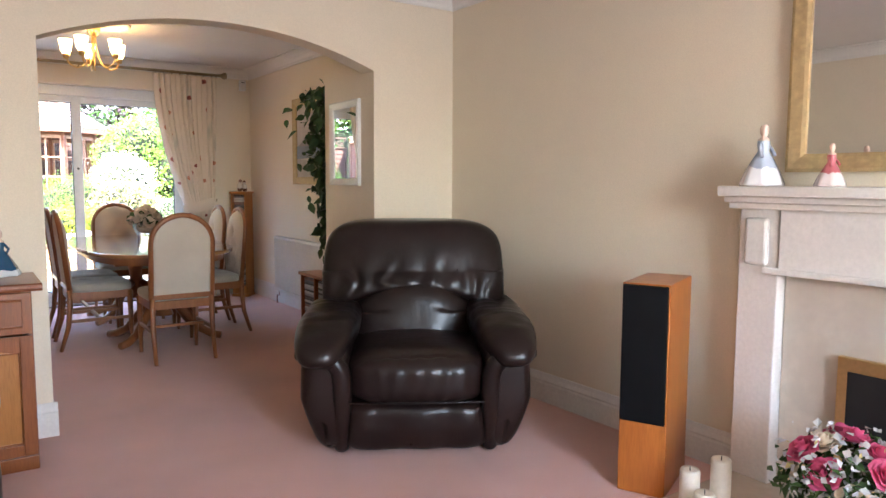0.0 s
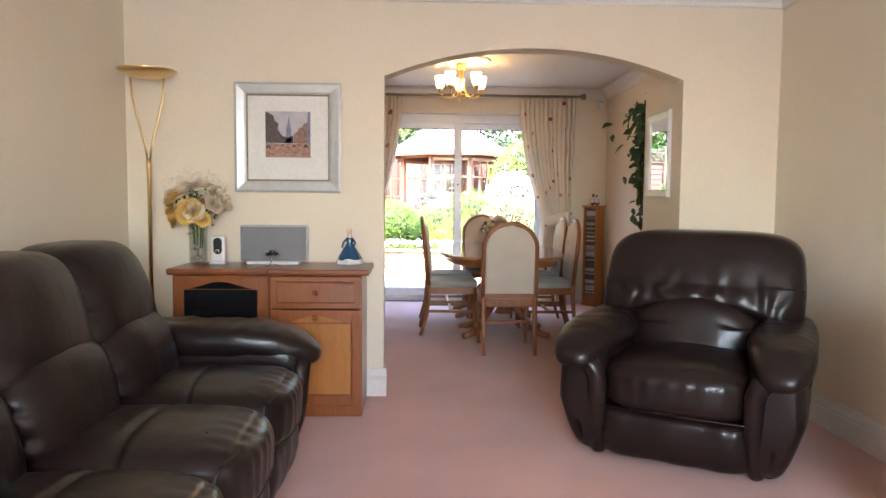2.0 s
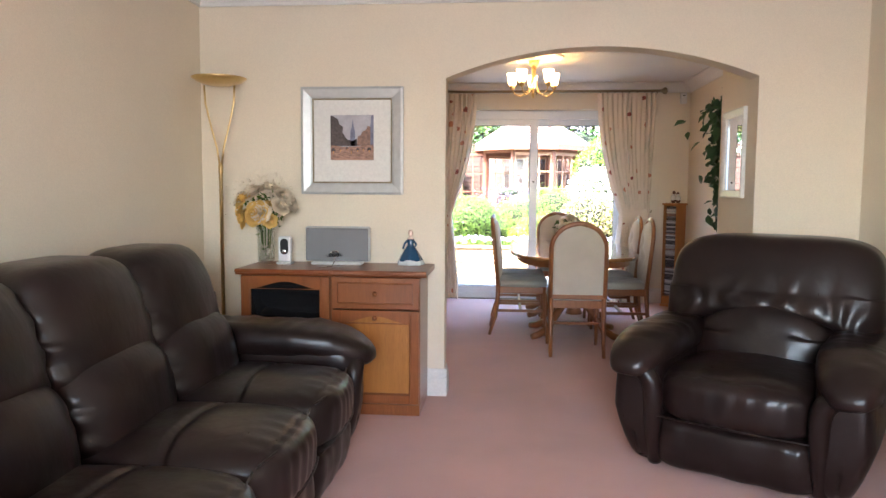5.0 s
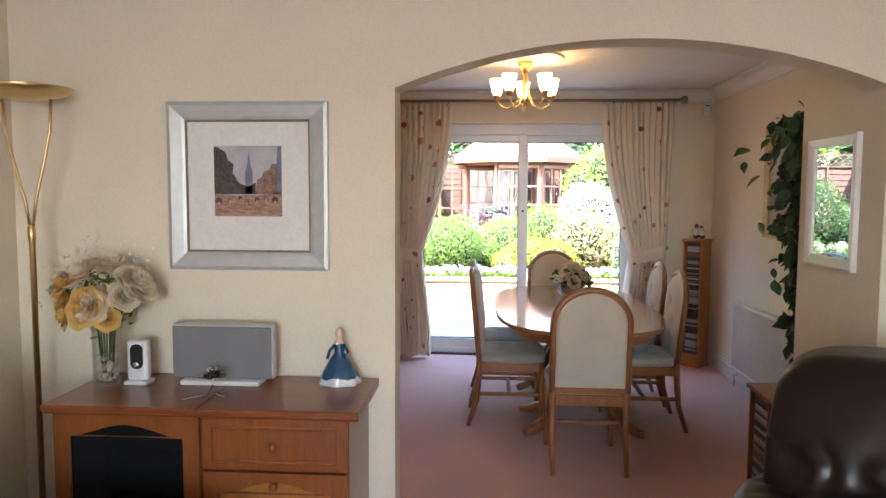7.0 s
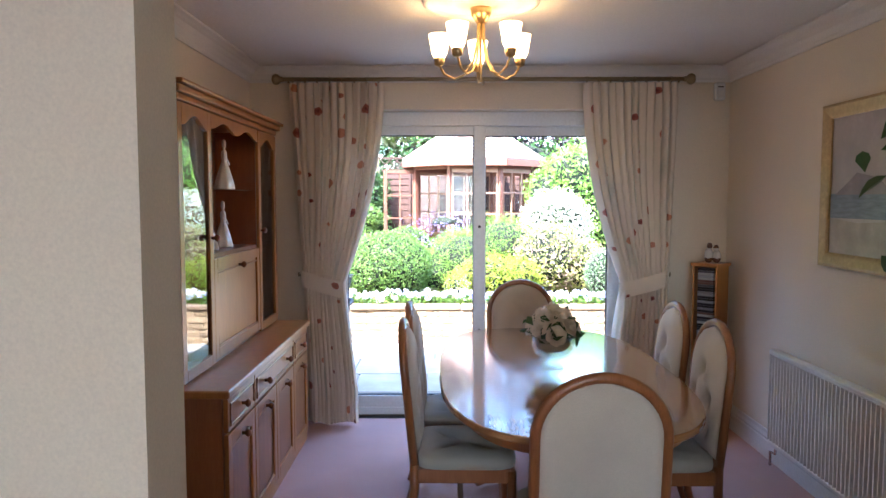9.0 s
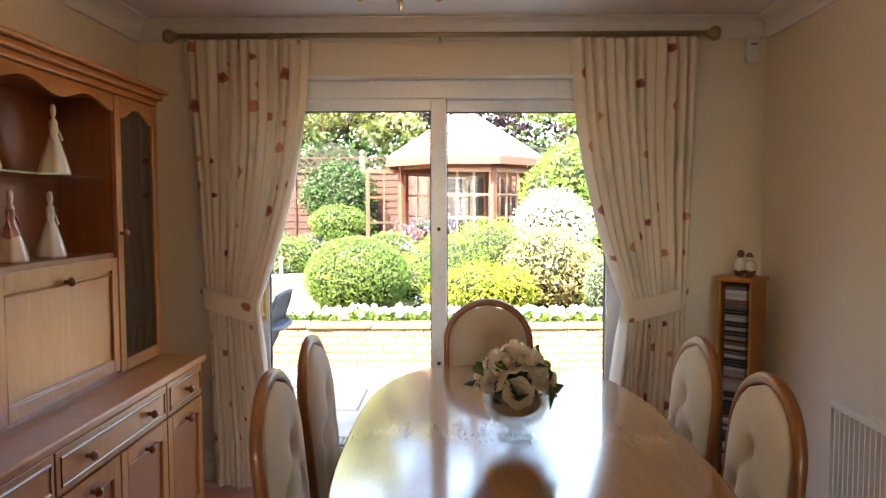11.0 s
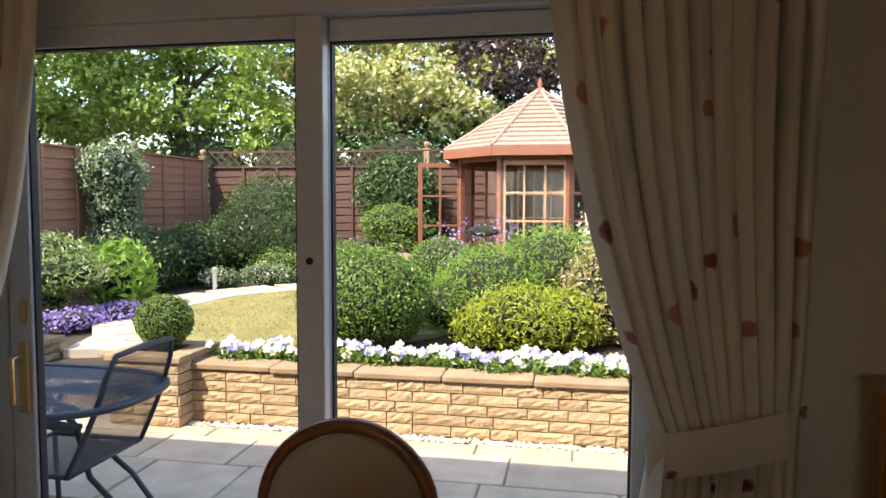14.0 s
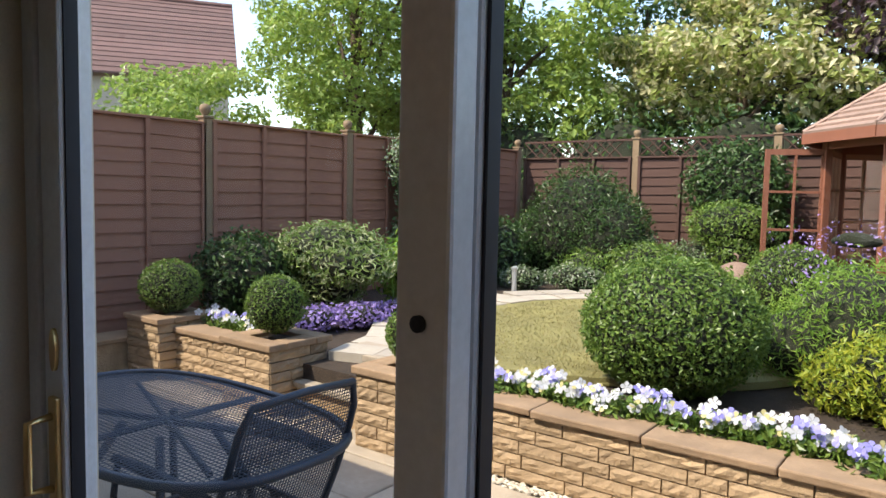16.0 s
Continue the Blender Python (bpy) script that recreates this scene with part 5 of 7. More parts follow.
for z0, z1, d in ((HZ - 0.08, HZ - 0.05, 0.005), (HZ - 0.05, HZ - 0.02, 0.025), (HZ - 0.02, HZ, 0.045)):
    part("cornice", box(-HW - d, HW + d, -HD - d, -0.012, z0, z1, 0.008), OAKISH, hut)
for a, b in ((-HW + 0.004, -0.404), (0.404, HW - 0.004)):
    w = 0.05
    bm = box(a, a + w, -HD, -HD + 0.019, 0.01, HZ - 0.085, 0.003)
    box(b - w, b, -HD, -HD + 0.019, 0.01, HZ - 0.085, 0.003, bm)
    box(a + w, b - w, -HD, -HD + 0.019, 0.01, 0.06, 0.003, bm)
    prism([(a + w, HZ - 0.085)] + [(a + w + (b - a - 2 * w) * i / 14, HZ - 0.15 - 0.025 * math.cos(2 * math.pi * i / 14)) for i in range(15)] + [(b - w, HZ - 0.085)], "y", -HD, -HD + 0.019, bm)
    d_ = part("door", bm, OAKISH, hut)
    bm = bmesh.new()
    bm.faces.new([bm.verts.new(v) for v in ((a + w, -HD + 0.011, 0.05), (b - w, -HD + 0.011, 0.05), (b - w, -HD + 0.011, HZ - 0.11), (a + w, -HD + 0.011, HZ - 0.11))])
    part("pane", bm, CAB_GLASS, d_, "clear cabinet glass")
    knob(d_, 0, 0, 0, 0.016).matrix_basis = pose(b - 0.025 if a < 0 else a + 0.025, -HD + 0.001, 0.60, 90)
fl = panel_door(hut, -0.398, 0.398, 0.022, 0.50, -HD + 0.002, OAKISH, OAKISH, False, "flap")
knob(fl, 0, 0, 0, 0.017).matrix_basis = pose(0, -HD + 0.004, 0.44, 90)
part("valance", prism([(-0.398, HZ - 0.085)] + [(-0.398 + 0.796 * i / 20, HZ - 0.135 - 0.02 * math.cos(4 * math.pi * i / 20)) for i in range(21)] + [(0.398, HZ - 0.085)], "y", -HD + 0.002, -HD + 0.018), OAKISH, hut)
part("glass_shelf", box(-0.398, 0.398, -HD + 0.03, -0.024, 0.825, 0.832, 0.001), GLASS, hut, "thin glass shelf")
CHINA_W = china("white_glazed_china", (0.74, 0.73, 0.70), (0.70, 0.70, 0.69), 0.3, (0.72, 0.70, 0.68))
CHINA_P = china("pink_glazed_china", (0.72, 0.66, 0.62), (0.45, 0.22, 0.18), 0.45)
for yy, zz, hh, mt, lb in ((6.28, 1.6185, 0.27, CHINA_W, "white china lady figurine on the glass shelf"), (6.42, 1.3065, 0.25, CHINA_P, "pink and white china figurine in the hutch"), (6.70, 1.6185, 0.27, CHINA_W, "white china lady figurine on the glass shelf"), (6.66, 1.3065, 0.25, CHINA_W, "tall white china figurine in the hutch")):
    ob = figurine("china_figurine", lb, XD + 0.15, yy, zz, hh, mt, 90)
    ob.scale = (0.62, 0.62, 1)

# curtains on a pole
pole = thing("curtain_pole", "antique gold curtain pole with ball finials", "curtain pole", 1.035, 7.69, 2.375)
part("rod", tube([(-1.36, 0, 0), (1.36, 0, 0)], 0.014, 12), POLE, pole, smooth=True)
for s in (-1, 1):
    part("finial", lathe([(0.014, 0), (0.02, 0.006), (0.016, 0.014), (0.032, 0.03), (0.038, 0.048), (0.030, 0.068), (0.001, 0.078)], 18), POLE, pole, smooth=True).matrix_basis = pose(s * 1.355, 0, 0, 0, 90 * s)
for x in (-1.32, 0.0, 1.32):
    part("bracket", tube([(x, 0.088, -0.02), (x, 0.03, -0.025), (x, 0, -0.016)], 0.007, 6), POLE, pole)


def curtain(label, top, tie, foot, seed, folds=12):
    t = thing("curtain", label, "curtain", group="curtains at the patio door")
    rg = random.Random(seed)
    ZT, ZM, ZB, YC = 2.345, 0.985, 0.025, 7.662
    ph = [rg.uniform(-0.5, 0.5) for _ in range(folds + 2)]
    am = [rg.uniform(0.7, 1.25) for _ in range(folds + 2)]
    nu, nv = folds * 12, 60
    bm = bmesh.new()
    uv = bm.loops.layers.uv.new("cloth")
    grid = []

    def edge(a, b, c, z, curve):
        if z > ZM:
            s = (ZT - z) / (ZT - ZM)
            return a + (b - a) * s ** curve
        s = (ZM - z) / (ZM - ZB)
        return b + (c - b) * min(1, s * 1.3) ** 0.8
    inner_first = top[0] < 1
    for j in range(nv + 1):
        z = ZT + (ZB - ZT) * j / nv
        e0 = edge(top[0], tie[0], foot[0], z, 1.9 if not inner_first else 1.2)
        e1 = edge(top[1], tie[1], foot[1], z, 1.9 if inner_first else 1.2)
        pinch = math.exp(-((z - ZM) / 0.13) ** 2)
        head = math.exp(-((ZT - z) / 0.05) ** 2)
        row = []
        for i in range(nu + 1):
            s = i / nu
            k = int(s * folds)
            a = 2 * math.pi * s * folds + ph[k] * math.sin(math.pi * (s * folds % 1)) + 0.15 * math.sin(3 * z + k)
            amp = (0.054 * (1 - 0.6 * pinch) * (1 - 0.45 * head)) * am[k] * (0.75 + 0.25 * math.sin(2.2 * z + 1.7 * k))
            x = e0 + (e1 - e0) * s + 0.013 * math.cos(a + 0.6) + 0.004 * math.sin(2.7 * a + 2 * z + k)
            row.append(bm.verts.new((x, YC + amp * (math.sin(a) + 0.28 * math.sin(2 * a + 1.3 * k + 0.8 * z)) + 0.008 * math.sin(5 * z + 7 * s), z + 0.012 * math.sin(9 * s + seed) * (j == nv))))
        grid.append(row)
    for j in range(nv):
        for i in range(nu):
            f = bm.faces.new((grid[j][i], grid[j][i + 1], grid[j + 1][i + 1], grid[j + 1][i]))
            for lp, (a, b) in zip(f.loops, ((i, j), (i + 1, j), (i + 1, j + 1), (i, j + 1))):
                lp[uv].uv = (a / nu * 1.35 + seed, 2.3 * (1 - b / nv))
    cl = part("cloth", bm, CURTAIN, t, "cream cotton with rust poppies", True)
    # tie-back band
    w0, w1 = tie
    wall_x = w0 - 0.05 if inner_first else w1 + 0.05
    bm = bmesh.new()
    uv = bm.loops.layers.uv.new("cloth")
    mid, hw = (w0 + w1) / 2, (w1 - w0) / 2 + 0.02
    ring = []
    for i in range(33):
        a = 2 * math.pi * i / 32
        x, y = mid + hw * math.cos(a), YC + 0.055 * math.sin(a)
        lift = 0.045 * ((x - mid) / hw) * (-1 if inner_first else 1)
        ring.append((bm.verts.new((x, y, ZM - 0.055 + lift)), bm.verts.new((x * 1.0, y - 0.004 * math.sin(a), ZM + lift)), bm.verts.new((x, y, ZM + 0.055 + lift))))
    for i in range(32):
        for k in range(2):
            f = bm.faces.new((ring[i][k], ring[i + 1][k], ring[i + 1][k + 1], ring[i][k + 1]))
            for lp, q in zip(f.loops, ((i, k), (i + 1, k), (i + 1, k + 1), (i, k + 1))):
                lp[uv].uv = (q[0] / 32 * 0.7 + seed * 3, q[1] * 0.055)
    part("tie_back", bm, CURTAIN, t, "matching fabric tie-back", True)
    part("hook", tube([(wall_x, 7.778, ZM + 0.05), (wall_x, 7.73, ZM + 0.05), (wall_x, 7.725, ZM + 0.075)], 0.006, 6), POLE, t)
    rings_ = top[0] + 0.02
    for i in range(8):
        x = top[0] + 0.03 + (top[1] - top[0] - 0.06) * i / 7
        part("ring", tube([(x + 0.002 * math.sin(a), 7.69 + 0.021 * math.cos(a), 2.369 + 0.021 * math.sin(a)) for a in (k * math.pi / 6 for k in range(12))], 0.003, 5, closed=True), POLE, t)
    return t


curtain("cream poppy print curtain tied back, reaching the carpet", (-0.285, 0.36), (-0.19, 0.075), (-0.17, 0.16), 1)
curtain("cream poppy print curtain held by a tie-back", (1.705, 2.33), (1.985, 2.285), (1.90, 2.27), 2)

# chandelier and its ceiling rose
rose = tagged(link_mesh("ceiling_rose", lathe([(0.27, H - 0.003), (0.268, H - 0.012), (0.245, H - 0.018), (0.23, H - 0.014), (0.19, H - 0.016), (0.17, H - 0.026), (0.14, H - 0.026), (0.12, H - 0.018), (0.06, H - 0.02), (0.05, H - 0.03), (0.001, H - 0.03)], 48, (0.945, 6.17, 0)), CEIL, True), "white moulded plaster ceiling rose", "ceiling rose", kind="structure")
ch = thing("chandelier", "five-arm brass chandelier with lit glass shades", "chandelier", 0.945, 6.17, H - 0.031)
part("canopy", lathe([(0.001, -0.075), (0.02, -0.07), (0.045, -0.03), (0.05, 0.0)], 24), BRASS, ch, smooth=True)
part("drop", lathe([(0.001, -0.335), (0.008, -0.33), (0.006, -0.30), (0.004, -0.07)], 10), BRASS, ch, smooth=True)
for k in range(5):
    a = radians(20 + 72 * k)
    c, s = math.cos(a), math.sin(a)
    pts = [(c * r, s * r, z) for r, z in ((0.012, -0.06), (0.016, -0.14), (0.035, -0.235), (0.075, -0.295), (0.125, -0.315), (0.175, -0.29), (0.198, -0.25))]
    ar = part("arm", tube(pts, 0.0055, 8), BRASS, ch, smooth=True)
    ar2 = part("cup", lathe([(0.006, -0.255), (0.022, -0.245), (0.026, -0.22), (0.02, -0.205)], 16, (c * 0.2, s * 0.2, 0)), BRASS, ar, smooth=True)
    sh = part("shade", lathe([(0.024, -0.215), (0.036, -0.19), (0.043, -0.15), (0.05, -0.105), (0.047, -0.106), (0.038, -0.15), (0.03, -0.19), (0.001, -0.20)], 20, (c * 0.2, s * 0.2, 0)), GLOW, ar, "lit frosted glass shade", True)

# tower of discs in the corner
def disc_column(t, x0, x1, y, z0, z1, step, facing, rng, shared):
    """Spines of disc cases stacked flat; facing 'y' looks along -y, 'x' along -x."""
    z, i = z0, 0
    while z + step <= z1:
        ob = new("disc_case", shared[rng.randrange(len(shared))])
        ob.parent = t
        ob.matrix_basis = pose((x0 + x1) / 2 if facing == 'y' else y, y if facing == 'y' else (x0 + x1) / 2, z + step / 2, 0, 0, 0 if facing == 'y' else -90)
        z += step


def case_meshes(w, d, h):
    out = []
    for i, col in enumerate(((0.02, 0.02, 0.024), (0.55, 0.55, 0.53), (0.10, 0.10, 0.12), (0.30, 0.29, 0.30), (0.025, 0.022, 0.03), (0.20, 0.10, 0.08), (0.015, 0.015, 0.016), (0.42, 0.42, 0.44))):
        bm = box(-w / 2, w / 2, 0, d, -h * 0.42, h * 0.42)
        me = bpy.data.meshes.new("disc_case")
        bm.to_mesh(me)
        bm.free()
        me.materials.append(plain("disc_spine", col, 0.3, vary=0.1, bump=0.0))
        out.append(me)
    return out


tower = thing("disc_tower", "tall wooden CD tower filled with discs", "CD tower", 2.56, 7.575, 0, -46)
for nm, d in (("side_panel", (-0.11, -0.095, -0.115, 0.115, 0.03, 1.12)), ("side_panel", (0.095, 0.11, -0.115, 0.115, 0.03, 1.12)), ("back_board", (-0.095, 0.095, 0.10, 0.115, 0.03, 1.12)), ("plinth", (-0.12, 0.12, -0.125, 0.12, 0.0, 0.03)), ("top", (-0.125, 0.125, -0.13, 0.125, 1.12, 1.142)), ("bottom_rail", (-0.095, 0.095, -0.11, 0.10, 0.03, 0.12))):
    part(nm, box(*d, 0.002), OAKISH, tower)
tower.scale = (0.76, 0.76, 1)
disc_column(tower, -0.085, 0.085, -0.098, 0.13, 1.115, 0.0155, 'y', random.Random(1), case_meshes(0.142, 0.12, 0.0155))
ORN_A = china("brown_white_resin", (0.12, 0.06, 0.04), (0.70, 0.68, 0.64), 0.35, (0.16, 0.09, 0.06))
bm = bmesh.new()
for x, z0, hh in ((-0.025, 0.0, 0.13), (0.025, 0.0, 0.115)):
    soft((x, 0, z0 + hh * 0.36), (0.028, 0.03, hh * 0.36), 0.8, 0.9, 14, 10, bm=bm)
    soft((x * 0.8, 0, z0 + hh * 0.86), (0.018, 0.018, 0.022), 1, 1, 12, 8, bm=bm)
ob = tagged(link_mesh("resin_ornament", bm, ORN_A, True), "small brown and white seated pair ornament", "ornament")
ob.matrix_basis = pose(2.56, 7.55, 1.1425, 0, 0, -20)

# low disc shelf at the arch, with a glass goblet
low = thing("disc_shelf", "low brown wooden CD rack filled with discs", "CD rack", 2.065, 4.30, 0)
bm = box(-0.085, 0.062, -0.345, -0.33, 0.0, 0.60, 0.002)
for yy in (-0.115, 0.11, 0.33):
    box(-0.085, 0.062, yy, yy + 0.015, 0.0, 0.60, 0.002, bm)
box(0.05, 0.062, -0.33, 0.33, 0.0, 0.60, bm=bm)
box(-0.08, 0.05, -0.33, 0.33, 0.0, 0.05, bm=bm)
box(-0.10, 0.064, -0.355, 0.355, 0.60, 0.622, 0.005, bm)
part("case", bm, MAHOG_V, low)
sh_ = case_meshes(0.16, 0.10, 0.0155)
for k, yc in enumerate((-0.2225, -0.0, 0.2275)):
    disc_column(low, yc - 0.01, yc + 0.01, -0.072, 0.055, 0.59, 0.0155, 'x', random.Random(10 + k), sh_)
gob = tagged(link_mesh("glass_goblet", lathe([(0.045, 0), (0.045, 0.004), (0.012, 0.012), (0.010, 0.05), (0.035, 0.065), (0.06, 0.105), (0.055, 0.145), (0.048, 0.165), (0.046, 0.165), (0.052, 0.145), (0.056, 0.105), (0.03, 0.07), (0.001, 0.062)], 28), GLASS, True), "large clear brandy glass on the CD rack", "glass")
gob.location = (2.055, 4.09, 0.6225)

# framed mirror on the arch side
m2 = thing("wall_mirror", "white framed mirror on the wall by the arch", "mirror", AX1, 4.245, 1.505, -90)
picture_frame(m2, 0.42, 0.55, 0.045, 0.022, GLOSS, -0.003)
part("glass", box(-0.17, 0.17, -0.010, -0.004, -0.235, 0.235), MIRROR, m2, "mirror glass")

# trailing plant hung on the wall end
pl = thing("hanging_plant", "long trailing dark green artificial ivy", "plant", 2.325, 4.74, 0.61)
g = np.random.default_rng(21)
n = 1900
z = 1.30 * g.random(n) ** 0.85
wd = 0.055 + 0.15 * np.clip(z / 1.1, 0, 1) ** 0.8
p = np.stack([g.normal(0, 0.6, n) * wd * 0.75, np.clip(g.normal(0.05, 0.6, n) * wd * 1.4, -0.11, 0.35), z + 0.04], 1)
ivy = new("leaves", broad_leaves(p, np.tile(np.array([-0.6, -0.5, 0.3]), (n, 1)), 0.088, g, IVY))
ivy.parent = pl
bm = bmesh.new()
for k in range(7):
    a = k * 1.3
    tube(flow([(0.05 * math.cos(a), 0.05 * math.sin(a) + 0.04, 1.30), (0.11 * math.cos(a), 0.10 * math.sin(a) + 0.05, 0.92), (0.06 * math.cos(a), 0.05 * math.sin(a), 0.45), (0.02 * math.cos(a), 0.02, 0.02 + 0.06 * k)], 3), 0.004, 5, bm)
part("stems", bm, BARK, pl)
part("pot", lathe([(0.05, 1.17), (0.075, 1.29), (0.07, 1.29), (0.05, 1.19)], 18, (0.0, -0.09, 0)), TERRA, pl, smooth=True)

# seascape on the side wall
sea = thing("seascape_painting", "framed seascape in pale gold frame under glass", "painting", XR, 6.0, 1.63, -90)
picture_frame(sea, 1.02, 0.81, 0.07, 0.028, GILT, -0.003)
part("canvas", box(-0.45, 0.45, -0.010, -0.004, -0.345, 0.345), plain("pale_sky_paint", (0.52, 0.47, 0.46), 0.35, vary=0.15, scale=4, bump=0.05, coat=0.4), sea)
part("sea", box(-0.45, 0.45, -0.012, -0.0105, -0.16, -0.04), plain("grey_blue_sea_paint", (0.22, 0.27, 0.34), 0.35, vary=0.2, scale=12, stretch=(1, 1, 6), bump=0.05, coat=0.4), sea)
part("shore", prism([(-0.45, -0.345), (0.45, -0.345), (0.45, -0.16), (0.1, -0.165), (-0.2, -0.18), (-0.45, -0.16)], "y", -0.012, -0.0105), plain("sand_paint", (0.46, 0.40, 0.34), 0.35, vary=0.15, scale=9, bump=0.05, coat=0.4), sea)
part("headland", prism([(-0.40, -0.045), (-0.28, 0.02), (-0.22, 0.06), (-0.05, 0.03), (0.05, -0.045)], "y", -0.0125, -0.0105), plain("mauve_grey_paint", (0.30, 0.26, 0.28), 0.35, vary=0.15, scale=9, bump=0.05, coat=0.4), sea)

# radiator
rad = thing("radiator", "white pressed steel panel radiator on the wall", "radiator", XR, 6.05, 0.14)
RW, RH = 0.84, 0.56
pts = []
nrib = 48
for i in range(nrib * 4 + 1):
    y = -RW + 2 * RW * i / (nrib * 4)
    ph_ = i % 4
    pts.append((-0.085 if ph_ in (0, 1) else -0.073, y))
bm = prism([(x, y) for x, y in pts] + [(-0.055, RW), (-0.055, -RW)], "z", 0.03, RH - 0.03)
part("panel", bm, GLOSS, rad)
bm = box(-0.09, -0.03, -RW - 0.004, RW + 0.004, RH - 0.03, RH, 0.008)
box(-0.085, -0.05, -RW, RW, 0, 0.03, 0.008, bm)
for yy in (-RW, RW - 0.004):
    box(-0.055, -0.02, yy, yy + 0.004, 0.03, RH - 0.03, bm=bm)
for yy in (-0.6, 0.6):
    box(-0.055, -0.001, yy - 0.02, yy + 0.02, 0.1, RH - 0.1, bm=bm)
part("casing", bm, GLOSS, rad)
part("pipe", tube([(-0.05, RW - 0.03, 0.02), (-0.05, RW - 0.03, -0.05), (-0.05, RW + 0.03, -0.055), (-0.05, RW + 0.03, -0.139)], 0.008, 8), CHROME, rad, smooth=True)

# alarm sensor in the corner
pirs = thing("alarm_sensor", "small white motion sensor in the corner", "alarm sensor", 2.655, YW, 2.30, 0)
part("case", box(-0.035, 0.035, -0.05, -0.001, -0.06, 0.06, 0.012, seg=3), WHITE_PL, pirs)
part("lens", box(-0.024, 0.024, -0.055, -0.049, -0.045, 0.0, 0.003), GLOSS, pirs)
part("slot", box(-0.018, 0.018, -0.052, -0.0495, 0.025, 0.032), BLACK, pirs)

# ---- garden ----
GZ = 0.38
# ground: one sheet to the horizon, stepped up behind the retaining wall
bm = bmesh.new()
ys = [-60, 8.0, 10.55, 10.56, 400]
zs = [-0.06, -0.06, -0.06, GZ - 0.06, GZ - 0.06]
rows = [[bm.verts.new((x, y, z)) for x in (-400, 400)] for y, z in zip(ys, zs)]
for a, b in zip(rows, rows[1:]):
    bm.faces.new((a[0], a[1], b[1], b[0]))
structure("ground", bm, SOIL, "dark garden soil", "ground")


def slab(name, pts, z0, z1, material, label, category):
    return structure(name, prism(pts, "z", z0, z1, bevel=0.0), material, label, category)


lawn_pts = [(-1.9, 11.35), (-0.9, 11.2), (0.4, 11.9), (0.9, 13.2), (0.7, 14.6), (-0.2, 15.55), (-1.3, 15.3), (-2.2, 14.4), (-2.55, 13.2), (-2.4, 12.1)]


def smooth_loop(pts, k=6):
    out = []
    n = len(pts)
    for i in range(n):
        p0, p1, p2, p3 = (Vector((*pts[(i + j) % n], 0)) for j in (-1, 0, 1, 2))
        for s in range(k):
            t = s / k
            q = 0.5 * ((2 * p1) + (p2 - p0) * t + (2 * p0 - 5 * p1 + 4 * p2 - p3) * t * t + (3 * p1 - p0 - 3 * p2 + p3) * t ** 3)
            out.append((q.x, q.y))
    return out


slab("lawn", smooth_loop(lawn_pts), GZ - 0.05, GZ, LAWN, "sun-dried pale lawn", "lawn")
g = np.random.default_rng(31)
c = np.array([(-0.8, 13.3)])
a, r = g.uniform(0, 2 * math.pi, 9000), np.sqrt(g.random(9000))
gp = np.stack([-0.75 + 1.55 * r * np.cos(a), 13.3 + 2.0 * r * np.sin(a), np.full(9000, GZ + 0.008)], 1)
tagged(new("grass", leaf_cloud(gp, np.tile(np.array([1.0, 0, 0.0]), (9000, 1)), 0.035, g, leaf_mat("dry_grass_blade", (0.30, 0.28, 0.10), (0.40, 0.34, 0.16)), "grass", 0.8, 0.15)), "short dry grass blades on the lawn", "grass", kind="stuff")

# curved garden path of flat stones
path = tagged(thing("path", "curving path of pale flat stones", "path"), kind="structure")
line = [(-1.80, 10.85), (-2.0, 11.5), (-2.6, 12.3), (-2.85, 13.2), (-2.7, 14.2), (-2.2, 15.0), (-1.4, 15.7), (-0.5, 15.9), (0.2, 15.7)]
rg = random.Random(12)
for (xa, ya), (xb, yb) in zip(line, line[1:]):
    d = Vector((xb - xa, yb - ya))
    nrm = Vector((-d.y, d.x)).normalized()
    n = max(2, int(d.length / 0.42))
    for i in range(n):
        c0 = Vector((xa, ya)) + d * ((i + 0.06) / n)
        c1 = Vector((xa, ya)) + d * ((i + 0.94) / n)
        for s0, s1 in ((-0.36, -0.01), (0.01, 0.36)):
            pts = [c0 + nrm * s0, c1 + nrm * s0, c1 + nrm * s1, c0 + nrm * s1]
            pts = [(p.x + rg.uniform(-0.015, 0.015), p.y + rg.uniform(-0.015, 0.015)) for p in pts]
            part("stone", prism(pts, "z", GZ - 0.06, GZ + 0.004 + rg.uniform(0, 0.006)), PATH, path)

# garden steps between the piers
steps = tagged(thing("garden_steps", "two pale stone garden steps between the piers", "steps"), kind="structure")
part("riser", box(-2.19, -1.40, 10.50, 10.86, -0.05, 0.17), SANDSTONE, steps)
part("tread", box(-2.19, -1.40, 10.46, 10.86, 0.17, 0.215, 0.01), FLAG, steps)
part("tread", box(-2.19, -1.40, 10.84, 11.2, GZ - 0.05, GZ + 0.006, 0.01), FLAG, steps)


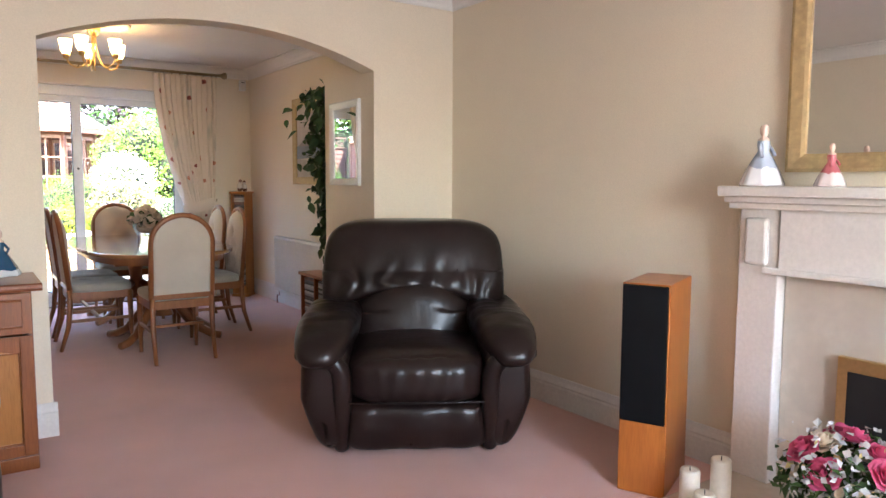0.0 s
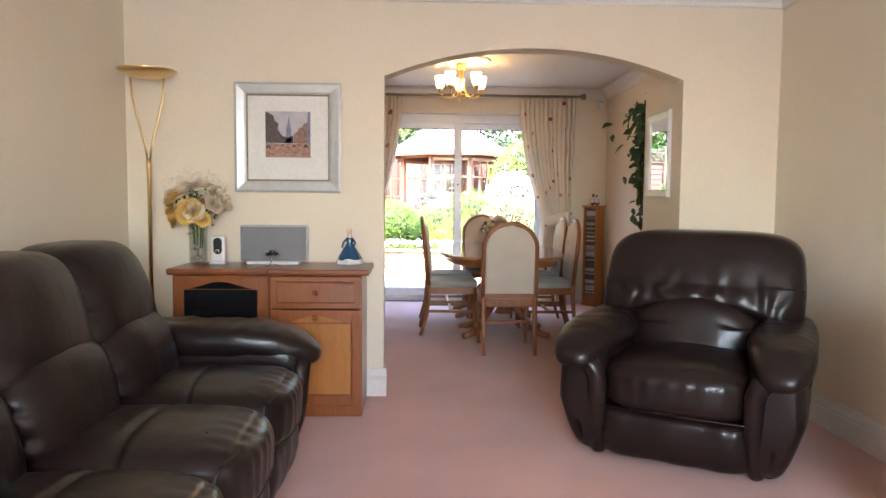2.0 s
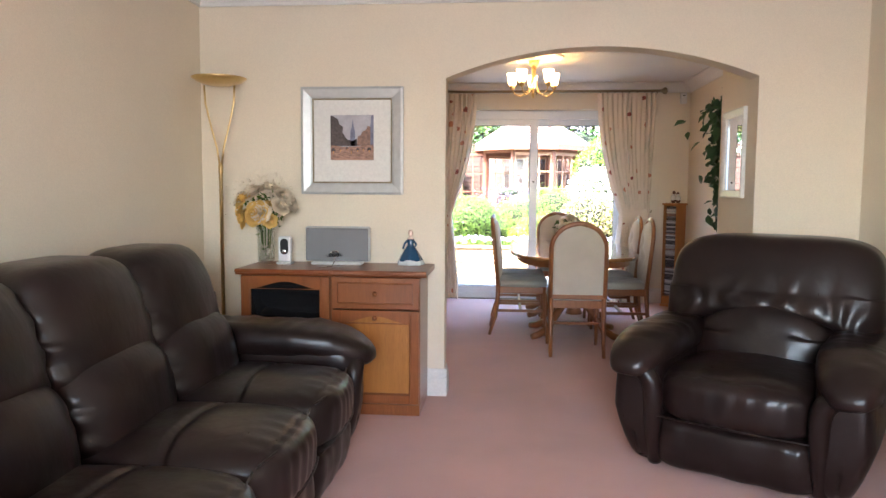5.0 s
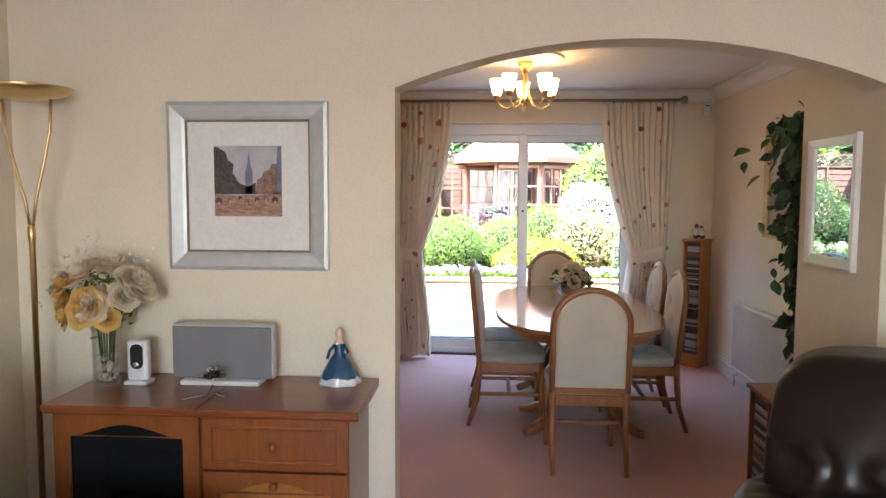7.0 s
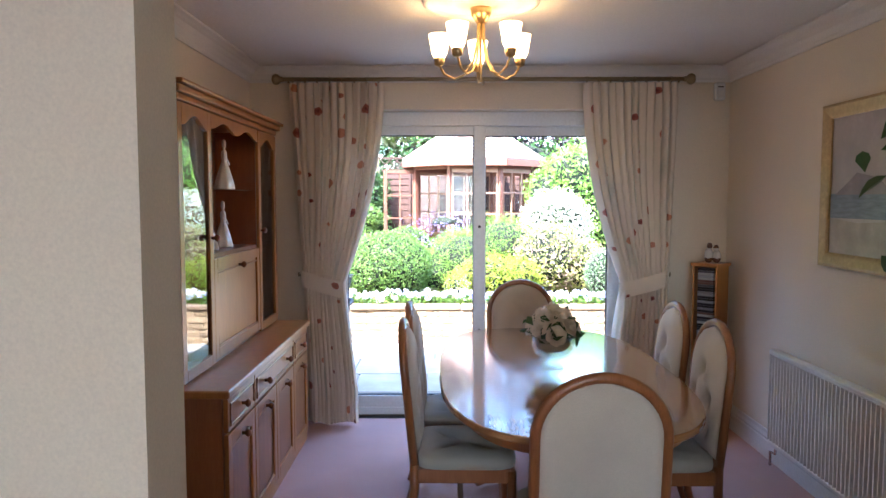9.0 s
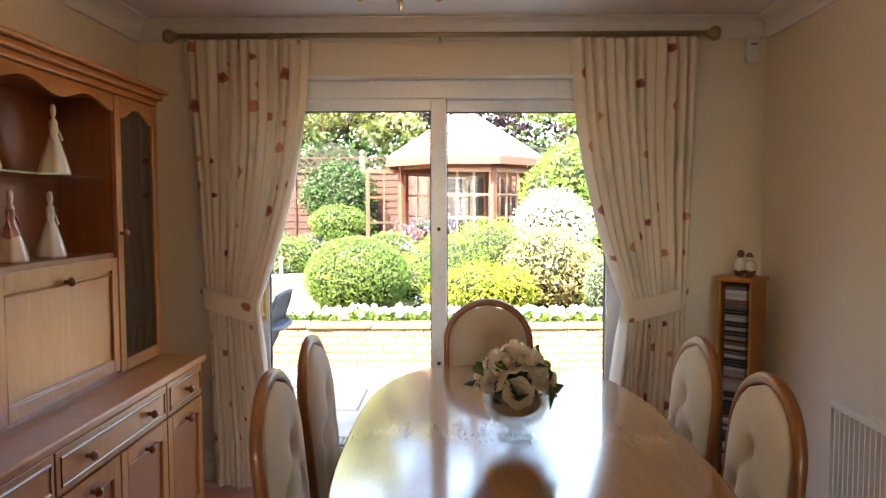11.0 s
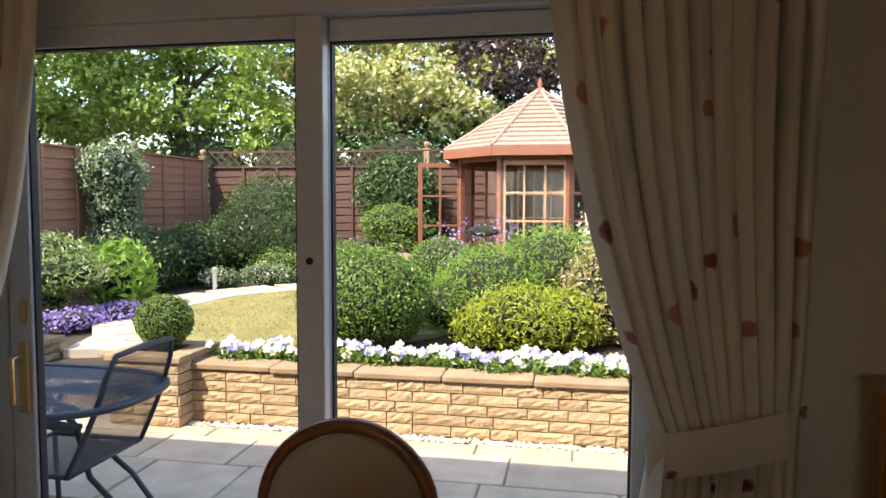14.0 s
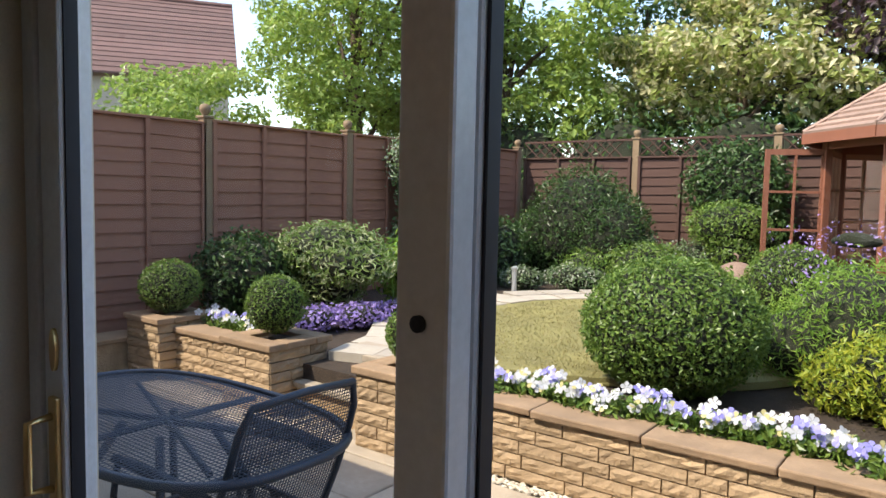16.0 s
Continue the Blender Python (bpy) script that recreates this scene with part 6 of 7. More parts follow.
# walling stones: three split-faced meshes shared by all
def stone_mesh(w, h, d, seed):
    bm = bmesh.new()
    nx, nz = 6, 3
    rg = random.Random(seed)
    front_ = [[bm.verts.new((-w / 2 + w * i / nx, -(0.004 + (rg.uniform(0.0, 0.013) if 0 < i < nx and 0 < j < nz else 0.0)), -h / 2 + h * j / nz)) for i in range(nx + 1)] for j in range(nz + 1)]
    for j in range(nz):
        for i in range(nx):
            bm.faces.new((front_[j][i], front_[j][i + 1], front_[j + 1][i + 1], front_[j + 1][i]))
    b = [bm.verts.new((sx * w / 2, d, sz * h / 2)) for sx, sz in ((-1, -1), (1, -1), (1, 1), (-1, 1))]
    f = front_
    bm.faces.new((f[0][0], b[0], b[1]) + tuple(f[0][i] for i in range(nx, 0, -1)))
    bm.faces.new((f[nz][nx], b[2], b[3]) + tuple(f[nz][i] for i in range(0, nx)))
    bm.faces.new((f[0][nx], b[1], b[2]) + tuple(f[j][nx] for j in range(nz, 0, -1)))
    bm.faces.new((f[nz][0], b[3], b[0]) + tuple(f[j][0] for j in range(0, nz)))
    bm.normal_update()
    me = bpy.data.meshes.new("walling_stone")
    bm.to_mesh(me)
    bm.free()
    me.materials.append(SANDSTONE)
    return me


ROW = 0.074
STONES = {(w, s): stone_mesh(w - 0.008, ROW - 0.008, 0.09, s * 7 + int(w * 100)) for w in (0.18, 0.26, 0.36) for s in (1, 2, 3)}


def stone_face(t, length, rows, m, seed):
    """Coursed stones over a face of that length; m is the pose of its left foot, outward along local -y."""
    rg = random.Random(seed)
    for j in range(rows):
        x = 0.0
        while x < length - 0.05:
            w = rg.choice((0.18, 0.26, 0.26, 0.36))
            me = STONES[(w, rg.choice((1, 2, 3)))]
            use = min(w, length - x)
            ob = new("stone", me)
            ob.parent = t
            ob.matrix_basis = m @ pose(x + use / 2, rg.uniform(-0.004, 0.004), ROW * (j + 0.5)) @ Matrix.Diagonal((use / w, 1, 1, 1))
            x += use


def coping_run(t, length, depth, z, m, seed, step=0.62, thick=0.045):
    rg = random.Random(seed)
    n = max(1, round(length / step))
    w = length / n
    me = {}
    for i in range(n):
        if (w, depth) not in me:
            bm = box(-w / 2 + 0.003, w / 2 - 0.003, -0.035, depth, 0, thick, 0.01)
            for v in bm.verts:
                v.co += Vector((0, 0.008, 0.006)) * noise.noise(v.co * 12)
            q = bpy.data.meshes.new("coping_stone")
            bm.to_mesh(q)
            bm.free()
            q.materials.append(COPING)
            me[(w, depth)] = q
        ob = new("coping_stone", me[(w, depth)])
        ob.parent = t
        ob.matrix_basis = m @ pose((i + 0.5) * w, rg.uniform(-0.006, 0.006), z + rg.uniform(-0.003, 0.003), 0, 0, rg.uniform(-0.6, 0.6))


WZ0 = 5 * ROW
gw = tagged(thing("garden_wall", "low split sandstone retaining wall with coping", "garden wall"), kind="structure")
part("core", box(-0.86, 6.0, 10.46, 10.62, -0.05, WZ0), MORTAR, gw)
stone_face(gw, 4.6, 5, pose(-0.86, 10.44, 0), 1)
part("far_end", box(3.74, 6.0, 10.44, 10.46, 0, WZ0), SANDSTONE, gw)
coping_run(gw, 6.6, 0.22, WZ0, pose(-0.86, 10.44, 0), 2)


def pier(label, x0, x1, y0, y1, rows, seed):
    t = tagged(thing("planter_pier", label, "stone planter"), kind="structure")
    h = rows * ROW
    bm = box(x0 + 0.03, x1 - 0.03, y0 + 0.03, y1 - 0.03, -0.05, h)
    part("core", bm, MORTAR, t)
    stone_face(t, x1 - x0, rows, pose(x0, y0, 0), seed)
    stone_face(t, y1 - y0, rows, pose(x1, y0, 0, 0, 0, 90), seed + 1)
    stone_face(t, y1 - y0, rows, pose(x0, y1, 0, 0, 0, -90), seed + 2)
    for a, b, c_, d in ((x0 - 0.025, x1 + 0.025, y0 - 0.025, y0 + 0.13), (x0 - 0.025, x1 + 0.025, y1 - 0.13, y1 + 0.025), (x0 - 0.025, x0 + 0.13, y0 + 0.13, y1 - 0.13), (x1 - 0.13, x1 + 0.025, y0 + 0.13, y1 - 0.13)):
        part("coping_stone", box(a, b, c_, d, h, h + 0.05, 0.01), COPING, t)
    part("soil", box(x0 + 0.13, x1 - 0.13, y0 + 0.13, y1 - 0.13, h - 0.02, h + 0.02), SOIL, t)
    return t


pier("square sandstone planter pier holding a clipped ball", -1.39, -0.86, 10.27, 10.80, 6, 20)
pier("square sandstone planter pier beside the steps", -2.72, -2.20, 10.27, 10.80, 6, 30)
pier("square sandstone planter pier by the fence", -4.1, -3.62, 10.30, 10.80, 6, 40)
lw = tagged(thing("side_wall", "low sandstone wall along the fence", "garden wall"), kind="structure")
part("core", box(-3.62, -2.72, 10.47, 10.62, -0.05, WZ0), MORTAR, lw)
stone_face(lw, 0.9, 5, pose(-3.62, 10.45, 0), 5)
coping_run(lw, 0.9, 0.22, WZ0, pose(-3.62, 10.45, 0), 6)
part("core", box(-4.42, -4.14, 8.0, 10.45, -0.05, 0.24), SANDSTONE, lw)
coping_run(lw, 2.45, 0.30, 0.24, pose(-4.13, 8.0, 0, 0, 0, 90), 7)

# patio flags and gravel strip
patio = tagged(thing("patio", "riven sandstone paving slabs on the patio", "paving"), kind="structure")
part("bed", box(-4.5, 6, 8.04, 10.50, -0.06, -0.018), MORTAR, patio)
rg = random.Random(40)
y, j = 8.06, 0
while y < 10.3:
    dep = (0.45, 0.60, 0.60, 0.45)[j % 4]
    dep = min(dep, 10.34 - y)
    x = -4.4 + rg.uniform(-0.3, 0)
    while x < 4.0:
        w = rg.choice((0.45, 0.6, 0.6, 0.75, 0.9))
        bm = box(x + 0.006, x + w - 0.006, y + 0.006, y + dep - 0.006, -0.03, 0.0 + rg.uniform(-0.003, 0.002), 0.006, seg=1)
        part("flagstone", bm, FLAG, patio)
        x += w
    y += dep
    j += 1
bm = bmesh.new()
for i in range(1500):
    bmesh.ops.create_icosphere(bm, subdivisions=1, radius=rg.uniform(0.008, 0.017), matrix=Matrix.Translation((rg.uniform(-0.85, 3.2), rg.uniform(10.345, 10.43), rg.uniform(-0.012, 0.004))) @ Matrix.Diagonal((1, rg.uniform(0.7, 1.2), 0.7, 1)))
tagged(link_mesh("gravel", bm, GRAVEL), "strip of pale gravel along the wall foot", "gravel", kind="stuff")


# fence: overlapped boards between posts
def fence_panel(fence, length, h, m, lattice=0.0, slat_me={}, board_mat=None):
    board_mat = board_mat or FENCE
    t = part("panel", box(0, length, 0.0, 0.012, 0, h), board_mat, fence)
    t.matrix_basis = m
    n = int(h / 0.125)
    if (length, board_mat.name) not in slat_me:
        bm = bmesh.new()
        nx = 10
        rgf = random.Random(4)
        lo = [bm.verts.new((length * i / nx, -0.022 + rgf.uniform(-0.002, 0.002), -0.012 + rgf.uniform(-0.006, 0.006))) for i in range(nx + 1)]
        hi = [bm.verts.new((length * i / nx, -0.004, 0.135)) for i in range(nx + 1)]
        lb = [bm.verts.new((length * i / nx, -0.010, -0.012)) for i in range(nx + 1)]
        for i in range(nx):
            bm.faces.new((lo[i], lo[i + 1], hi[i + 1], hi[i]))
            bm.faces.new((lb[i], lb[i + 1], lo[i + 1], lo[i]))
        me = bpy.data.meshes.new("board")
        bm.to_mesh(me)
        bm.free()
        me.materials.append(board_mat)
        slat_me[(length, board_mat.name)] = me
    for k in range(n):
        ob = new("board", slat_me[(length, board_mat.name)])
        ob.parent = t
        ob.location = (0, 0, k * h / n)
    for x in (0.0, length * 0.33, length * 0.66, length - 0.045):
        part("batten", box(x, x + 0.045, -0.05, -0.022, 0, h, 0.004), board_mat, t)
    part("capping", box(-0.01, length + 0.01, -0.05, 0.03, h, h + 0.025, 0.004), board_mat, t)
    if lattice:
        bm = box(0, length, -0.02, 0.015, h + lattice, h + lattice + 0.03)
        k = int(length / 0.16)
        for i in range(-2, k + 1):
            for s in (-1, 1):
                x0 = i * 0.16 + (0 if s > 0 else lattice)
                xa, xb = x0, x0 + s * lattice
                if min(xa, xb) < 0 or max(xa, xb) > length:
                    continue
                tube([(xa, -0.005 + 0.006 * s, h + 0.02), (xb, -0.005 + 0.006 * s, h + lattice)], 0.010, 4, bm)
        part("lattice", bm, board_mat, t, "diamond trellis top")
    return t


SPUR = plain("concrete_spur", (0.36, 0.35, 0.34), 0.9, vary=0.1, bump=0.3)


def fence_post(fence, x, y, z0, z1):
    h = z1 - z0
    t = part("post", box(-0.05, 0.05, -0.05, 0.05, 0, h, 0.006), POST, fence, "weathered post with ball finial")
    t.matrix_basis = pose(x, y, z0)
    part("cap", box(-0.065, 0.065, -0.065, 0.065, h, h + 0.025, 0.006), POST, t)
    part("finial", lathe([(0.025, h + 0.025), (0.03, h + 0.04), (0.05, h + 0.065), (0.058, h + 0.095), (0.045, h + 0.13), (0.001, h + 0.145)], 16), POST, t, smooth=True)
    part("spur", box(0.055, 0.13, -0.045, 0.045, 0, 0.55, 0.02), SPUR, t, "grey concrete spur")


FX = -4.55
side_fence = thing("garden_fence", "red-brown overlap board fence with ball-topped posts", "fence")
back_fence = thing("garden_fence", "board fence darkened for shade, with diamond trellis top", "fence")
far_fence = thing("garden_fence", "red-brown overlap board fence behind shrubs", "fence")
for k, y0 in enumerate((7.55, 9.5, 11.42, 13.37, 15.32)):
    top = 2.14 + 0.03 * k
    base = 0.0 if k < 2 else GZ - 0.05
    fence_panel(side_fence, 1.84, top - base, pose(FX, y0, base, 0, 0, 90))
for k, y0 in enumerate((9.44, 11.36, 13.31, 15.26, 17.2)):
    fence_post(side_fence, FX, y0, 0.0 if k < 1 else GZ - 0.06, 2.20 + 0.03 * k)
YBF = 17.35
for k in range(6):
    fence_panel(back_fence, 1.84, 1.82, pose(FX + 0.06 + 1.95 * k, YBF, GZ - 0.06, 0, 0, 0), 0.26, board_mat=FENCE_SHADED)
for k in range(1, 6):
    fence_post(back_fence, FX + 0.01 + 1.95 * k, YBF + 0.03, GZ - 0.06, 2.42)
for k in range(5):
    fence_panel(far_fence, 1.84, 2.0, pose(6.6, 17.2 - 1.95 * k, GZ - 0.06, 0, 0, -90))

# gazebo
GX, GY = 1.27, 15.95
gz = thing("gazebo", "octagonal red cedar summerhouse with tiled roof", "summerhouse", GX, GY, GZ - 0.05)
RW_, RE, ZE, ZA = 1.12, 1.36, 1.93, 2.78


def oct_pt(r, k, z):
    a = radians(22.5 + 45 * k)
    return Vector((r * math.cos(a), r * math.sin(a), z))


for k in range(8):
    a, b = oct_pt(RW_, k, 0), oct_pt(RW_, k + 1, 0)
    part("post", tube([(a.x, a.y, 0), (a.x, a.y, ZE)], 0.05, 4), CEDAR, gz)
    mid, d = (a + b) / 2, (b - a)
    ang = math.degrees(math.atan2(d.y, d.x))
    L = d.length - 0.08
    is_door = k == 4
    m = pose(mid.x, mid.y, 0, 0, 0, ang)
    wall = box(-L / 2, L / 2, -0.015, 0.015, 0.0, 0.55) if not is_door else box(-L / 2, L / 2, -0.015, 0.015, 0.0, 0.05)
    w_ = part("side_panel", wall, CEDAR, gz)
    w_.matrix_basis = m
    bm = box(-L / 2, L / 2, -0.02, 0.02, 1.76, ZE)
    hd_ = part("head_board", bm, CEDAR, gz)
    hd_.matrix_basis = m
    if not is_door:
        bm = box(-L / 2, L / 2, -0.025, 0.025, 0.55, 0.61)
        box(-L / 2, L / 2, -0.02, 0.02, 1.70, 1.76, bm=bm)
        for x in (-L / 2, -L / 6 - 0.0125, L / 6 - 0.0125, L / 2 - 0.025):
            box(x, x + 0.025, -0.018, 0.018, 0.61, 1.70, bm=bm)
        for z in (0.98, 1.34):
            box(-L / 2, L / 2, -0.014, 0.014, z, z + 0.025, bm=bm)
        wi = part("window", bm, SUNLIT_CEDAR, gz, "small-paned wooden window")
        wi.matrix_basis = m
        bm = bmesh.new()
        bm.faces.new([bm.verts.new(v) for v in ((-L / 2, 0, 0.6), (L / 2, 0, 0.6), (L / 2, 0, 1.72), (-L / 2, 0, 1.72))])
        part("pane", bm, PANE, wi)
    # roof side
    e0, e1, ap = oct_pt(RE, k, ZE - 0.02), oct_pt(RE, k + 1, ZE - 0.02), Vector((0, 0, ZA))
    nrow = 13
    for r in range(nrow):
        s0, s1 = r / nrow, min(1.0, (r + 1.25) / nrow)
        out = ((e0 + e1) / 2).normalized() * 0.02
        q = [e0.lerp(ap, s0), e1.lerp(ap, s0), e1.lerp(ap, s1), e0.lerp(ap, s1)]
        bm = bmesh.new()
        lo = [bm.verts.new(q[0] + out + Vector((0, 0, 0.012))), bm.verts.new(q[1] + out + Vector((0, 0, 0.012))), bm.verts.new(q[2]), bm.verts.new(q[3])]
        un = [bm.verts.new(q[0] - Vector((0, 0, 0.004))), bm.verts.new(q[1] - Vector((0, 0, 0.004)))]
        bm.faces.new(lo)
        bm.faces.new((un[0], un[1], lo[1], lo[0]))
        part("shingle_row", bm, SHINGLE, gz)
    part("hip", tube([e0 + Vector((0, 0, 0.03)), ap + Vector((0, 0, 0.03))], 0.022, 6), SHINGLE, gz)
    fa = (e0 + e1) / 2
    fm = part("eave_board", box(-(e1 - e0).length / 2, (e1 - e0).length / 2, -0.012, 0.012, -0.09, 0.015), CEDAR, gz)
    fm.matrix_basis = pose(fa.x, fa.y, ZE - 0.03, 0, 0, ang)
part("finial", lathe([(0.07, ZA - 0.02), (0.05, ZA + 0.03), (0.02, ZA + 0.05), (0.045, ZA + 0.09), (0.02, ZA + 0.14), (0.001, ZA + 0.19)], 14), CEDAR, gz, smooth=True)
part("floor", prism([(oct_pt(RW_, k, 0).x, oct_pt(RW_, k, 0).y) for k in range(8)], "z", 0.0, 0.05), CEDAR, gz)
# open door leaf, swung outwards
p0 = oct_pt(RW_, 4, 0)
bm = box(0, 0.05, -0.018, 0.018, 0.05, 1.76)
box(0.55, 0.60, -0.018, 0.018, 0.05, 1.76, bm=bm)
for z0, z1 in ((0.05, 0.12), (0.50, 0.56), (0.90, 0.925), (1.30, 1.325), (1.70, 1.76)):
    box(0.05, 0.55, -0.016, 0.016, z0, z1, bm=bm)
box(0.288, 0.312, -0.014, 0.014, 0.56, 1.70, bm=bm)
dl = part("door", bm, CEDAR, gz, "open glazed door leaf")
dl.matrix_basis = pose(p0.x, p0.y, 0, 0, 0, 205)


def ball(name, label, x, y, z, r, rz, n, size, mat, seed, group="", category="topiary"):
    return bush(name, label, [(0, 0, 0, r, r, rz)], n, size, mat, seed, x, y, z, category, wobble=0.025, fill=0.12, group=group, core=0.93, spread=0.8, stem=0.05)


ball("clipped_box_ball", "large clipped round box bush above the wall", 0.05, 11.62, 0.74, 0.56, 0.43, 15000, 0.034, BOX_LEAF, 51)
ball("clipped_box_ball", "small clipped box ball on a stone pier", -1.12, 10.53, 0.69, 0.20, 0.19, 4200, 0.022, BOX_LEAF, 52)
ball("clipped_box_ball", "small clipped box ball beside the garden steps", -2.46, 10.53, 0.72, 0.215, 0.21, 4200, 0.022, BOX_LEAF, 53)
ball("clipped_box_ball", "clipped box ball in the shade of the fence", -3.86, 10.55, 0.72, 0.25, 0.22, 4200, 0.024, BOX_LEAF, 54)
ball("clipped_box_ball", "clipped box ball by the stone fountain", 0.12, 14.75, 0.72, 0.45, 0.40, 6000, 0.034, BOX_LEAF, 55)
ball("clipped_box_ball", "pale clipped ball at the end of the wall", 2.75, 11.2, 0.68, 0.32, 0.32, 4000, 0.03, SILVER_LEAF, 56)
bush("shrub", "feathery bright green shrub behind the wall", [(0, 0, 0.35, 0.55, 0.5, 0.42), (0.55, 0.2, 0.5, 0.55, 0.5, 0.45), (-0.35, -0.1, 0.2, 0.4, 0.4, 0.3)], 12000, 0.05, BRIGHT_LEAF, 61, 1.02, 12.6, GZ, wobble=0.09, aspect=0.22)
bush("shrub", "low yellow-green leafy shrub", [(0, 0, 0.22, 0.36, 0.32, 0.26), (0.38, 0.1, 0.2, 0.3, 0.3, 0.24), (-0.3, 0.1, 0.12, 0.25, 0.25, 0.18)], 7500, 0.05, YELLOW_LEAF, 62, 1.32, 11.75, GZ, wobble=0.13, aspect=0.35)
bush("shrub", "golden shrub with pinkish tips", [(0, 0, 0.42, 0.45, 0.42, 0.45), (0.4, 0.1, 0.3, 0.4, 0.4, 0.35)], 7000, 0.05, PINKISH_LEAF, 63, 2.15, 12.15, GZ, wobble=0.09, aspect=0.45)
bush("shrub", "tall arching light green shrub", [(0, 0, 0.7, 0.55, 0.5, 0.75), (0.2, 0.1, 1.5, 0.5, 0.5, 0.5), (0.7, 0.1, 1.0, 0.6, 0.5, 0.7), (-0.2, 0, 1.25, 0.35, 0.35, 0.4)], 9000, 0.085, BRIGHT_LEAF, 64, 2.55, 13.7, GZ, wobble=0.12, aspect=0.4)
bush("shrub", "mounded shrub covered in white flowers", [(0, 0, 0.75, 0.5, 0.45, 0.55)], 4500, 0.06, leaf_mat("white_bloom_leaf", (0.62, 0.64, 0.50), (0.35, 0.42, 0.15), (0.75, 0.74, 0.66), 0.4), 65, 2.35, 12.95, GZ, wobble=0.1)
bush("shrub", "large green hedge shrub in the border", [(0, 0, 0.9, 0.9, 0.8, 0.95), (0.9, 0.3, 1.1, 0.8, 0.8, 1.1)], 9000, 0.09, DEEP_LEAF, 66, 4.1, 13.6, GZ, wobble=0.1)
bush("shrub", "dense dark green evergreen shrub at the fence", [(0, 0, 0.75, 0.85, 0.6, 0.85), (-0.6, 0, 0.5, 0.5, 0.45, 0.55), (0.5, -0.1, 0.6, 0.6, 0.5, 0.65)], 11000, 0.07, DEEP_LEAF, 67, -3.0, 16.45, GZ, wobble=0.07, aspect=0.35)
bush("shrub", "climbing green shrub on the back fence", [(0, 0, 1.35, 0.65, 0.25, 0.55), (0.2, 0.05, 0.7, 0.5, 0.25, 0.5)], 6000, 0.08, DEEP_LEAF, 68, -1.05, 17.0, GZ, wobble=0.12)
bush("shrub", "rounded green shrub in layered tiers", [(0, 0, 0.85, 0.48, 0.4, 0.30), (0.1, 0, 0.5, 0.36, 0.35, 0.25)], 5000, 0.05, BOX_LEAF, 69, -0.95, 16.35, GZ, wobble=0.08)
bush("shrub", "low grey-green spreading shrub", [(0, 0, 0.3, 0.7, 0.4, 0.35), (0.9, 0.1, 0.3, 0.5, 0.4, 0.35)], 5000, 0.05, SILVER_LEAF, 70, -2.2, 16.35, GZ, wobble=0.1)
bush("shrub", "low bright green rounded shrub", [(0, 0, 0.28, 0.55, 0.4, 0.32), (-0.8, 0, 0.22, 0.4, 0.35, 0.26)], 5000, 0.05, BOX_LEAF, 71, -1.8, 15.95, GZ, wobble=0.08)
bush("shrub", "pale silver edging plants by the path", [(0, 0, 0.12, 0.4, 0.25, 0.16), (0.7, 0.15, 0.1, 0.3, 0.22, 0.14), (-0.6, -0.35, 0.1, 0.3, 0.22, 0.14)], 3500, 0.045, SILVER_LEAF, 72, -2.6, 15.55, GZ, wobble=0.12)
bush("shrub", "layered variegated maple by the fence", [(0, 0, 0.62, 0.55, 0.5, 0.24), (0.35, -0.1, 0.48, 0.45, 0.4, 0.2), (-0.35, 0.0, 0.48, 0.4, 0.4, 0.2), (0, 0, 0.25, 0.35, 0.35, 0.25)], 6000, 0.075, leaf_mat("pale_maple_leaf", (0.24, 0.32, 0.10), (0.14, 0.24, 0.05), (0.42, 0.46, 0.26), 0.3), 73, -3.55, 12.1, GZ, wobble=0.1, aspect=0.28)
bush("shrub", "leafy laurel-like green shrub", [(0, 0, 0.35, 0.35, 0.35, 0.38)], 900, 0.13, BRIGHT_LEAF, 74, -3.15, 12.9, GZ, wobble=0.12, core=0.6, aspect=0.3)
bush("climber", "tall variegated climber on the side fence", [(0, 0, 1.55, 0.35, 0.5, 0.42), (0.02, 0, 1.1, 0.28, 0.4, 0.4), (0.05, 0, 0.6, 0.35, 0.5, 0.4), (0.1, 0.3, 0.3, 0.4, 0.5, 0.35)], 8000, 0.06, SILVER_LEAF, 75, -4.2, 14.3, GZ, wobble=0.1, category="climber")
bush("shrub", "dark green border shrub by the fence", [(0, 0, 0.35, 0.4, 0.8, 0.42), (0.1, 0.9, 0.4, 0.4, 0.5, 0.45)], 5000, 0.07, DEEP_LEAF, 76, -3.9, 14.6, GZ, wobble=0.12)
bush("shrub", "dark green bush in the fence corner", [(0, 0, 0.35, 0.5, 0.5, 0.4)], 3000, 0.06, DEEP_LEAF, 77, -4.1, 11.5, GZ, wobble=0.1)
bush("purple_flowers", "cushion of violet-blue bedding flowers by the path", [(0, 0, 0.06, 0.22, 0.3, 0.10), (0.15, 0.45, 0.06, 0.22, 0.3, 0.10), (0.3, 0.9, 0.06, 0.2, 0.28, 0.1)], 2400, 0.035, LILAC_PETAL, 78, -3.0, 11.35, GZ, category="flowers", wobble=0.15, aspect=0.8)
bush("purple_flowers", "lilac flower spikes before the summerhouse", [(0, 0, 0.85, 0.5, 0.2, 0.16), (0.0, 0, 0.5, 0.5, 0.25, 0.4)], 420, 0.04, LILAC_PETAL, 79, 0.75, 13.9, GZ, category="flowers", wobble=0.25, core=0.4)

# pansies along the wall top: each plant a clump with leaves and flowers
rg = random.Random(77)


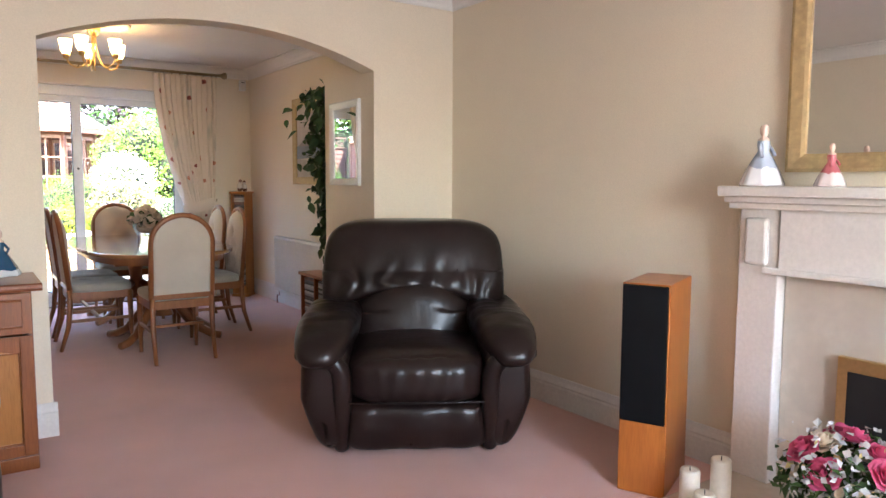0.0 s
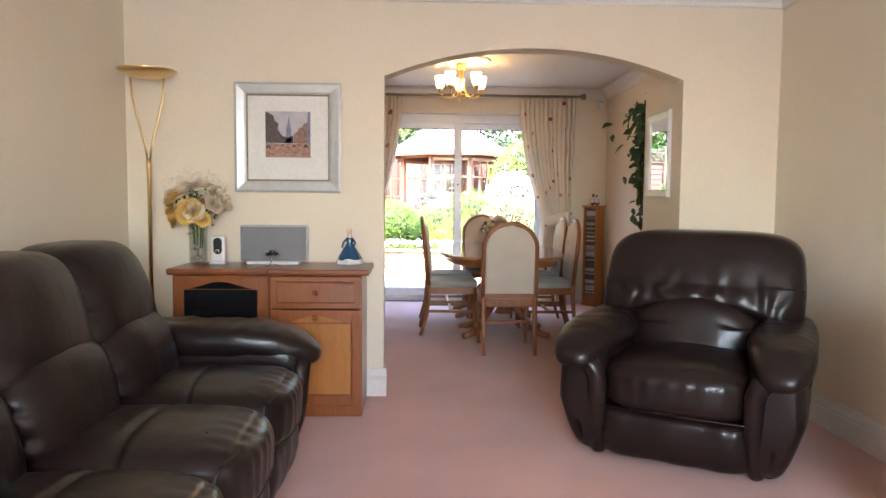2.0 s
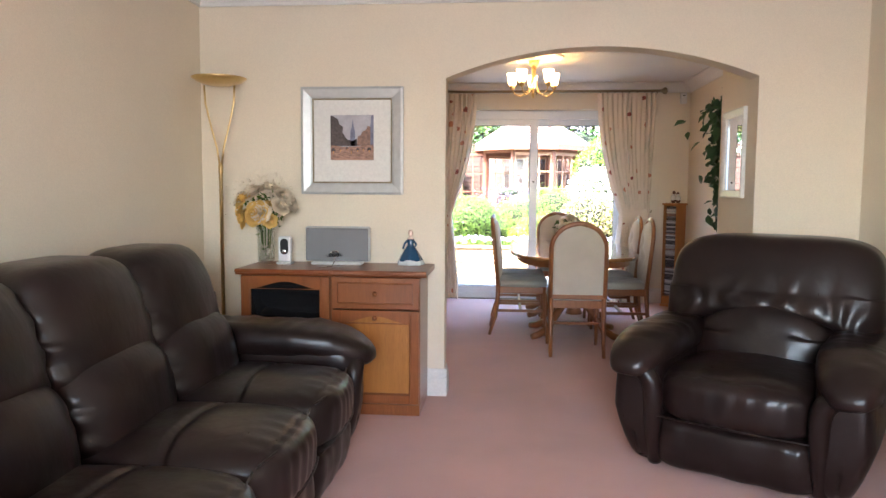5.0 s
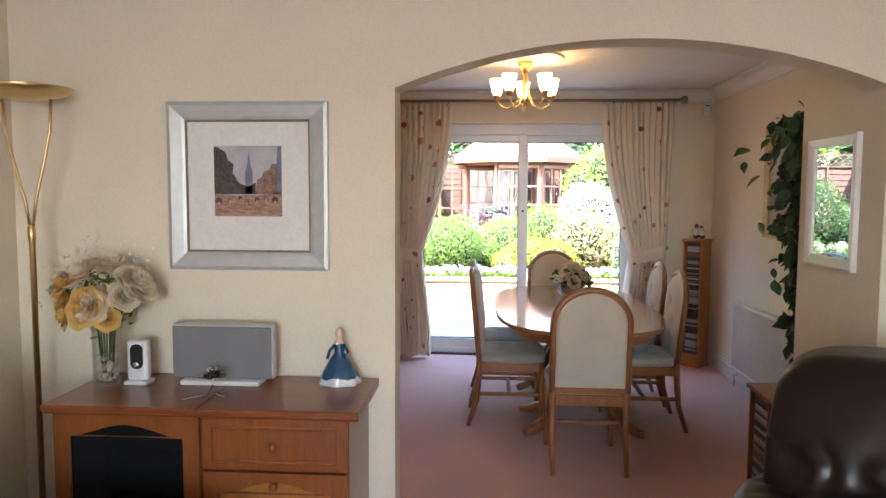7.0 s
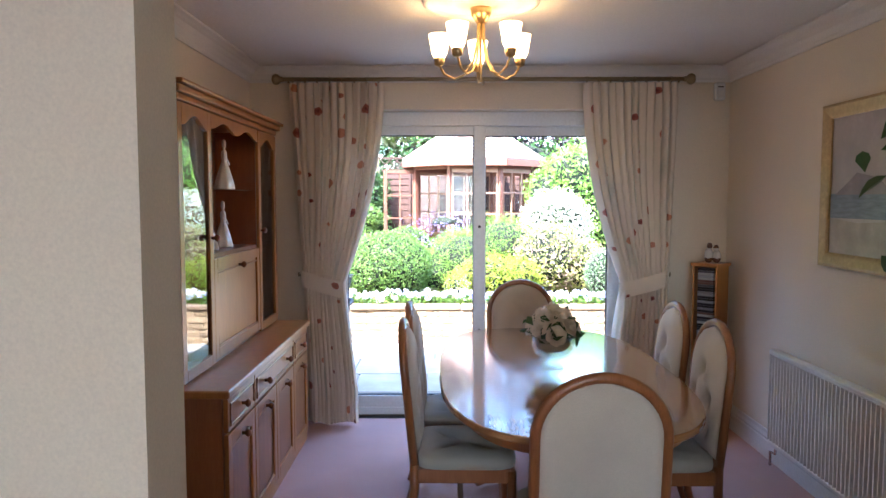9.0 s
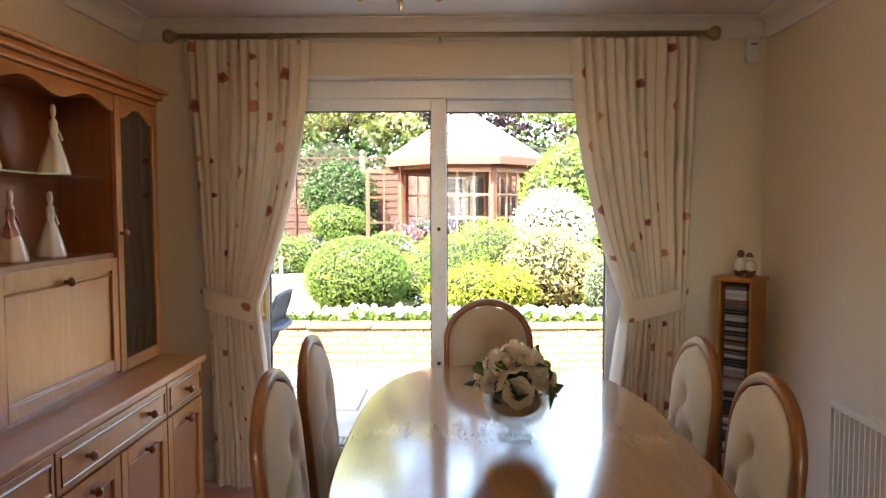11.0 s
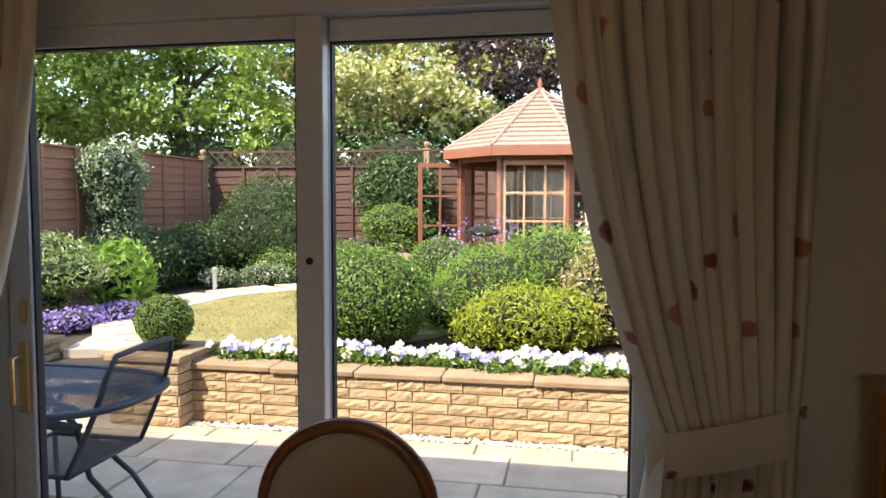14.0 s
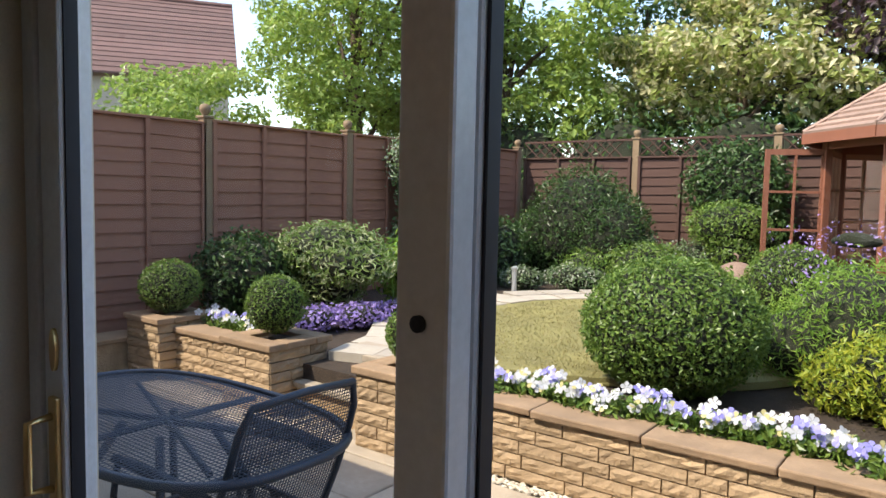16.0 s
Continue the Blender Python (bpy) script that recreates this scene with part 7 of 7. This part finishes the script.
def pansy_meshes(seed, mat):
    g = np.random.default_rng(seed)
    bm = bmesh.new()
    for i in range(7):
        x, y, z = g.uniform(-0.11, 0.11), g.uniform(-0.10, 0.06), g.uniform(0.07, 0.15)
        tilt = Euler((radians(60 + g.uniform(-25, 20)), 0, radians(g.uniform(-50, 50)))).to_matrix()
        for k in range(5):
            a = 2 * math.pi * k / 5 + 0.3
            c0 = tilt @ Vector((0, 0, 0.004))
            pts = []
            for s in (-0.55, -0.2, 0.2, 0.55):
                rr = 0.034 if abs(s) < 0.3 else 0.026
                pts.append(tilt @ Vector((rr * math.cos(a + s), rr * math.sin(a + s), 0.003 * k)))
            bm.faces.new([bm.verts.new(Vector((x, y, z)) + q) for q in [c0] + pts])
    me = bpy.data.meshes.new("blooms")
    bm.to_mesh(me)
    bm.free()
    me.materials.append(mat)
    p, nr = blob_points([(0, 0, 0.05, 0.12, 0.11, 0.07)], 150, g, 0.4, 0.1)
    return me, leaf_cloud(p, nr, 0.05, g, BOX_LEAF, "foliage")


PANS = [pansy_meshes(i, WHITE_PETAL if i < 3 else BLUE_PETAL) for i in range(5)]
for k in range(46):
    x = -0.72 + 0.098 * k
    bl, lv = PANS[(0, 3, 1, 2, 4, 0, 1, 3, 2, 0, 4, 1, 3)[k % 13]]
    blue = bl in (PANS[3][0], PANS[4][0])
    t = thing("pansy", "clump of violet-blue pansies on the wall" if blue else "clump of white pansies on the wall", "flowers", x + rg.uniform(-0.03, 0.03), 10.68 + rg.uniform(-0.05, 0.08), WZ0 + 0.02, rg.uniform(-30, 30), group="pansies along the wall")
    for nm, me in (("blooms", bl), ("foliage", lv)):
        new(nm, me).parent = t
for k in range(6):
    bl, lv = PANS[(0, 3, 1, 4, 2, 3)[k]]
    t = thing("pansy", "clump of pansies on the low side wall", "flowers", -3.52 + 0.14 * k, 10.72 + rg.uniform(-0.03, 0.05), WZ0 + 0.02, rg.uniform(-30, 30), group="pansies on the side wall")
    for nm, me in (("blooms", bl), ("foliage", lv)):
        new(nm, me).parent = t
structure("side_bed", box(-3.62, -2.72, 10.62, 11.1, 0.1, WZ0 + 0.02), SOIL, "dark soil behind the side wall", "flower bed")
structure("flower_bed", box(-0.86, 5.5, 10.62, 11.1, 0.1, WZ0 + 0.02), SOIL, "dark soil of the flower bed", "flower bed")

# stone ball fountain
fo = thing("ball_fountain", "brown drilled stone ball fountain on pebbles", "fountain", -0.55, 15.35, GZ)
part("ball", soft((0, 0, 0.24), (0.26, 0.26, 0.25), 1, 1, 32, 18), TERRA, fo, smooth=True)
part("spout", tube([(0, 0, 0.48), (0.0, 0, 0.56), (-0.04, 0, 0.58)], 0.012, 8), TERRA, fo, smooth=True)
bm = bmesh.new()
for i in range(120):
    a, r = rg.uniform(0, 6.28), rg.uniform(0.2, 0.5)
    bmesh.ops.create_icosphere(bm, subdivisions=1, radius=rg.uniform(0.02, 0.045), matrix=Matrix.Translation((r * math.cos(a), r * math.sin(a), 0.015)))
tagged(part("pebbles", bm, GRAVEL, fo, "pale pebbles round the ball"), kind="stuff")

# bollard lights beside the path
for x, y in ((-2.95, 14.6), (-1.75, 15.5)):
    t = thing("path_light", "small grey garden bollard light", "garden light", x, y, GZ, group="path lights")
    part("post", lathe([(0.03, 0), (0.03, 0.26)], 12), SILVER, t)
    part("cap", lathe([(0.04, 0.26), (0.042, 0.29), (0.001, 0.31)], 12), SILVER, t)


# patio table and chair of steel mesh
def mesh_sheet(corners, nu, nv, r):
    """Woven wire over a four-sided patch given by a function of (u, v)."""
    bm = bmesh.new()
    for i in range(1, nu):
        tube([corners(i / nu, j / 6) for j in range(7)], r, 3, bm)
    for j in range(1, nv):
        tube([corners(i / 6, j / nv) for i in range(7)], r, 3, bm)
    return bm


pt = thing("patio_table", "oval dark steel mesh garden table", "garden table", -0.72, 8.62, 0)
TA, TB = 0.72, 0.42
oval = [(TA * math.copysign(abs(math.cos(a)) ** 0.7, math.cos(a)), TB * math.copysign(abs(math.sin(a)) ** 0.7, math.sin(a)), 0.715) for a in (2 * math.pi * i / 48 for i in range(48))]
part("rim", tube(oval, 0.016, 8, closed=True), METAL_MESH, pt, smooth=True)


def oval_clip(u, v):
    y = (v * 2 - 1) * TB * 0.985
    w = TA * max(0.0, 1 - (abs(y) / TB) ** (2 / 0.7)) ** 0.35
    return Vector(((u * 2 - 1) * w, y, 0.715))


bm = bmesh.new()
for j in range(1, 46):
    v = j / 46
    tube([oval_clip(0, v), oval_clip(1, v)], 0.0022, 3, bm)
for i in range(1, 78):
    x = -TA + 2 * TA * i / 78
    h = TB * max(0.0, 1 - (abs(x) / TA) ** (2 / 0.7)) ** 0.35
    if h > 0.02:
        tube([(x, -h, 0.715), (x, h, 0.715)], 0.0022, 3, bm)
tagged(part("mesh_top", bm, METAL_MESH, pt, "woven steel mesh top"), kind="stuff")
for ang in (30, 90, 150):
    c, s = math.cos(radians(ang)), math.sin(radians(ang))
    part("brace", tube([(-c * 0.62, -s * 0.38, 0.70), (c * 0.62, s * 0.38, 0.70)], 0.012, 6), METAL_MESH, pt)
for sx in (-1, 1):
    for sy in (-1, 1):
        part("leg", tube([(sx * 0.12, sy * 0.1, 0.69), (sx * 0.24, sy * 0.17, 0.5), (sx * 0.28, sy * 0.2, 0.25), (sx * 0.42, sy * 0.3, 0.0)], 0.015, 8), METAL_MESH, pt, smooth=True)


def garden_chair(x, y, rz, label):
    t = thing("garden_chair", label, "garden chair", x, y, 0, rz, group="garden chairs")
    back = lambda u, v: Vector(((u - 0.5) * (0.50 - 0.05 * v), 0.20 + 0.20 * v + 0.02 * math.sin(3 * v), 0.42 + 0.50 * v))
    seat = lambda u, v: Vector(((u - 0.5) * 0.48, -0.26 + 0.46 * v, 0.42 - 0.02 * math.sin(3 * v)))
    pts = [back(0, 0)] + [back(0, v / 6) for v in range(1, 6)] + [back(0.06, 1.0), back(0.5, 1.02), back(0.94, 1.0)] + [back(1, v / 6) for v in range(5, -1, -1)]
    part("back_frame", tube(pts, 0.012, 8), METAL_MESH, t, smooth=True)
    tagged(part("back_mesh", mesh_sheet(back, 40, 42, 0.0018), METAL_MESH, t, "woven steel mesh back"), kind="stuff")
    part("seat_frame", tube([seat(0, 0), seat(1, 0), seat(1, 1), seat(0, 1)], 0.012, 8, closed=True), METAL_MESH, t, smooth=True)
    tagged(part("seat_mesh", mesh_sheet(seat, 36, 34, 0.0018), METAL_MESH, t, "woven steel mesh seat"), kind="stuff")
    for s in (-1, 1):
        part("leg", tube([(s * 0.25, 0.24, 0.62), (s * 0.26, 0.05, 0.64), (s * 0.26, -0.22, 0.63), (s * 0.25, -0.27, 0.5), (s * 0.25, -0.25, 0.0)], 0.012, 8), METAL_MESH, t, smooth=True)
        part("leg", tube([(s * 0.24, -0.05, 0.41), (s * 0.25, 0.15, 0.25), (s * 0.26, 0.34, 0.0)], 0.013, 8), METAL_MESH, t, smooth=True)
        part("arm", tube([(s * 0.26, 0.28, 0.64), (s * 0.27, 0.0, 0.655), (s * 0.27, -0.22, 0.645)], 0.016, 8), METAL_MESH, t, smooth=True)


garden_chair(-0.43, 8.66, -90, "dark steel mesh garden armchair at the table")


# trees behind the fence
def tree(name, label, x, y, height, trunk, blobs, n, size, mat, seed, aspect=0.55):
    t = thing(name, label, "tree", x, y, GZ)
    rgt = random.Random(seed)
    part("trunk", tube([(0, 0, -0.1), (0.06, 0.02, height * 0.3), (-0.05, 0.05, height * 0.6), (0.03, 0, height * 0.85)], [trunk, trunk * 0.8, trunk * 0.5, trunk * 0.15], 10), BARK, t, smooth=True)
    for b in blobs:
        if math.hypot(b[0], b[1]) > 2.2:
            continue
        z0 = height * rgt.uniform(0.25, 0.5)
        part("limb", tube([(0.02, 0.02, z0), (b[0] * 0.45, b[1] * 0.45, z0 + (b[2] - z0) * 0.6), (b[0] * 0.9, b[1] * 0.9, b[2])], [trunk * 0.4, trunk * 0.25, trunk * 0.08], 6), BARK, t, smooth=True)
    g = np.random.default_rng(seed)
    clumps = []
    for bx, by, bz, rx, ry, rz in blobs:
        for i in range(16):
            d = g.normal(0, 1, 3)
            d /= np.linalg.norm(d)
            k = g.uniform(0.55, 1.0)
            s = g.uniform(0.28, 0.5)
            clumps.append((bx + d[0] * rx * k, by + d[1] * ry * k, bz + d[2] * rz * k, rx * s, ry * s, rz * s * 0.7))
    p, nr = blob_points(clumps, n, g, 0.7, 0.12)
    new("crown", leaf_cloud(p, nr * 0.5 + np.array([0, 0, 0.5]), size, g, mat, "crown", 0.6, aspect)).parent = t
    return t


tree("tree", "broad light green tree behind the fence", -6.4, 19.5, 7.0, 0.18, [(0, 0, 3.6, 1.8, 1.6, 1.5), (1.3, 0.3, 2.6, 1.4, 1.3, 1.1), (-1.3, -0.2, 2.8, 1.3, 1.3, 1.2), (0.2, 0, 5.2, 1.5, 1.4, 1.4), (1.6, 0, 4.3, 1.2, 1.2, 1.2), (-1.6, 0.2, 4.7, 1.4, 1.3, 1.2), (0.9, 0, 6.3, 1.3, 1.2, 1.1)], 30000, 0.15, TREE_LEAF, 81)
tree("tree", "variegated cream and green maple tree", -1.9, 20.2, 6.5, 0.16, [(0, 0, 3.9, 1.7, 1.5, 1.2), (1.2, -0.4, 3.3, 1.2, 1.1, 0.9), (-1.3, 0, 3.2, 1.3, 1.2, 1.0), (0.2, 0, 5.2, 1.5, 1.4, 1.1), (2.0, -0.2, 4.2, 1.1, 1.0, 0.9)], 22000, 0.15, VARIEGATED, 82)
tree("tree", "dark purple-leaved tree behind the summerhouse", 1.6, 20.6, 8.0, 0.2, [(0, 0, 4.6, 2.0, 1.8, 1.8), (-1.6, 0, 3.4, 1.3, 1.3, 1.2), (1.2, 0, 3.2, 1.6, 1.4, 1.3), (0, 0, 6.6, 1.8, 1.6, 1.5), (-1.4, 0, 5.4, 1.3, 1.2, 1.2)], 20000, 0.17, PURPLE_LEAF, 83)
tree("tree", "green tree behind the back fence", 5.2, 20.5, 6.5, 0.17, [(0, 0, 3.4, 1.8, 1.6, 1.6), (-1.4, 0, 2.6, 1.3, 1.2, 1.2), (0.6, 0, 5.0, 1.6, 1.5, 1.4)], 14000, 0.15, TREE_LEAF, 84)
tree("tree", "deep green tree beyond the back fence", -4.2, 21.5, 6.0, 0.16, [(0, 0, 2.6, 1.6, 1.4, 1.4), (0.8, 0, 4.0, 1.5, 1.4, 1.3), (1.8, 0, 2.2, 1.4, 1.2, 1.1), (3.4, 0, 2.2, 1.4, 1.2, 1.1)], 15000, 0.15, DEEP_LEAF, 85)
tree("tree", "light green tree beyond the side fence", -8.0, 16.9, 7.0, 0.16, [(0, 0, 2.6, 1.1, 1.3, 1.0), (0.3, 1.4, 3.2, 1.2, 1.2, 1.2), (-0.8, -2.4, 2.35, 1.1, 1.3, 0.85), (0.5, 0.6, 4.6, 1.3, 1.3, 1.3), (0.9, 1.2, 5.9, 1.3, 1.3, 1.2), (0.1, -0.5, 3.9, 1.1, 1.2, 1.2), (0.3, 0.0, 5.6, 1.1, 1.2, 1.1), (-0.4, -4.3, 2.2, 1.1, 1.4, 0.85), (-1.2, -0.2, 3.5, 1.0, 1.1, 1.2), (-1.0, 0.1, 4.8, 1.0, 1.1, 1.2), (-0.6, 0.3, 6.2, 1.1, 1.1, 1.1)], 50000, 0.12, TREE_LEAF, 86)
bush("conifer", "slim dark conifer beyond the side fence", [(0, 0, 1.2, 0.45, 0.45, 1.4), (0, 0, 2.6, 0.28, 0.28, 0.7)], 5000, 0.10, DEEP_LEAF, 87, -9.0, 17.2, GZ, category="conifer", wobble=0.12, aspect=0.25)
bush("hedge", "dark leafy hedge behind the back fence", [(x, 0, 1.3, 1.3, 0.5, 1.4) for x in (-6, -4, -2, 0, 2, 4, 6)], 9000, 0.13, DEEP_LEAF, 88, 0.5, 18.9, GZ, category="hedge", wobble=0.12)

# neighbouring house
nh = thing("neighbour_house", "distant house with brown tiled roof", "house", -24.8, 19.2, 0.32, 57)
part("wall", box(-5.5, 5.5, -3.6, 3.6, 0, 5.1), plain("pale_render", (0.50, 0.44, 0.36), 0.9, vary=0.08, bump=0.2), nh)
part("gable", prism([(-3.6, 5.1), (3.6, 5.1), (0, 8.1)], "x", -5.4, 5.4), plain("gable_brick", (0.36, 0.22, 0.15), 0.9, vary=0.1, bump=0.2), nh)
slope = math.atan2(3.0, 3.6)
for s in (-1, 1):
    for r in range(17):
        u0, u1 = r / 17, (r + 1.15) / 17
        ya, za, yb, zb = s * (4.0 - 4.0 * u0), 4.8 + 3.35 * u0, s * (4.0 - 4.0 * min(1, u1)), 4.8 + 3.35 * min(1, u1)
        bm = prism([(ya, za + 0.07), (ya, za), (yb, zb), (yb, zb + 0.03)], "x", -5.8, 5.8)
        part("tile_course", bm, TILE_ROOF, nh)
part("ridge", tube([(-5.8, 0, 8.2), (5.8, 0, 8.2)], 0.1, 8), TILE_ROOF, nh)
